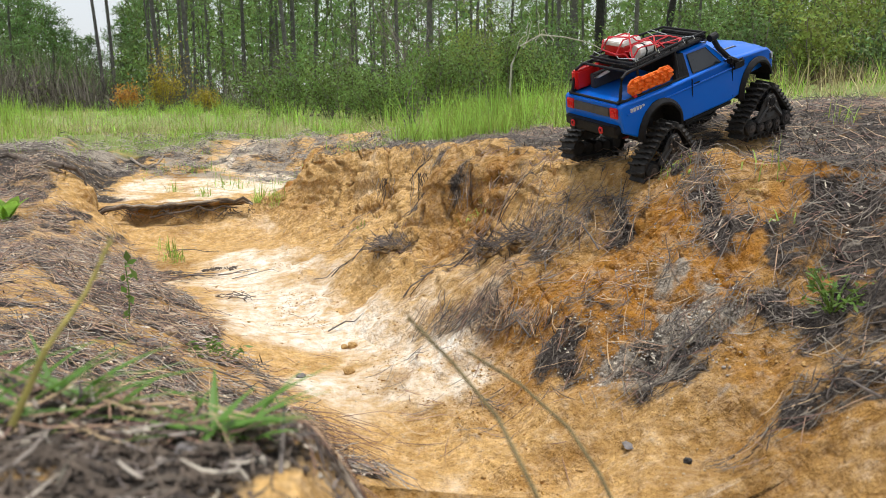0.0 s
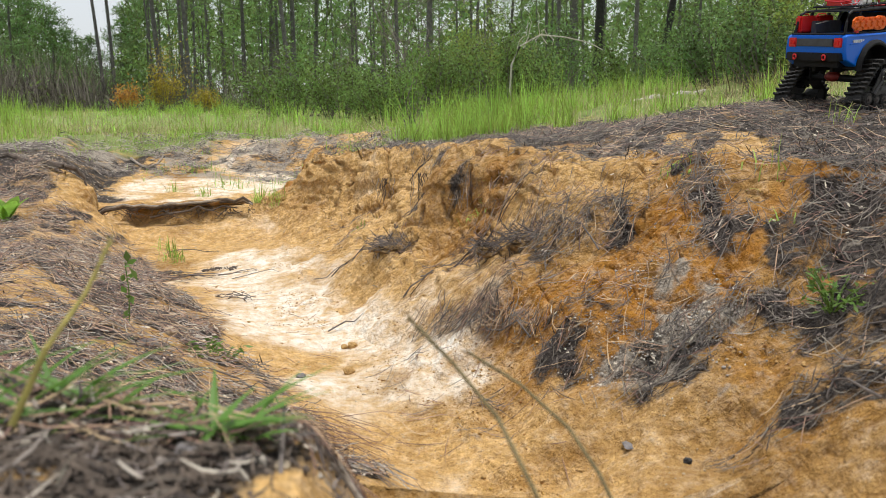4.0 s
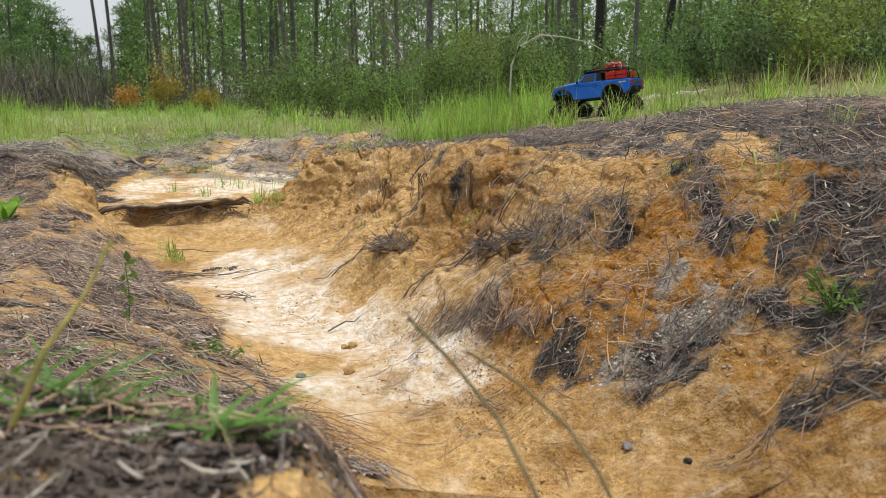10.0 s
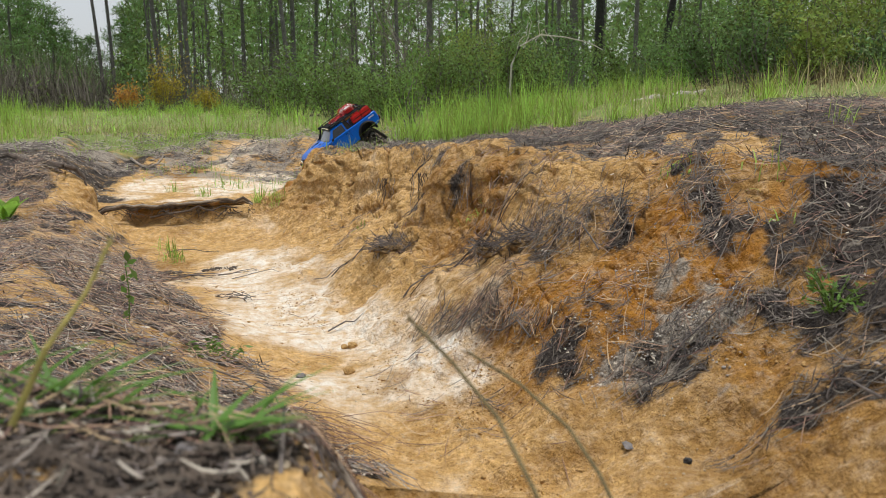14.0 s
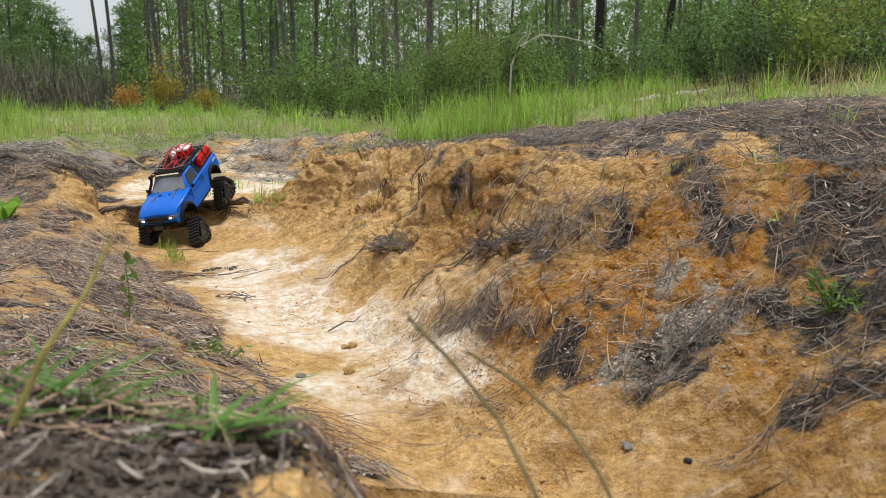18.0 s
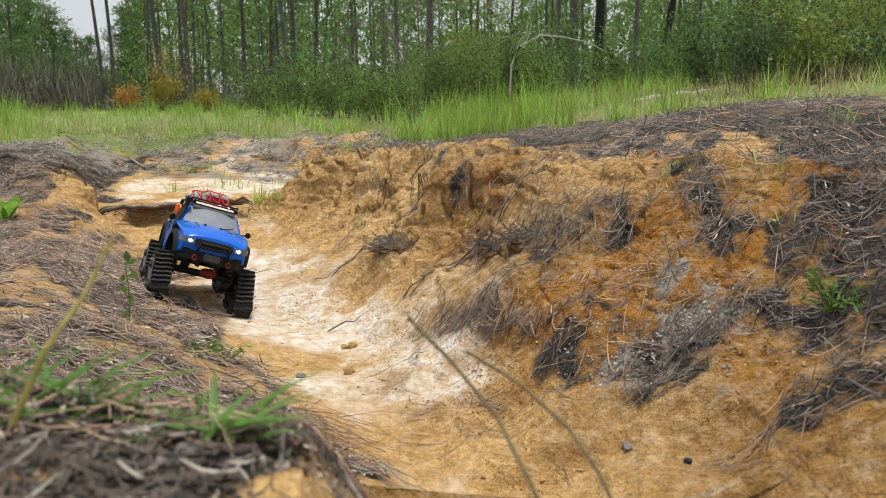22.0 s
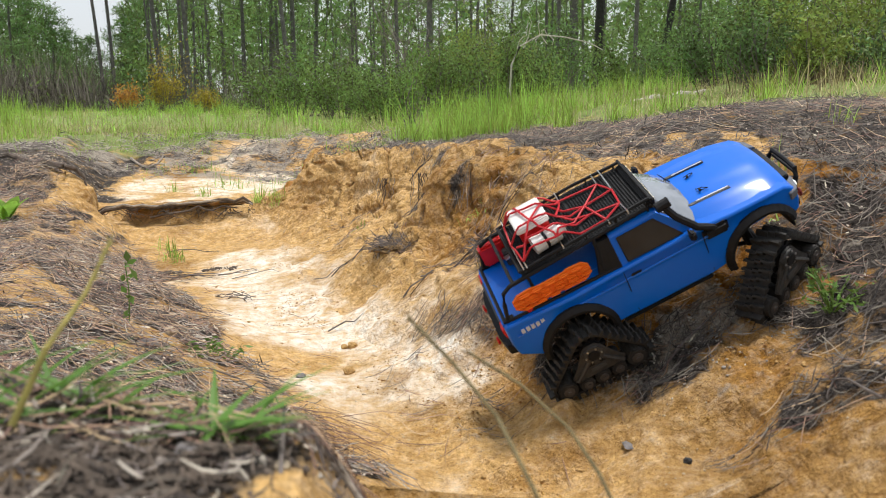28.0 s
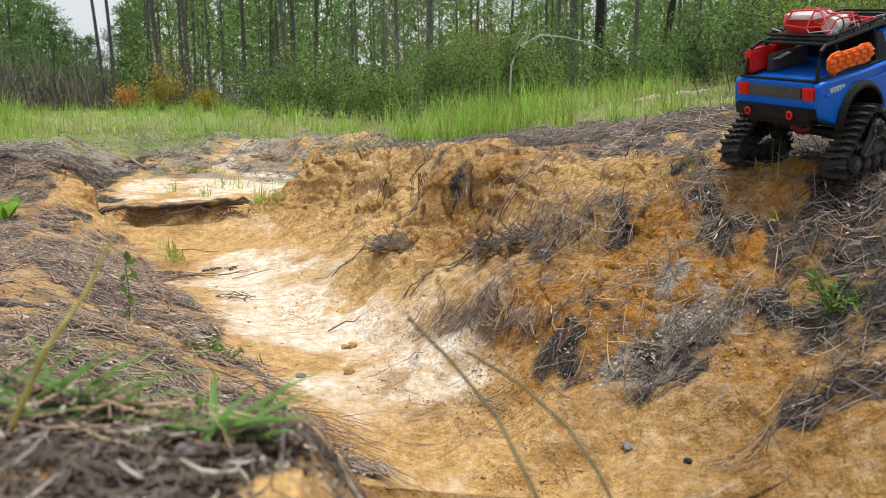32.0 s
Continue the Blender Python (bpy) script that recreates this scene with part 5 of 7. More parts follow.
# crumbs and grit on the bare clay
def grit(name, n, x0, x1, y0, y1, size, mat, label, cover):
    x, y = sampled(n, x0, x1, y0, y1, cover)
    m = len(x)
    g = ground_shape(x, y)
    unit = np.array([(1, 0, 0), (-1, 0, 0), (0, 1, 0), (0, -1, 0), (0, 0, 1), (0, 0, -1)], float)
    v = unit[None] * (size * rng.lognormal(0, 0.4, m))[:, None, None] * rng.uniform(0.4, 1.4, (m, 6, 1)) + size * rng.normal(0, 0.25, (m, 6, 3))
    a = rng.uniform(0, 6.28, m)
    c, s = np.cos(a)[:, None], np.sin(a)[:, None]
    v = np.stack([v[..., 0] * c - v[..., 1] * s, v[..., 0] * s + v[..., 1] * c, v[..., 2] * 0.75], -1)
    v += np.stack([x, y, g + size * 0.25], -1)[:, None, :]
    tri = np.array([(0, 2, 4), (2, 1, 4), (1, 3, 4), (3, 0, 4), (2, 0, 5), (1, 2, 5), (3, 1, 5), (0, 3, 5)])
    return raw_mesh(name, v.reshape(-1, 3), (np.arange(m)[:, None, None] * 6 + tri[None]).reshape(-1, 3), mat, "stuff", label, "grit")


def bare_wall(a, b):
    bx, bz, ex, ez, fx, fz, wx, wz, rx, rz = section_at(b)
    return ramp(a - fx, -0.15, 0.15) * (1 - ramp(a - rx, 0.0, 0.1)) * (1 - 0.6 * litter_at(a, b)) * ramp(fbm(a, b, 0.14, 141, 3), -0.35, 0.4)


grit("clay_crumbs", 16000, -1.2, 1.0, 0.9, 4.0, 0.0026, CLOD, "crumbs of orange clay strewn on the wall and floor", bare_wall)
grit("ashy_clods", 9000, 0.2, 0.75, 1.15, 1.7, 0.0021, ASH, "pale grey crumbly soil under the needles", lambda a, b: np.exp(-(np.hypot((a - 0.40) / 0.15, (b - 1.35) / 0.14)) ** 2))
grit("wall_clods", 4500, -0.9, 0.95, 1.0, 4.0, 0.0032, CLOD, "clods of orange clay on the wall", lambda a, b: 0.5 * bare_wall(a, b) * ramp(fbm(a, b, 0.2, 147, 2), 0.0, 0.5))
grit("floor_crumbs", 15000, -0.55, 0.75, 0.95, 2.4, 0.0015, CRUMB, "orange clay crumbs strewn on the gully floor", lambda a, b: ramp(fbm(a, b, 0.11, 177, 3), 0.0, 0.5) * (1 - litter_at(a, b)))
grit("step_crumbs", 9000, -1.2, -0.6, 2.75, 3.1, 0.0042, ROOT, "dark crumbs and rotten needles along a small step in the sand", lambda a, b: np.exp(-((b - 2.80 - 0.33 * (a + 1.02) - 0.02 * fbm(a, b, 0.08, 181, 2)) / 0.016) ** 2) * ramp(fbm(a, b, 0.10, 183, 2), -0.5, 0.1) * ramp(a, -1.08, -1.0) * (1 - ramp(a, -0.80, -0.74)))
grit("bark_crumbs", 5200, -0.62, 0.08, 0.34, 1.0, 0.0036, ROOT, "dark crumbs of bark and rotten wood on the near bank", lambda a, b: litter_at(a, b))
grit("pale_crumbs", 1500, -0.62, 0.05, 0.34, 1.0, 0.0030, LITTER, "pale flakes of dry litter on the near bank", lambda a, b: litter_at(a, b))
grit("sand_grit", 9000, -1.7, 0.7, 0.9, 4.4, 0.0015, STONE, "pale grit on the gully floor", lambda a, b: 0.5 * (1 - litter_at(a, b)))


# meadow grass
x, y = sampled(9500, -5.5, 4.8, 2.9, 8.5, lambda a, b: turf_at(a, b) * (1 - 0.6 * ramp(a, 1.0, 1.6)) * (0.12 + 0.88 * ramp(fbm(a, b, 0.45, 103, 4), -0.3, 0.5)))
each = rng.lognormal(0, 0.3, len(x)).repeat(14)
x, y = x.repeat(14), y.repeat(14)
x, y = x + rng.normal(0, 0.022, len(x)), y + rng.normal(0, 0.022, len(x))
blades("meadow_grass", x, y, ground_shape(x, y), each * np.where(x < -0.8, 0.125, np.where(x > 1.0, 0.14, 0.19)) * (0.25 + 1.15 * ramp(fbm(x, y, 0.5, 155, 4), -0.3, 0.8) ** 1.4) * (0.35 + 0.65 * turf_at(x, y)), 0.0023, GRASS, "fresh green tufted meadow grass along the rim", 1.05, start=0.7, folded=False)
x, y = sampled(60000, -15.0, 14.0, 7.0, 26.0, lambda a, b: 0.3 + 0.7 * ramp(fbm(a, b, 1.5, 105, 2), -0.4, 0.3))
blades("far_meadow_grass", x, y, ground_shape(x, y), 0.27 * (0.2 + 1.2 * ramp(fbm(x, y, 1.6, 157, 4), -0.3, 0.8) ** 1.5), 0.0045, GRASS, "green grass of the far meadow", 1.3, segs=2, start=0.7, folded=False)
x, y = sampled(13000, -13.0, 12.0, 7.0, 22.0, lambda a, b: ramp(fbm(a, b, 0.9, 109, 3), -0.3, 0.5))
blades("far_dry_grass", x, y, ground_shape(x, y), 0.15, 0.0042, DRYGRASS, "pale dry grass of the far meadow", 1.2, segs=2, folded=False)
x, y = sampled(520, -10.5, 7.5, 8.0, 19.0, lambda a, b: (np.abs(a) < 0.6 * b) * ramp(fbm(a, b, 2.2, 107, 3), -0.4, 0.4))
each = rng.lognormal(0, 0.25, len(x)).repeat(34)
x, y = x.repeat(34), y.repeat(34)
x, y = x + rng.normal(0, 0.09, len(x)), y + rng.normal(0, 0.09, len(x))
blades("tall_grass_clumps", x, y, ground_shape(x, y), 0.36 * each, 0.0042, GRASS, "tall fresh green grass clumps in the meadow", 0.7, folded=False)
x, y = sampled(9000, -2.9, -0.3, 4.0, 6.3, lambda a, b: ramp(fbm(a, b, 0.3, 161, 4), 0.15, 0.8))
blades("bank_grass", x, y, ground_shape(x, y), 0.075 * rng.uniform(0.4, 1.4, len(x)), 0.0015, GRASS, "sparse short grass on the sandy bank", 1.6)
x, y = sampled(32000, -5.0, 4.5, 2.6, 9.0, lambda a, b: turf_at(a, b) * 0.8 * (np.abs(a) < 0.62 * b + 0.2))
blades("dry_meadow_grass", x, y, ground_shape(x, y), 0.10 + 0.10 * (rng.uniform(0, 1, len(x)) > 0.7), 0.0020, DRYGRASS, "straw-coloured dry grass among the green", 1.5, segs=2, start=0.8, folded=False)


# ---------- trees and shrubs ----------
def place(bearing, dist):
    """A spot on the ground in a direction given by its sideways slope, at a distance along y."""
    return bearing * dist, dist


def pine(bearing, dist, tall_m, thick, bare, lean=(0.0, 0.0), mat=BARK, label="tall slender pine with grey bark and a high green crown", tufts=900, spreadm=1.6, size=0.24):
    x, y = place(bearing, dist)
    z = height(x, y)
    base = tagged(new("pine_tree"), label, "tree", "pines of the wood")
    base.location = (x, y, z)
    pts, nseg = [], 9
    for k in range(nseg + 1):
        u = k / nseg
        pts.append((lean[0] * u * tall_m + 0.28 * math.sin(3.6 * u + bearing * 40) * u, lean[1] * u * tall_m + 0.1 * math.sin(2.3 * u + dist), -0.15 + u * tall_m))
    part("trunk", tube(pts, thick, 9, tip=thick * 0.25), mat, base, smooth=True)
    cs = []
    count = max(6, int(tufts / 45))
    for k in range(count):
        u = bare + (1 - bare) * (k + rng.uniform(0, 1)) / count
        h = u * tall_m
        i = min(nseg - 1, int(u * nseg))
        px, py = pts[i][0] + (pts[i + 1][0] - pts[i][0]) * (u * nseg - i), pts[i][1]
        reach = spreadm * (1.15 - 0.8 * (u - bare) / (1 - bare + 1e-6)) * rng.uniform(0.6, 1.1)
        a = rng.uniform(0, 6.28)
        end = Vector((px + reach * math.cos(a), py + reach * math.sin(a), h + reach * rng.uniform(-0.1, 0.45)))
        part("limb", tube([(px, py, h), Vector((px, py, h)).lerp(end, 0.5) + Vector((0, 0, -0.05)), end], thick * 0.18, 4, tip=thick * 0.06), mat, base)
        for s in (0.45, 0.7, 0.88, 1.02):
            p = Vector((px, py, h)).lerp(end, s) + Vector((rng.normal(0, 0.14), rng.normal(0, 0.14), rng.normal(0, 0.08)))
            for q in range(int(tufts * 2.0 / count / 4)):
                cs.append((p.x + rng.normal(0, 0.15), p.y + rng.normal(0, 0.15), p.z + rng.normal(0, 0.09)))
    leaves("crown", cs, size * 0.95, PINE, base, 0.14)
    return base


def shrub(bearing, dist, wide, tall_m, mat, label, count=1500, size=0.06, twigs=26, name="shrub", deep=None, aspect=0.45, ground_z=None):
    x, y = place(bearing, dist)
    base = tagged(new(name), label, "shrub")
    base.location = (x, y, height(x, y))
    deep = deep or wide * 0.7
    cs = []
    for k in range(twigs):
        a, r = rng.uniform(0, 6.28), rng.uniform(0.1, 1) ** 0.6
        h = tall_m * rng.uniform(0.45, 1.0) * (1 - 0.45 * r * r)
        root = Vector((0.22 * wide * r * math.cos(a), 0.22 * deep * r * math.sin(a), -0.05))
        end = Vector((0.5 * wide * r * math.cos(a), 0.5 * deep * r * math.sin(a), h))
        mid = root.lerp(end, 0.5) + Vector((rng.normal(0, 0.05), rng.normal(0, 0.05), 0.08 * tall_m))
        bush = rng.uniform(0.3, 1.7)
        part("stem", tube([root, mid, end], 0.004 + 0.004 * tall_m, 4, tip=0.002), TWIG, base)
        for q in range(int(count * 1.7 * bush / twigs)):
            s = rng.uniform(0.15, 1.06) ** 0.7
            p = (root.lerp(mid, s * 2) if s < 0.5 else mid.lerp(end, s * 2 - 1))
            j = 0.075 * (wide + tall_m) * 0.5
            cs.append((p.x + rng.normal(0, j), p.y + rng.normal(0, j), max(0.02, p.z + rng.normal(0, j))))
    leaves("foliage", cs, size * 0.72, mat, base, aspect)
    return base


# pines whose trunks stand out, from one side of the clearing to the other
for b, d, h, r, bare, lean in (
        (-0.415, 30, 15, 0.075, 0.42, (-0.06, 0)), (-0.403, 31, 15, 0.08, 0.42, (-0.04, 0)), (-0.345, 27, 15, 0.10, 0.30, (-0.045, 0)), (-0.318, 28, 14, 0.075, 0.34, (-0.03, 0)),
        (-0.310, 26, 14, 0.085, 0.32, (-0.055, 0)), (-0.287, 33, 16, 0.085, 0.35, (-0.01, 0)), (-0.183, 24, 14, 0.085, 0.32, (-0.075, 0)), (-0.158, 33, 15, 0.11, 0.3, (0.01, 0)),
        (-0.246, 38, 16, 0.10, 0.3, (0.02, 0)), (-0.055, 30, 15, 0.09, 0.3, (0.0, 0)), (-0.018, 26, 14, 0.12, 0.3, (0.02, 0)), (0.040, 34, 16, 0.09, 0.3, (0.0, 0)),
        (0.140, 22, 14, 0.07, 0.35, (0.0, 0)), (0.158, 24, 14, 0.10, 0.35, (0.01, 0)), (0.235, 21, 14, 0.07, 0.35, (0.02, 0)), (0.31, 30, 15, 0.07, 0.35, (0.01, 0)),
        (0.40, 26, 15, 0.09, 0.35, (0.01, 0)), (0.47, 22, 14, 0.09, 0.4, (0.03, 0)), (-0.205, 44, 16, 0.12, 0.25, (0, 0)), (-0.112, 40, 16, 0.10, 0.25, (0, 0))):
    pine(b, d, h, r * 0.9, bare * 0.7, (lean[0] * 1.25 + rng.normal(0, 0.012), rng.normal(0, 0.02)), tufts=1300, size=0.22)
pine(0.187, 17, 12, 0.105, 0.4, (0.0, 0), BURNT, "pine with a thick fire-blackened trunk")
pine(0.262, 15, 12, 0.07, 0.45, (0.16, 0), BURNT, "leaning pine with a blackened trunk")
# young pines closing the view at one side, with sky above them
for b, d, h in ((-0.56, 34, 9.0), (-0.525, 40, 8.6), (-0.505, 48, 6.8), (-0.480, 46, 5.2), (-0.455, 52, 4.6), (-0.60, 30, 9), (-0.39, 60, 7.0), (-0.43, 66, 5.2), (-0.36, 50, 10)):
    pine(b, d, h, 0.09, 0.06, (0, 0), BARK, "young bushy pine, green to the ground", 2200, 1.7, 0.34)

# the wood behind: trunks and clumps of needles far off
cs, bm_v, bm_f = [], [], []
for k in range(360):
    d = rng.uniform(30, 105)
    b = rng.uniform(-0.36, 0.62)
    r, h = rng.uniform(0.045, 0.10), rng.uniform(12, 19)
    x, y = b * d, d
    lx = rng.normal(0, 0.03)
    n0 = len(bm_v)
    for zz, rr in ((0.0, r), (h * 0.5, r * 0.7), (h, r * 0.25)):
        for q in range(6):
            bm_v.append((x + lx * zz + rr * math.cos(q * 1.047), y + rr * math.sin(q * 1.047), zz + 0.25))
    for s in range(2 if k % 2 else 0):
        for q in range(6):
            bm_f.append((n0 + s * 6 + q, n0 + s * 6 + (q + 1) % 6, n0 + s * 6 + 6 + (q + 1) % 6, n0 + s * 6 + 6 + q))
    low = rng.uniform(0.02, 0.10) if k % 3 == 0 else rng.uniform(0.10, 0.30)
    m = int(rng.uniform(34, 58) * (0.65 if -0.16 < b < 0.06 else 1.0))
    u = low + (1 - low) * rng.uniform(0, 1, m) ** 1.3
    rad = rng.uniform(0.25, 1, m) * (2.4 - 1.8 * (u - low) / (1 - low))
    a = rng.uniform(0, 6.28, m)
    clump = np.stack([x + lx * u * h + rad * np.cos(a), y + rad * np.sin(a), 0.3 + u * h + 0.15 * rad], 1)
    cs.append(clump.repeat(17, 0) + rng.normal(0, 1, (m * 17, 3)) * (0.40, 0.40, 0.20))
raw_mesh("far_pine_trunks", bm_v, bm_f, BARK, "stuff", "trunks of the pine wood far off", "wood")
half = len(cs) // 2
for part_cs, mat_cs, text in ((cs[:half], PINE, "green needles of the far pine wood"), (cs[half:], LEAF, "yellow-green leaves in the far wood")):
    far = leaves("far_foliage", np.concatenate(part_cs), 0.29, mat_cs, None, 0.18)
    tagged(far, text, "wood", "", "stuff")
m = 24000
d, b = rng.uniform(75, 130, m), rng.uniform(-0.37, 0.70, m)
zz = 0.5 + 13 * rng.uniform(0, 1, m) ** 1.2
keep = fbm(b * 40, zz * 0.5, 1.0, 127, 3) < 0.52 - 0.03 * zz
far = leaves("deep_wood", np.stack([b * d, d, zz], 1)[keep], 1.25, DARKLEAF, None, 0.42)
tagged(far, "dark green depth of the wood", "wood", "", "stuff")
m = 15000
d, b = rng.uniform(55, 80, m), rng.uniform(-0.66, -0.36, m)
zz = rng.uniform(0, 1, m) * np.interp(b, (-0.53, -0.49, -0.44, -0.40, -0.37), (12.0, 7.0, 2.6, 3.2, 10.0)) * (0.8 + 0.3 * fbm(b * 60, d * 0 + 3.1, 1.0, 129, 3))
far = leaves("side_wood", np.stack([b * d, d, 0.4 + zz], 1), 0.75, DARKLEAF, None, 0.22)
tagged(far, "dark green pines closing the side of the clearing", "wood", "", "stuff")
bough = tagged(new("hanging_bough"), "dark leafy bough hanging into the view from above", "branch")
bough.location = (1.95, 5.6, 1.55)
part("bough_stem", tube([(0.5, 0.3, 0.55), (0.2, 0.1, 0.25), (-0.15, 0, 0.12)], 0.012, 6, tip=0.004), BARK, bough)
leaves("foliage", [(rng.normal(0.05, 0.17), rng.normal(0.05, 0.12), 0.16 + rng.normal(0, 0.07)) for k in range(420)], 0.075, LEAF, bough, 0.3)
# undergrowth at the wood's foot
m = 42000
d = rng.uniform(22, 60, m)
b = rng.uniform(-0.62, 0.62, m)
top = 0.3 + 1.7 * ramp(fbm(b * 30, d / 5, 1.0, 121, 2), -0.2, 0.8)
far = leaves("wood_undergrowth", np.stack([b * d, d, 0.35 + top * rng.uniform(0, 1, m) ** 0.8], 1), 0.14, LEAF, None, 0.35)
tagged(far, "dull green brush at the foot of the wood", "brush", "", "stuff")
m = 11000
d, b = rng.uniform(22, 38, m), np.concatenate([rng.uniform(-0.62, -0.40, m * 2 // 3), rng.uniform(-0.40, 0.1, m - m * 2 // 3)])
x, y = b * d, d
blades("bare_brush", x, y, ground_shape(x, y, False), 0.5 + 1.7 * ramp(fbm(x, y, 1.5, 123, 3), -0.4, 0.7), 0.008, BRUSH, "bare grey-brown brushwood before the wood", 1.3, "brush", folded=False)

# shrubs that stand out
shrub(-0.345, 21, 1.0, 1.3, YELLEAF, "small shrub with yellowing leaves", 900, 0.10)
shrub(-0.388, 21, 0.7, 0.95, RUSTLEAF, "small shrub with orange autumn leaves", 500, 0.10)
shrub(-0.297, 21, 0.9, 0.8, YELLEAF, "low shrub turning yellow and orange", 600, 0.10)
shrub(-0.335, 21.4, 1.2, 2.2, YELLEAF, "thin tall shrub with sparse yellow-green leaves", 300, 0.10)
for b, d, w, h, cnt, sz, text in (
        (-0.185, 15, 2.0, 1.45, 2600, 0.085, "rounded dull green shrub in the grass"), (-0.125, 13, 1.4, 1.2, 2200, 0.07, "grey-green shrub at the meadow's edge"),
        (-0.07, 9.5, 1.0, 0.95, 3000, 0.05, "dense grey-green shrub in tall grass"), (-0.015, 10.5, 1.3, 1.55, 3000, 0.06, "tall leafy shrub at the meadow's edge"),
        (0.045, 11, 1.6, 1.75, 3200, 0.06, "tall leafy green shrub with pale tips"), (0.085, 9.5, 1.1, 1.35, 3000, 0.055, "leafy green shrub with fine twigs"),
        (0.135, 12, 1.5, 1.5, 2600, 0.065, "green shrub below the dark trunks"), (0.215, 14, 1.8, 1.3, 2600, 0.075, "low green shrub among the trunks"),
        (0.30, 13, 2.0, 1.6, 2800, 0.075, "leafy undergrowth shrub in the shade"), (0.36, 6.8, 1.0, 1.0, 3000, 0.05, "dense dark green shrub behind the grass"),
        (0.42, 6.3, 1.0, 1.15, 3000, 0.05, "dense green shrub with fine leaves"), (0.50, 6.0, 1.1, 1.15, 3000, 0.055, "broad shrub with bright green leaves"),
        (0.58, 6.6, 1.2, 1.35, 3000, 0.055, "tall green shrub at the wood's edge"), (0.45, 9.5, 2.2, 2.0, 3200, 0.07, "tall thicket of bright green leaves"), (0.54, 10, 2.0, 2.2, 3000, 0.07, "tall thicket of yellow-green leaves")):
    # dark leaves for dark shrubs; the shaded one has its shade in this colour
    shrub(b, d, w, h * 0.85, DARKLEAF if "dark" in text or "shade" in text else LIMELEAF if "bright" in text or "pale" in text else LEAF, text, cnt, sz)
for b, d, w, h, mat_b, text in ((0.405, 5.3, 0.65, 0.55, DARKLEAF, "low dark green shrub above the needles"), (0.47, 5.0, 0.6, 0.5, LIMELEAF, "low bright green shrub above the needles"), (0.545, 4.9, 0.7, 0.6, DARKLEAF, "low shrub with dark leaves and dry twigs")):
    shrub(b, d, w, h, mat_b, text, 1700, 0.045)
shrub(0.33, 8.5, 1.2, 0.8, HERB, "low bright fern-like shrub in the grass", 1500, 0.07, aspect=0.25)
shrub(-0.035, 5.9, 0.16, 0.6, HERB, "upright young shrub with large bright leaves", 90, 0.055, 5, "sapling")


def bare_bush(bearing, dist, tall_m, n, mat, label, lift=0.0):
    x, y = place(bearing, dist)
    base = tagged(new("bare_bush"), label, "shrub")
    base.location = (x, y, height(x, y) + lift)
    for k in range(n):
        a, up = rng.uniform(0, 6.28), tall_m * rng.uniform(0.5, 1.0)
        out = tall_m * rng.uniform(0.15, 0.6)
        pts = [Vector((0, 0, -0.05))]
        for q in range(1, 6):
            u = q / 5
            pts.append(Vector((out * u ** 1.3 * math.cos(a) + rng.normal(0, 0.03) * tall_m, out * u ** 1.3 * math.sin(a), up * u + rng.normal(0, 0.02) * tall_m)))
        part("stem", tube(pts, 0.006 * tall_m, 5, tip=0.0015 * tall_m), mat, base)
        for q in range(3, 6):
            side = Vector((rng.normal(0, 0.16), rng.normal(0, 0.1), rng.uniform(0.0, 0.22))) * tall_m
            part("twig", tube([pts[q], pts[q] + side * 0.5 + Vector((0, 0, 0.01)), pts[q] + side], 0.0022 * tall_m, 4, tip=0.0008 * tall_m), mat, base)
    return base


bare_bush(-0.035, 12.5, 2.6, 12, TWIG, "tall bare grey shrub with fine twigs", 0.0)
bare_bush(-0.062, 13.0, 2.0, 9, TWIG, "bare brownish shrub with fine twigs")
bare_bush(-0.135, 16.0, 1.9, 10, TWIG, "bare grey-brown shrub at the foot of the pines")
bare_bush(-0.21, 19.0, 1.7, 10, TWIG, "bare grey-brown shrub at the foot of the pines")
bare_bush(0.535, 6.2, 1.0, 10, BLEACHED, "bleached dead bush with bare arching twigs")
bare_bush(0.49, 5.6, 0.45, 9, BLEACHED, "low bleached dead twigs in the grass")
m = 800
x, y = rng.normal(2.45, 0.32, m), rng.normal(4.75, 0.35, m)
blades("dry_fern", x, y, ground_shape(x, y), 0.17, 0.004, DRYFERN, "brown and straw-coloured dry ferns by the shrubs", 1.5, "grass")

# ---------- roots, wood and small things in the gully ----------
def wavy(a, b, n, amp, sag=0.0):
    a, b = Vector(a), Vector(b)
    return [a.lerp(b, k / n) + Vector((rng.normal(0, amp), rng.normal(0, amp), rng.normal(0, amp) - sag * math.sin(math.pi * k / n))) for k in range(n + 1)]


root = tagged(new("exposed_root"), "grey-brown root spanning the undercut step across the gully", "root")
lip_at = lambda x: 3.765 - 0.075 * float(fbm(np.array([x]), np.array([1.7]), 0.5, 13, 3)[0])
stem_pts = [Vector((x, lip_at(x) - 0.050, 0.158 + 0.045 * ((x + 1.66) / 0.76) ** 1.5 + rng.normal(0, 0.005))) for x in np.linspace(-1.60, -0.90, 18)]
for shift, thick in ((0.0, 0.009), (0.009, 0.007), (-0.010, 0.005), (-0.016, 0.004)):
    strand = [p + Vector((0, -0.3 * shift + rng.normal(0, 0.004), shift * math.cos(5 * p.x + 90 * shift) + rng.normal(0, 0.003))) for p in stem_pts]
    strand[0].z -= 0.03
    strand[-1].z -= 0.02
    part("root_stem", tube(strand, thick, 8, tip=thick * 0.7), WOOD if shift > 0 else ROOT, root, smooth=True)
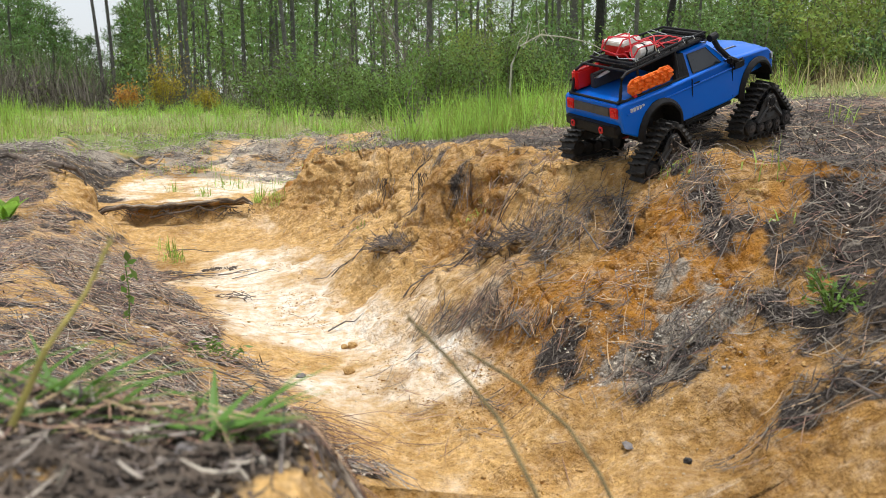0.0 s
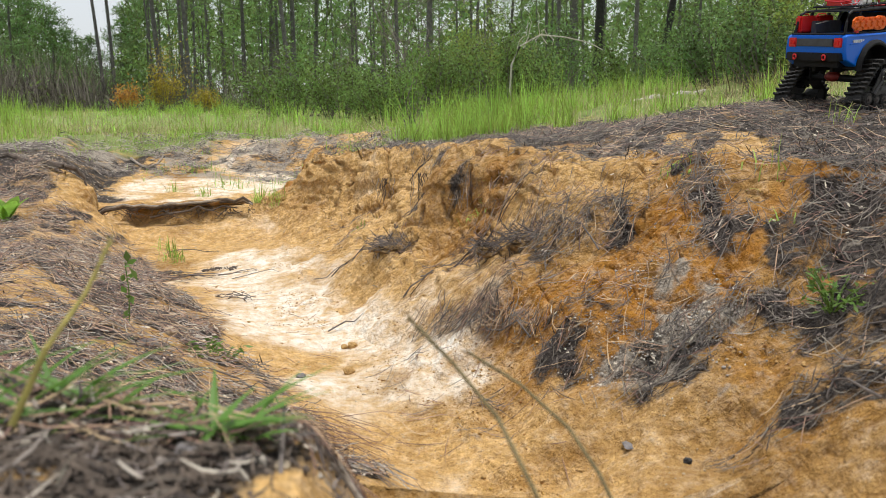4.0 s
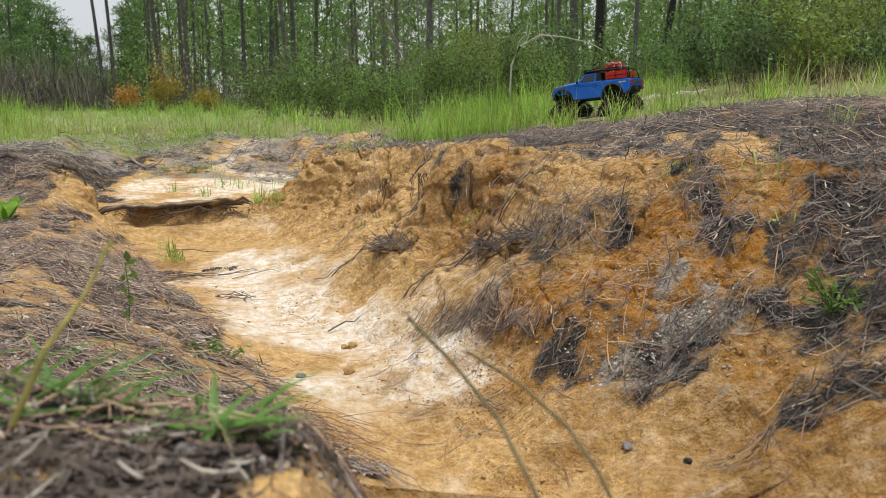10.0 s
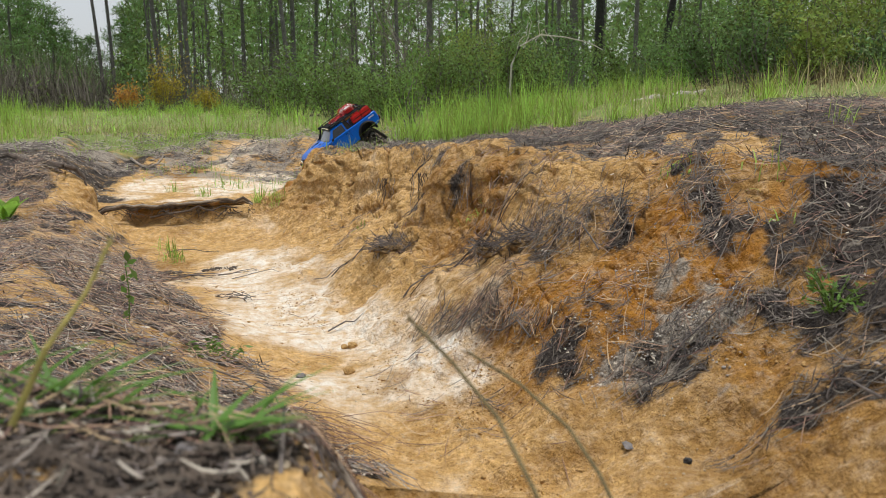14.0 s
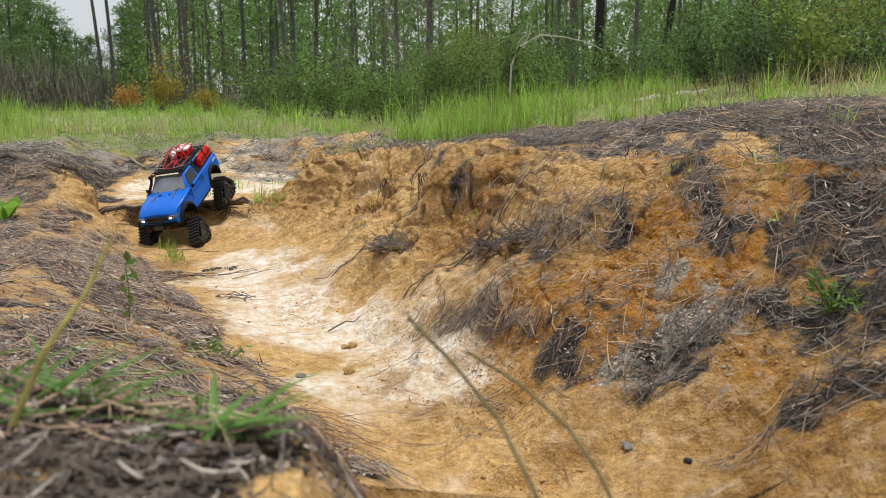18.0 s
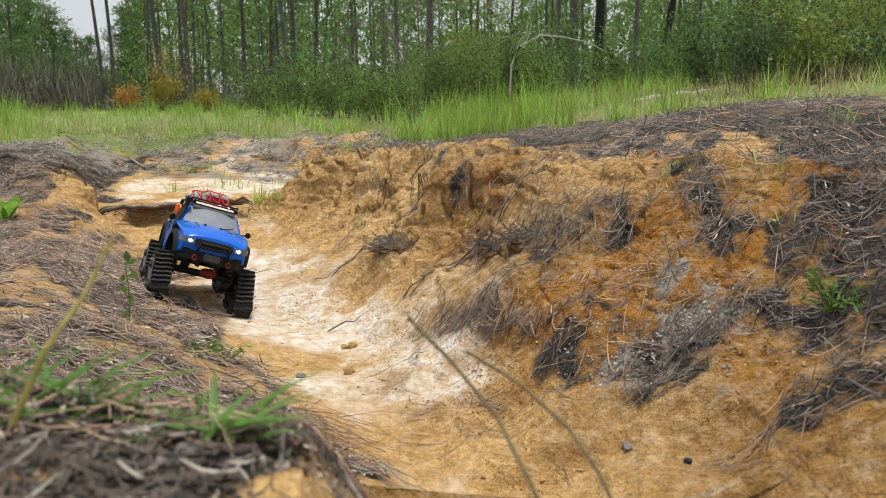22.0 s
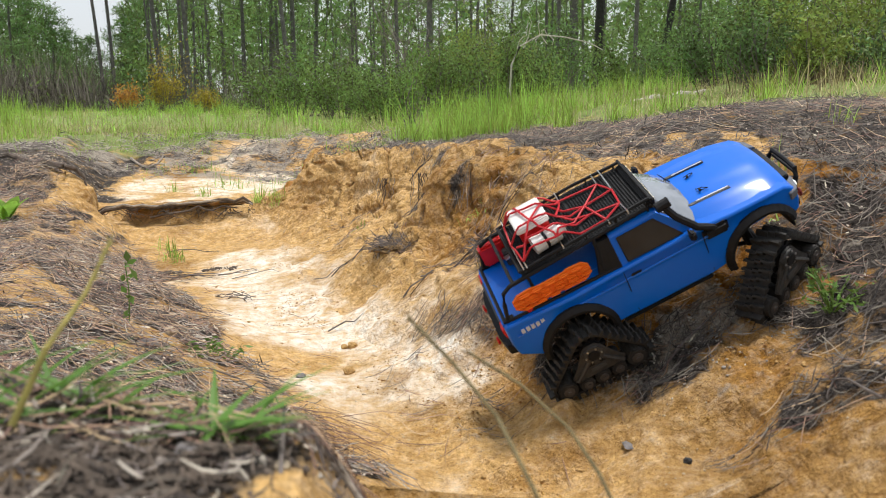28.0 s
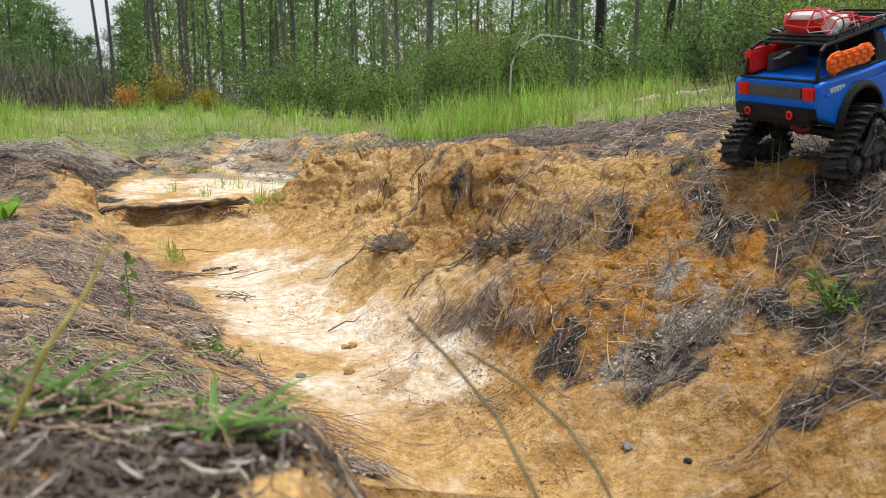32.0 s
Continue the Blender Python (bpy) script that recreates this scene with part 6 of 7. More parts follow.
part("root_branch", tube(wavy((-1.34, lip_at(-1.34) - 0.055, 0.135), (-0.98, lip_at(-0.98) - 0.05, 0.165), 8, 0.008), 0.006, 7, tip=0.003), ROOT, root, smooth=True)
for k in range(46):
    x = rng.uniform(-1.55, -0.90)
    part("rootlet", tube(wavy((x, lip_at(x) - 0.05, 0.155), (x + rng.normal(0, 0.07), lip_at(x) - 0.075, rng.uniform(0.09, 0.135)), 4, 0.007), 0.002, 4, tip=0.0008), ROOT, root)
# the overhanging soil that the root holds
ledge = []
for x in np.linspace(-1.50, -0.96, 60):
    yl, u = lip_at(x), (x + 1.62) / 0.76
    ends = max(0.0, min(1.0, (x + 1.50) / 0.1, (-0.96 - x) / 0.1))
    one, two, three = [float(fbm(np.array([x]), np.array([k]), 0.09, 17, 3)[0]) for k in (4.1, 8.1, 2.6)]
    zt = 0.172 + 0.02 * u + 0.010 * one
    out = 0.045 * ends + 0.022 * two * ends
    ledge.append([(x, yl + 0.07, zt - 0.002), (x, yl - out * 0.4, zt + 0.004 * three), (x, yl - out, zt - 0.008 + 0.006 * three), (x, yl - out * 0.8, zt - 0.020 - 0.008 * one), (x, yl + 0.06, zt - 0.034)])
tagged(part("overhang", loft(ledge), GROUND, None, smooth=True), "ragged lip of sandy soil overhanging the step", "soil", "", "structure")
rim_root = tagged(new("rim_root"), "dark root along the rim of the bank", "root")
rim_pts_r = [Vector((x, y, height(x, y) + 0.016 + rng.normal(0, 0.005))) for x, y in zip(np.linspace(-2.30, -1.74, 12), np.linspace(3.86, 3.66, 12))]
part("root_stem", tube(rim_pts_r, 0.009, 7, tip=0.015), ROOT, rim_root, smooth=True)
part("root_end", tube([rim_pts_r[-1], rim_pts_r[-1] + Vector((0.045, 0.02, -0.012)), rim_pts_r[-1] + Vector((0.075, 0.03, -0.05)), rim_pts_r[-1] + Vector((0.09, 0.02, -0.10))], 0.014, 7, tip=0.004), ROOT, rim_root, smooth=True)
part("root_branch", tube([rim_pts_r[7], rim_pts_r[7] + Vector((0.06, -0.05, -0.02)), rim_pts_r[7] + Vector((0.14, -0.08, -0.055))], 0.006, 6, tip=0.002), ROOT, rim_root, smooth=True)
arch = tagged(new("arched_root"), "thin grey root arching out of the bank behind the gully", "root")
part("root_stem", tube([(x, y, height(x, y) + lift) for x, y, lift in ((-2.06, 5.28, 0.014), (-2.03, 5.25, 0.012), (-1.96, 5.18, 0.010), (-1.906, 5.152, 0.010), (-1.873, 5.226, 0.014), (-1.875, 5.34, 0.018), (-1.92, 5.50, 0.016))], 0.009, 6, tip=0.004), WOOD, arch, smooth=True)


log = tagged(new("fallen_log"), "weathered pale grey log lying in the grass", "log")
part("log_stem", tube(wavy((1.30, 5.65, 0.64), (1.95, 6.05, 0.72), 6, 0.008), 0.028, 8, tip=0.018), BLEACHED, log, smooth=True)
dead = tagged(new("dead_branch"), "bare bleached branch arching out of a shrub", "branch")
part("branch_stem", tube([(0.66, 8.0, 0.7), (0.67, 8.0, 1.0), (0.75, 8.0, 1.18), (0.95, 8.02, 1.29), (1.2, 8.05, 1.27), (1.45, 8.1, 1.22), (1.58, 8.1, 1.15)], 0.011, 6, tip=0.004), BLEACHED, dead, smooth=True)
for k in range(5):
    part("side_twig", tube(wavy((0.72 + 0.09 * k, 8.02, 1.16 + 0.02 * k), (0.72 + 0.09 * k + rng.normal(0, 0.15), 8.0, 1.25 + rng.uniform(0.05, 0.35)), 4, 0.02), 0.005, 4, tip=0.002), BLEACHED, dead)


def lump(name, x, y, r, mat, label, category, flat=0.7, seed=0):
    bm = bmesh.new()
    bmesh.ops.create_icosphere(bm, subdivisions=3, radius=r)
    for v in bm.verts:
        k = 1 + 0.28 * noise.noise(v.co / r * 1.3 + Vector((seed, 3, 1))) + 0.22 * noise.noise(v.co / r * 3.3)
        v.co *= k
        v.co.z *= flat
    ob = part(name, bm, mat, None, "", smooth=True)
    ob.location = (x, y, height(x, y) + r * flat * 0.45)
    ob.rotation_euler = (0, 0, seed)
    return tagged(ob, label, category)


lump("clay_clod", -0.208, 1.682, 0.013, CLOD, "round orange clay clod on the sand", "clod", 0.85, 1)
lump("clay_clod", -0.225, 1.900, 0.013, CLOD, "crumbly orange clay lump", "clod", 0.7, 2)
lump("clay_clod", -0.245, 1.90, 0.009, CLOD, "small crumbly clay lump", "clod", 0.7, 3)
lump("pebble", -0.593, 1.667, 0.016, STONE, "pale tan pebble among needles", "stone", 0.75, 4)
lump("pebble", 0.361, 0.94, 0.006, STONE, "small pale pebble on orange clay", "stone", 0.7, 5)
lump("charcoal", 0.341, 1.037, 0.006, CHAR, "small black charcoal lump", "charcoal", 0.8, 6)
lump("bark_chip", 0.287, 1.111, 0.019, BARKCHIP, "flat grey bark chip on the clay", "bark", 0.16, 7).location.z -= 0.008
lump("bark_chip", -0.58, 1.502, 0.020, BARKCHIP, "grey bark flake among needles", "bark", 0.3, 8)
lump("bark_chip", -0.304, 1.621, 0.011, BARKCHIP, "dark grey bark flake on the sand", "bark", 0.5, 9)
for k in range(45):
    u, v = rng.uniform(0.0, 1.0), rng.uniform(1.0, 3.6)
    bx, bz, ex, ez, fx, fz, wx, wz, rx, rz = [float(q) for q in section_at(np.array(v))]
    x = fx + (rx - fx) * rng.uniform(-0.5, 0.9)
    lump("clay_crumb", x, v, rng.uniform(0.002, 0.0045), CLOD, "crumb of orange clay fallen from the wall", "clod", 0.7, k)

# grass tufts and herbs on the banks
def tuft(x, y, n, length, width, mat, label, lean=0.9):
    bx_t, by_t = rng.normal(x, 0.022, n), rng.normal(y, 0.022, n)
    return blades("grass_tuft", bx_t, by_t, ground_shape(bx_t, by_t), length, width, mat, label, lean, "grass", kind="stuff")


for x, y, n, ln in ((0.509, 1.733, 22, 0.055), (0.652, 1.60, 14, 0.09), (0.103, 2.228, 26, 0.06), (1.017, 2.05, 18, 0.10), (-1.157, 3.30, 22, 0.11), (-1.07, 3.08, 44, 0.12), (-1.03, 3.05, 20, 0.09), (-0.88, 3.84, 60, 0.16), (-0.80, 3.80, 40, 0.12), (-1.25, 4.15, 30, 0.13), (-1.45, 4.3, 26, 0.12), (0.62, 1.45, 10, 0.07), (-0.30, 2.9, 18, 0.05)):
    tuft(x, y, n, ln * 0.75, 0.0015, GRASS, "small green grass tuft on the bare bank", 1.5)
for x, y in ((0.30, 4.05), (0.10, 4.4), (0.55, 3.75), (0.75, 3.55), (-0.02, 4.55), (0.95, 3.35), (1.25, 3.15), (-0.15, 4.5), (0.22, 4.25), (0.02, 4.2), (-0.24, 4.75), (0.42, 4.1), (0.62, 4.0), (0.15, 4.7), (0.35, 4.5)):
    tuft(x, y, 50, 0.17 + 0.06 * rng.uniform(0, 1), 0.0021, GRASS, "tall grass tuft at the edge of the meadow", 0.9)


def herb(x, y, tall_m, count, leaf, label, wide=0.5):
    base = tagged(new("herb"), label, "plant")
    base.location = (x, y, height(x, y))
    cs = []
    for k in range(count):
        a = k * 2.4
        end = Vector((wide * tall_m * math.cos(a) * rng.uniform(0.4, 1), wide * tall_m * math.sin(a) * rng.uniform(0.4, 1), tall_m * rng.uniform(0.35, 1)))
        part("stem", tube([(0, 0, 0), end * 0.5 + Vector((0, 0, 0.1 * tall_m)), end], 0.0018, 4, tip=0.0008), HERB, base)
        for q in range(9):
            p = end * (0.45 + 0.6 * q / 9)
            cs.append((p.x + rng.normal(0, 0.006), p.y + rng.normal(0, 0.006), p.z + rng.normal(0, 0.006)))
    leaves("foliage", cs, leaf, HERB, base, 0.3, 0.5)
    return base


herb(0.601, 1.19, 0.075, 16, 0.017, "bright green leafy herb on the needle mat", 0.9)
herb(-0.49, 1.55, 0.035, 6, 0.02, "low creeping herb at the edge of the needles", 1.3)
herb(-0.45, 1.62, 0.03, 5, 0.018, "low creeping herb at the edge of the needles", 1.3)


# ---------- close to the eye: grass and stalks on the near bank ----------
def sprawl(x, y, n, length, width, label, spread_m=0.02, flat=1.0):
    clump = tagged(new("grass_clump"), label, "grass")
    for k in range(n):
        bx_t, by_t = np.array([rng.normal(x, spread_m)]), np.array([rng.normal(y, spread_m)])
        blades("blade", bx_t, by_t, ground_shape(bx_t, by_t) + 0.012, length, width, BLADE, "", 0.5, "", 5, splay=rng.uniform(0.75, 1.05, 1), azimuth=np.array([rng.choice([0.0, 3.14]) + rng.normal(0.15, 0.55)]), start=flat, kind="", parent=clump)
    return clump


sprawl(-0.160, 0.545, 28, 0.085, 0.0033, "clump of broad pale green grass sprawling on needles", 0.016, 1.25)
sprawl(-0.285, 0.56, 24, 0.095, 0.0033, "clump of broad green grass on the near bank", 0.02, 1.15)
sprawl(-0.36, 0.66, 22, 0.10, 0.0033, "clump of green grass on the near bank", 0.03, 0.95)
sprawl(-0.22, 0.68, 8, 0.05, 0.0026, "small green grass clump in the litter", 0.02, 0.9)


def stalk(points, thick, mat, label, head=0.0):
    ob = tagged(new("dry_stalk"), label, "stalk")
    part("stem", tube(points, thick, 6, tip=thick * 0.5), mat, ob, smooth=True)
    if head:
        a, b = Vector(points[-1]), Vector(points[-2])
        for k in range(26):
            p = a.lerp(b, 0.9 * k / 26)
            d = Vector((rng.normal(0, 1), rng.normal(0, 1), rng.normal(0, 1))).normalized()
            part("seed", tube([p, p + d * head + (a - b).normalized() * head * 1.5], 0.0007, 4, tip=0.0003), mat, ob)
    return ob


stalk([(0.075, 0.41, 0.14), (0.057, 0.446, 0.415), (0.037, 0.504, 0.441), (0.006, 0.54, 0.469), (-0.025, 0.576, 0.49)], 0.0021, STALK, "dry olive-brown grass stalk leaning over the gully", 0.003)
stalk([(0.16, 0.47, 0.15), (0.126, 0.49, 0.36), (0.112, 0.53, 0.388), (0.094, 0.56, 0.41), (0.062, 0.608, 0.427), (0.022, 0.646, 0.441)], 0.0020, STALK, "dry olive-brown grass stalk leaning over the gully", 0.003)
stalk([(-0.27, 0.47, 0.45), (-0.258, 0.496, 0.492), (-0.259, 0.56, 0.513), (-0.255, 0.6, 0.544)], 0.0026, YELLOWSTALK, "yellowing grass stalk on the near bank", 0.004)

# a seedling and a rosette
seedling = tagged(new("seedling"), "upright green seedling with rounded leaves", "plant")
seedling.location = (-0.672, 1.648, height(-0.672, 1.648))
part("stem", tube([(0, 0, 0), (0.004, 0, 0.07), (0.0, 0, 0.135)], 0.0018, 5, tip=0.001), HERB, seedling)
leaves("foliage", [(rng.normal(0, 0.006), rng.normal(0, 0.006), z) for z in (0.03, 0.034, 0.06, 0.064, 0.085, 0.09, 0.105, 0.11, 0.12, 0.125, 0.13, 0.132)], 0.028, HERB, seedling, 0.55)
rosette = tagged(new("broad_leaf_plant"), "low plant with broad fresh green leaves on the bank", "plant")
rosette.location = (-1.665, 3.0, height(-1.665, 3.0))
for k in range(6):
    a = k * 1.05 + 0.4
    bm = bmesh.new()
    rows = []
    for i in range(6):
        u = i / 5
        w = 0.030 * math.sin(math.pi * min(0.97, u * 0.9 + 0.08))
        r, z = 0.085 * u, 0.13 * u - 0.04 * u * u
        c, s = math.cos(a), math.sin(a)
        rows.append([bm.verts.new((r * c - q * w * s, r * s + q * w * c, z + 0.25 * abs(q) * w)) for q in (-1, 0, 1)])
    for p, q in zip(rows, rows[1:]):
        for i in (0, 1):
            bm.faces.new((p[i], p[i + 1], q[i + 1], q[i]))
    bmesh.ops.solidify(bm, geom=bm.faces[:], thickness=0.0008)
    part("leaf", bm, GRASS, rosette, smooth=True)

# dead sticks and root tangles on the slope
for x, y, ln, a in ((0.11, 1.60, 0.20, 2.2), (0.45, 1.30, 0.16, 0.3), (-0.95, 2.48, 0.22, 2.6), (-0.42, 1.42, 0.16, 2.7), (0.30, 1.75, 0.2, 1.9), (-0.10, 2.45, 0.18, 0.5), (-1.0, 3.2, 0.25, 0.2), (0.62, 1.08, 0.2, 2.0), (0.52, 1.0, 0.16, 1.7), (-0.25, 2.05, 0.14, 0.8)):
    pts = []
    for k in range(6):
        px, py = x + ln * (k / 5 - 0.5) * math.cos(a) + rng.normal(0, 0.003), y + ln * (k / 5 - 0.5) * math.sin(a) + rng.normal(0, 0.003)
        pts.append((px, py, height(px, py) + 0.006 + 0.008 * math.sin(k)))
    stick = tagged(new("dead_stick"), "thin weathered dead stick lying on the bank", "stick")
    part("stick_stem", tube(pts, 0.0021, 6, tip=0.001), TWIG, stick)



def tangle(x, y, wide, n, label):
    base = tagged(new("root_tangle"), label, "roots")
    for k in range(n):
        a, ln = rng.normal(0.1, 0.6), wide * rng.uniform(0.3, 0.8)
        cx, cy = x + rng.normal(0, 0.3) * wide, y + rng.normal(0, 0.10) * wide
        pts = []
        for q in range(5):
            px, py = cx + ln * (q / 4 - 0.5) * math.cos(a) + rng.normal(0, 0.006), cy + ln * (q / 4 - 0.5) * math.sin(a) * 0.6 + rng.normal(0, 0.006)
            pts.append((px, py, height(px, py) + 0.004 + 0.014 * rng.uniform(0, 1) * math.sin(math.pi * q / 4)))
        part("rootlet", tube(pts, rng.uniform(0.0012, 0.003), 5, tip=0.0008), ROOT if k % 3 else TWIG, base)


tangle(-0.93, 2.72, 0.34, 20, "dark tangle of rootlets on a small ledge in the sand")
tangle(-0.60, 2.33, 0.12, 8, "small tuft of dead rootlets on white sand")
tangle(-0.18, 2.52, 0.20, 16, "dark rootlets hanging on the foot of the wall")
tangle(0.05, 2.05, 0.18, 14, "dark rootlets hanging on the clay wall")
tangle(-0.02, 3.05, 0.16, 12, "dark rootlets hanging below the rim")


def sod_ledge(x, y, z, wide, deep, thick, label, n_root=34, n_straw=130):
    """A lump of root-bound clay standing out of the wall, needles on it and rootlets hanging below."""
    base = tagged(new("sod_ledge"), label, "soil")
    bm = bmesh.new()
    bmesh.ops.create_icosphere(bm, subdivisions=4, radius=1.0)
    for v in bm.verts:
        p = v.co.copy()
        k = 1 + 0.35 * noise.noise(p * 1.6 + Vector((x * 9, y * 9, 0))) + 0.20 * noise.noise(p * 4.0) + 0.10 * noise.noise(p * 9.0)
        v.co = Vector((p.x * wide / 2 * k, p.y * deep / 2 * k, p.z * thick / 2 * k + (0.25 * thick if p.z < 0 else 0)))
    part("soil_body", bm, SOD, base, smooth=True)
    base.location = (x, y + 0.5 * deep, z - 0.45 * thick)
    for k in range(n_root):
        u = rng.uniform(-0.5, 0.5)
        drop = rng.uniform(0.25, 1.0) * thick * 2.2
        a = Vector((u * wide, -deep * 0.42 * math.sqrt(max(0.05, 1 - 3 * u * u)), 0.0))
        pts = [a + Vector((rng.normal(0, 0.004), -0.004 + 0.010 * q / 4 + rng.normal(0, 0.002), 0.01 - drop * q / 4)) for q in range(5)]
        part("rootlet", tube(pts, rng.uniform(0.0007, 0.0017), 4, tip=0.0004), ROOT if k % 3 else WOOD, base)
    for k in range(n_straw):
        u, v = rng.uniform(-0.62, 0.62), rng.uniform(-0.65, 0.25)
        a, ln = rng.normal(0.3, 0.7), rng.uniform(0.03, 0.085)
        c = Vector((u * wide, v * deep, thick * 0.5 * max(0.0, 1 - 2.2 * u * u) + rng.uniform(0.0, 0.012)))
        e = Vector((math.cos(a), 0.6 * math.sin(a), rng.normal(-0.25, 0.5))) * ln * 0.5
        part("needle", tube([c - e, c + Vector((0, 0, 0.004)), c + e], rng.uniform(0.0007, 0.0013), 3, tip=0.0005), NEEDLE if k % 3 else TWIG, base)
    return base


def root_bundle(x, y, z, drop, n, label):
    """Dark roots hanging down the face of the wall."""
    base = tagged(new("root_bundle"), label, "roots")
    base.location = (x, y, z)
    for k in range(n):
        dx, ln = rng.normal(0, 0.018), drop * rng.uniform(0.25, 1.0)
        pts = [Vector((dx + rng.normal(0, 0.004) - 0.05 * ln * q / 5, rng.normal(0, 0.003) - 0.10 * q / 5 * ln, -ln * q / 5)) for q in range(6)]
        part("root_strand", tube(pts, rng.uniform(0.0007, 0.0022), 5, tip=0.0005), ROOT if k % 4 else WOOD, base)
    return base


sod_ledge(-0.135, 2.32, 0.228, 0.15, 0.09, 0.05, "root-bound ledge of clay with needles on top")
sod_ledge(0.205, 1.80, 0.338, 0.10, 0.08, 0.05, "root-bound ledge of clay hung with needles", 26, 120)
sod_ledge(0.11, 1.86, 0.305, 0.06, 0.05, 0.035, "small clay ledge tangled with dead roots", 16, 70)
root_bundle(-0.20, 2.63, 0.40, 0.10, 12, "dark roots hanging down the clay face")
root_bundle(-0.075, 2.60, 0.42, 0.13, 12, "dark roots hanging down the clay face")
root_bundle(0.25, 2.06, 0.43, 0.06, 9, "short dark roots sticking out of the clay")
root_bundle(0.40, 1.93, 0.50, 0.06, 9, "short dark roots below the rim")

# a pale stick along the crest and rusty needles leaning out over the gully
crest = tagged(new("dead_stick"), "pale grey weathered stick along the crest of the near bank", "stick")
pts = [(x, y, height(x, y) + 0.008) for x, y in ((-0.30, 0.80), (-0.255, 0.785), (-0.21, 0.77), (-0.175, 0.75))]
part("stick_stem", tube(pts, 0.0034, 7, tip=0.0018), BLEACHED, crest)
stub = tagged(new("dead_stick"), "short pale stick leaning on the near bank", "stick")
part("stick_stem", tube([(-0.108, 0.49, height(-0.108, 0.49) - 0.005), (-0.113, 0.53, height(-0.113, 0.53) + 0.02), (-0.118, 0.56, height(-0.118, 0.56) + 0.03)], 0.002, 7, tip=0.0012), TWIG, stub)
bunch = tagged(new("needle_bunch"), "bunch of rusty pine needles leaning out over the gully", "pine needles")
for k in range(46):
    x, y = rng.uniform(-0.34, -0.16), rng.uniform(1.12, 1.38)
    z = height(x, y)
    a, ln = rng.normal(-0.35, 0.35), rng.uniform(0.07, 0.17)
    ex_, ey_ = x + ln * math.cos(a), y + ln * math.sin(a)
    ez_ = max(height(ex_, ey_) + 0.004, z - 0.4 * ln) + rng.uniform(0, 0.015)
    part("needle", tube([(x, y, z + 0.004), ((x + ex_) / 2, (y + ey_) / 2, max((z + ez_) / 2 + 0.012, height((x + ex_) / 2, (y + ey_) / 2) + 0.006)), (ex_, ey_, ez_)], 0.0008, 4, tip=0.0004), REDNEEDLE, bunch)

# coarse litter on the near bank
for k in range(26):
    x, y = rng.uniform(-0.45, -0.06), rng.uniform(0.48, 0.75)
    a, ln = rng.uniform(0, 6.28), rng.uniform(0.03, 0.09)
    pts = []
    for q in range(4):
        px, py = x + ln * (q / 3 - 0.5) * math.cos(a), y + ln * (q / 3 - 0.5) * math.sin(a)
        pts.append((px, py, height(px, py) + 0.008 + 0.006 * rng.uniform(0, 1)))
    ob = part("litter_stick", tube(pts, rng.uniform(0.0012, 0.003), 6, tip=0.001), WOOD if k % 3 else ROOT, None)
    tagged(ob, "short pale stick in the litter of the near bank" if k % 3 else "short dark stick in the litter of the near bank", "stick")
for k in range(18):
    x, y = rng.uniform(-0.5, -0.08), rng.uniform(0.48, 0.8)
    lump("pebble" if k % 2 else "bark_chip", x, y, rng.uniform(0.004, 0.009), STONE if k % 2 else BARKCHIP, "small pale pebble in the litter" if k % 2 else "grey bark flake in the litter", "stone" if k % 2 else "bark", 0.6, k)


# ---------- the drive ----------
def motions():
    walk(truck, [(t, pose(x, y, z, rx, ry, rz)) for t, x, y, z, rx, ry, rz in DRIVE])
    for unit, rows in ((track_fl, FL), (track_fr, FR), (track_rl, RL), (track_rr, RR)):
        x, y, z = unit.location
        walk(unit, [(t, pose(x, y, z + dz, 0, -tip, steer)) for t, tip, dz, steer in rows])


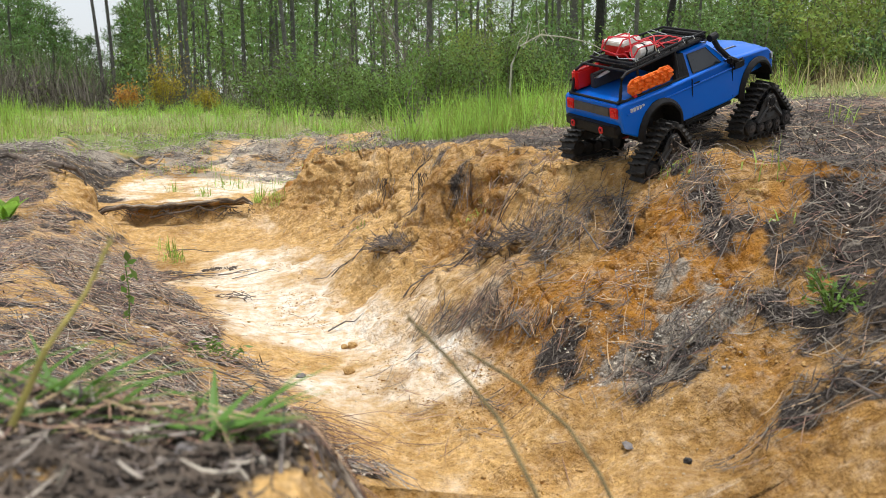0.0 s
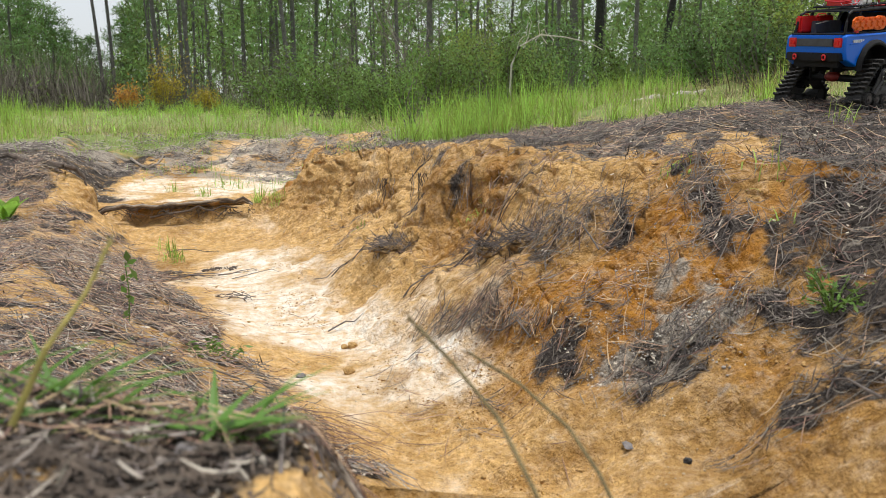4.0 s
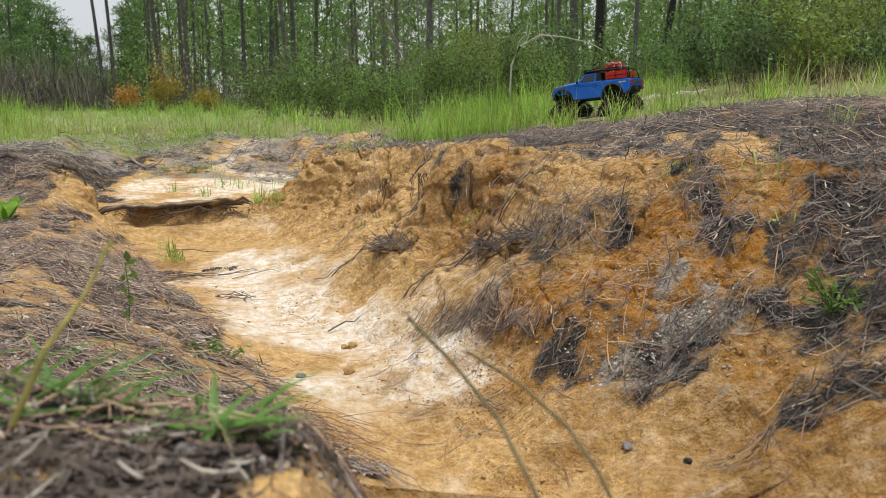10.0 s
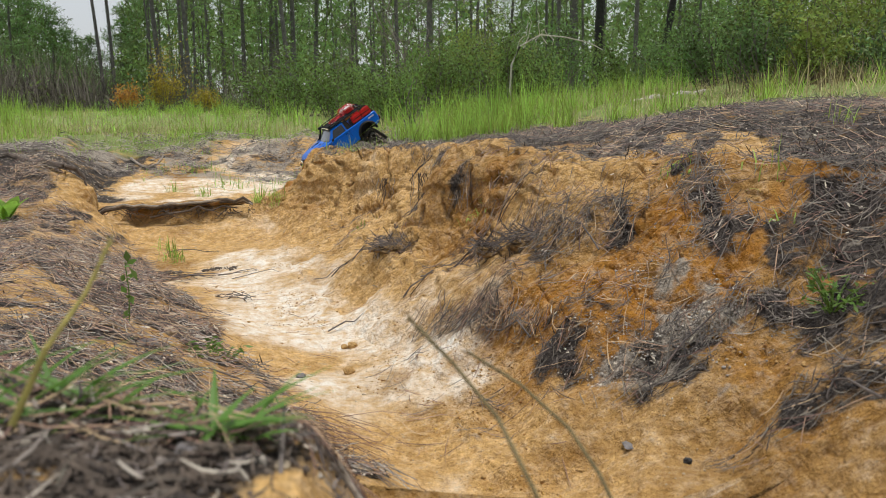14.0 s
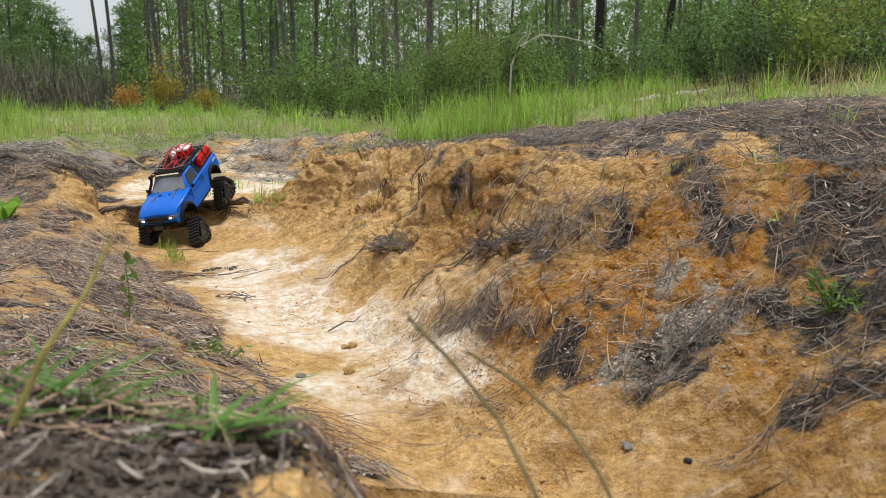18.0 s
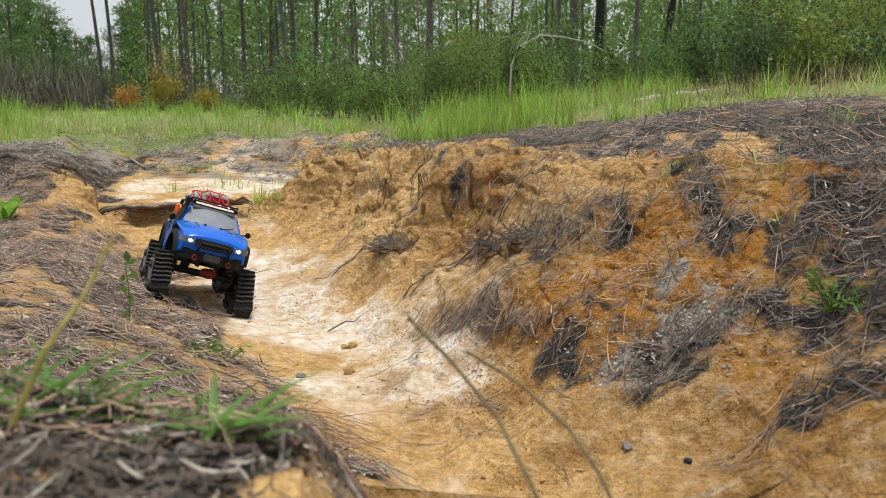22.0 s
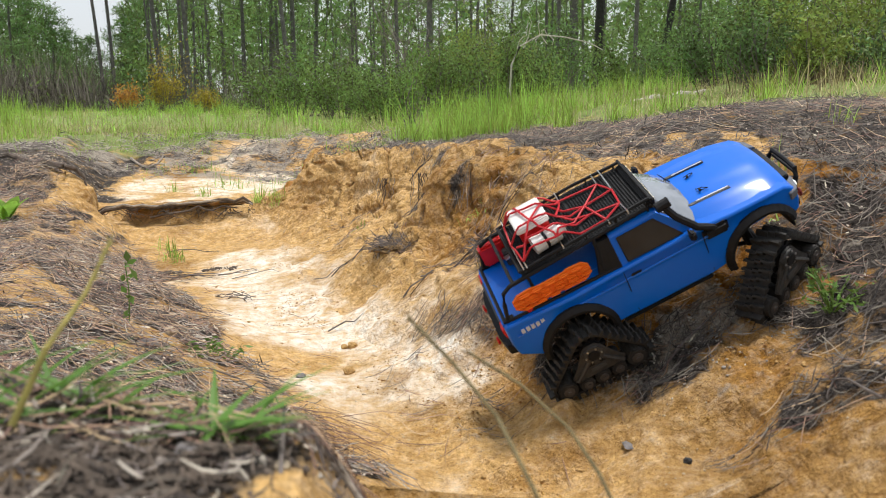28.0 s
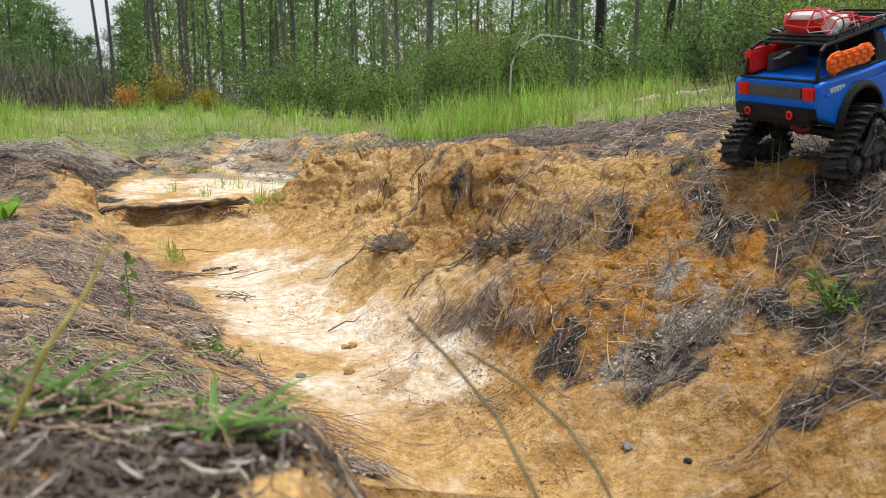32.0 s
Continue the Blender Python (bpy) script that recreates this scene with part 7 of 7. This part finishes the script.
#        s      x       y       z      rx      ry      rz
DRIVE = (
    (0.0, 0.584, 1.996, 0.543, 10.0, -17.3, 30.9),
    (1.0, 0.697, 2.047, 0.580, 7.6, -9.0, 29.4),
    (2.0, 0.884, 2.145, 0.601, 6.0, -5.8, 27.5),
    (3.0, 1.074, 2.237, 0.622, 4.4, -5.4, 26.8),
    (4.5, 1.330, 2.420, 0.648, 4.0, -4.0, 31.0),
    (6.0, 1.620, 2.800, 0.650, -2.0, -2.0, 58.0),
    (7.0, 1.675, 3.168, 0.673, -7.0, -2.0, 77.4),
    (8.0, 1.643, 3.837, 0.660, -4.0, 3.5, 99.7),
    (9.0, 1.388, 4.461, 0.613, -4.4, 4.9, 123.4),
    (10.0, 0.937, 4.925, 0.558, -1.7, 5.7, 142.9),
    (11.0, 0.372, 5.212, 0.486, -1.5, 6.8, 160.2),
    (12.0, -0.072, 5.129, 0.414, -2.0, 9.7, 167.6),
    (12.5, -0.196, 5.096, 0.397, -1.5, 7.7, 177.6),
    (13.0, -0.318, 5.078, 0.374, -1.5, 8.4, 175.6),
    (13.5, -0.483, 5.013, 0.317, -15.1, 29.3, 201.7),
    (14.0, -0.564, 4.973, 0.283, -3.0, 33.8, 206.4),
    (14.5, -0.667, 4.937, 0.245, -9.3, 27.6, 199.7),
    (15.5, -0.880, 4.600, 0.200, -3.0, 12.0, 212.0),
    (16.5, -1.079, 4.179, 0.182, -3.9, 0.3, 228.9),
    (17.0, -1.148, 4.010, 0.179, -0.5, 0.4, 239.5),
    (17.5, -1.160, 3.827, 0.140, -2.6, 15.7, 255.5),
    (18.0, -1.157, 3.646, 0.107, 9.2, 25.0, 263.7),
    (18.5, -1.119, 3.473, 0.055, 9.7, 4.9, 275.7),
    (19.0, -1.083, 3.290, 0.042, 9.9, -1.9, 278.9),
    (20.0, -1.009, 2.986, 0.047, 3.8, -2.8, 286.1),
    (21.0, -0.893, 2.620, 0.075, -6.2, -2.3, 288.4),
    (22.0, -0.754, 2.304, 0.087, -18.3, -4.1, 292.4),
    (23.0, -0.588, 1.996, 0.101, -20.8, -1.7, 296.8),
    (24.0, -0.338, 1.680, 0.099, -10.1, 2.0, 311.2),
    (25.0, -0.074, 1.491, 0.098, 4.6, -1.7, 325.4),
    (25.5, 0.029, 1.427, 0.124, 11.0, -8.9, 331.6),
    (27.5, 0.361, 1.417, 0.261, 28.4, -26.4, 355.7),
    (28.0, 0.402, 1.407, 0.290, 25.5, -28.5, 360.7),
    (29.0, 0.467, 1.474, 0.350, 15.4, -34.8, 383.9),
    (30.0, 0.572, 1.530, 0.418, 7.5, -33.5, 391.6),
    (31.0, 0.693, 1.588, 0.486, 4.6, -25.6, 390.8),
    (32.0, 0.870, 1.688, 0.550, 5.6, -12.7, 391.3),
)
#      s, nose-up tip in degrees, lift, steer
FL = (
    (0.0, -5, -0.024, -2), (1.0, -2, -0.021, -2), (2.0, -2, -0.013, -1), (3.0, -0, -0.015, 1), (4.5, -3, -0.020, 8), (6.0, 1, -0.004, 11),
    (7.0, 1, -0.009, 8), (8.0, 0, -0.010, 7), (9.0, 1, 0.001, 6), (10.0, 0, -0.011, 6), (11.0, -2, -0.015, 5), (12.0, 5, 0.003, 6),
    (12.5, -1, 0.004, 6), (13.0, -17, -0.024, 15), (13.5, -6, 0.016, 21), (14.0, 4, 0.016, -2), (14.5, 14, 0.016, 2), (15.5, 9, 0.005, 7),
    (16.5, -1, -0.014, 8), (17.0, -8, -0.023, 14), (17.5, 1, -0.009, 13), (18.0, 14, -0.017, 11), (18.5, 4, -0.024, 8), (19.0, -1, -0.024, 4),
    (20.0, -2, -0.024, 3), (21.0, -1, -0.024, 2), (22.0, -2, -0.008, 2), (23.0, -0, -0.004, 5), (24.0, 5, -0.004, 8), (25.0, 15, 0.016, 9),
    (25.5, 12, 0.016, 12), (27.5, -0, -0.006, 14), (28.0, -1, -0.017, 28), (29.0, 0, -0.024, 24), (30.0, -15, -0.006, 5), (31.0, -17, -0.024, -0),
    (32.0, -1, -0.024, 0),
)
FR = (
    (0.0, -5, -0.004, -2), (1.0, 2, 0.004, -2), (2.0, 2, 0.014, -1), (3.0, -0, 0.010, 1), (4.5, -3, -0.006, 8), (6.0, 2, 0.004, 11),
    (7.0, 2, -0.006, 8), (8.0, 0, 0.009, 7), (9.0, 2, 0.013, 6), (10.0, -1, 0.004, 6), (11.0, -2, -0.007, 5), (12.0, 2, 0.001, 6),
    (12.5, 5, 0.003, 6), (13.0, -13, 0.001, 15), (13.5, 8, -0.024, 21), (14.0, 16, 0.010, -2), (14.5, 16, 0.001, 2), (15.5, 9, -0.009, 7),
    (16.5, -0, -0.024, 8), (17.0, 1, -0.023, 14), (17.5, -14, 0.005, 13), (18.0, 9, 0.016, 11), (18.5, 5, 0.015, 8), (19.0, -1, 0.012, 4),
    (20.0, 4, 0.002, 3), (21.0, 5, 0.006, 2), (22.0, 2, -0.007, 2), (23.0, -1, -0.018, 5), (24.0, -1, -0.010, 8), (25.0, 4, -0.006, 9),
    (25.5, -1, 0.000, 12), (27.5, 1, 0.012, 14), (28.0, 0, 0.010, 28), (29.0, -1, 0.008, 24), (30.0, -8, -0.014, 5), (31.0, -17, -0.024, -0),
    (32.0, -5, -0.024, 0),
)
RL = (
    (0.0, -12, -0.009, 0), (1.0, 3, -0.024, 0), (2.0, 4, -0.024, 0), (3.0, -1, -0.016, 0), (4.5, 1, -0.024, 0), (6.0, -3, -0.006, 0),
    (7.0, -1, -0.023, 0), (8.0, 1, -0.024, 0), (9.0, 1, -0.016, 0), (10.0, -1, -0.021, 0), (11.0, -0, -0.017, 0), (12.0, 1, -0.019, 0),
    (12.5, -1, -0.012, 0), (13.0, 0, -0.012, 0), (13.5, 17, 0.003, 0), (14.0, 17, -0.004, 0), (14.5, -8, 0.015, 0), (15.5, -1, -0.024, 0),
    (16.5, -1, -0.018, 0), (17.0, -1, -0.024, 0), (17.5, 13, -0.024, 0), (18.0, -4, -0.024, 0), (18.5, -8, -0.017, 0), (19.0, -7, -0.024, 0),
    (20.0, -2, -0.024, 0), (21.0, -2, -0.024, 0), (22.0, -3, -0.005, 0), (23.0, -0, -0.014, 0), (24.0, 2, -0.024, 0), (25.0, 4, -0.024, 0),
    (25.5, 0, -0.024, 0), (27.5, 13, -0.024, 0), (28.0, 9, -0.024, 0), (29.0, 1, -0.024, 0), (30.0, -1, -0.011, 0), (31.0, 10, -0.010, 0),
    (32.0, -12, -0.017, 0),
)
RR = (
    (0.0, -7, -0.006, 0), (1.0, -6, -0.006, 0), (2.0, 4, -0.006, 0), (3.0, 4, 0.000, 0), (4.5, 1, -0.007, 0), (6.0, -1, -0.010, 0),
    (7.0, 1, -0.024, 0), (8.0, 1, -0.005, 0), (9.0, 0, -0.008, 0), (10.0, -1, 0.001, 0), (11.0, -0, -0.011, 0), (12.0, 1, -0.020, 0),
    (12.5, -0, -0.017, 0), (13.0, -0, -0.014, 0), (13.5, 14, -0.024, 0), (14.0, 2, -0.024, 0), (14.5, 1, -0.024, 0), (15.5, 6, -0.024, 0),
    (16.5, -1, -0.024, 0), (17.0, -1, -0.024, 0), (17.5, 13, -0.024, 0), (18.0, 17, -0.015, 0), (18.5, -6, 0.014, 0), (19.0, -3, 0.008, 0),
    (20.0, -2, -0.020, 0), (21.0, 4, -0.024, 0), (22.0, 2, -0.024, 0), (23.0, 2, -0.024, 0), (24.0, -3, -0.024, 0), (25.0, -6, 0.005, 0),
    (25.5, -10, 0.010, 0), (27.5, -1, 0.008, 0), (28.0, -0, 0.012, 0), (29.0, -0, 0.012, 0), (30.0, 1, -0.006, 0), (31.0, 9, -0.008, 0),
    (32.0, -1, 0.002, 0),
)

motions()
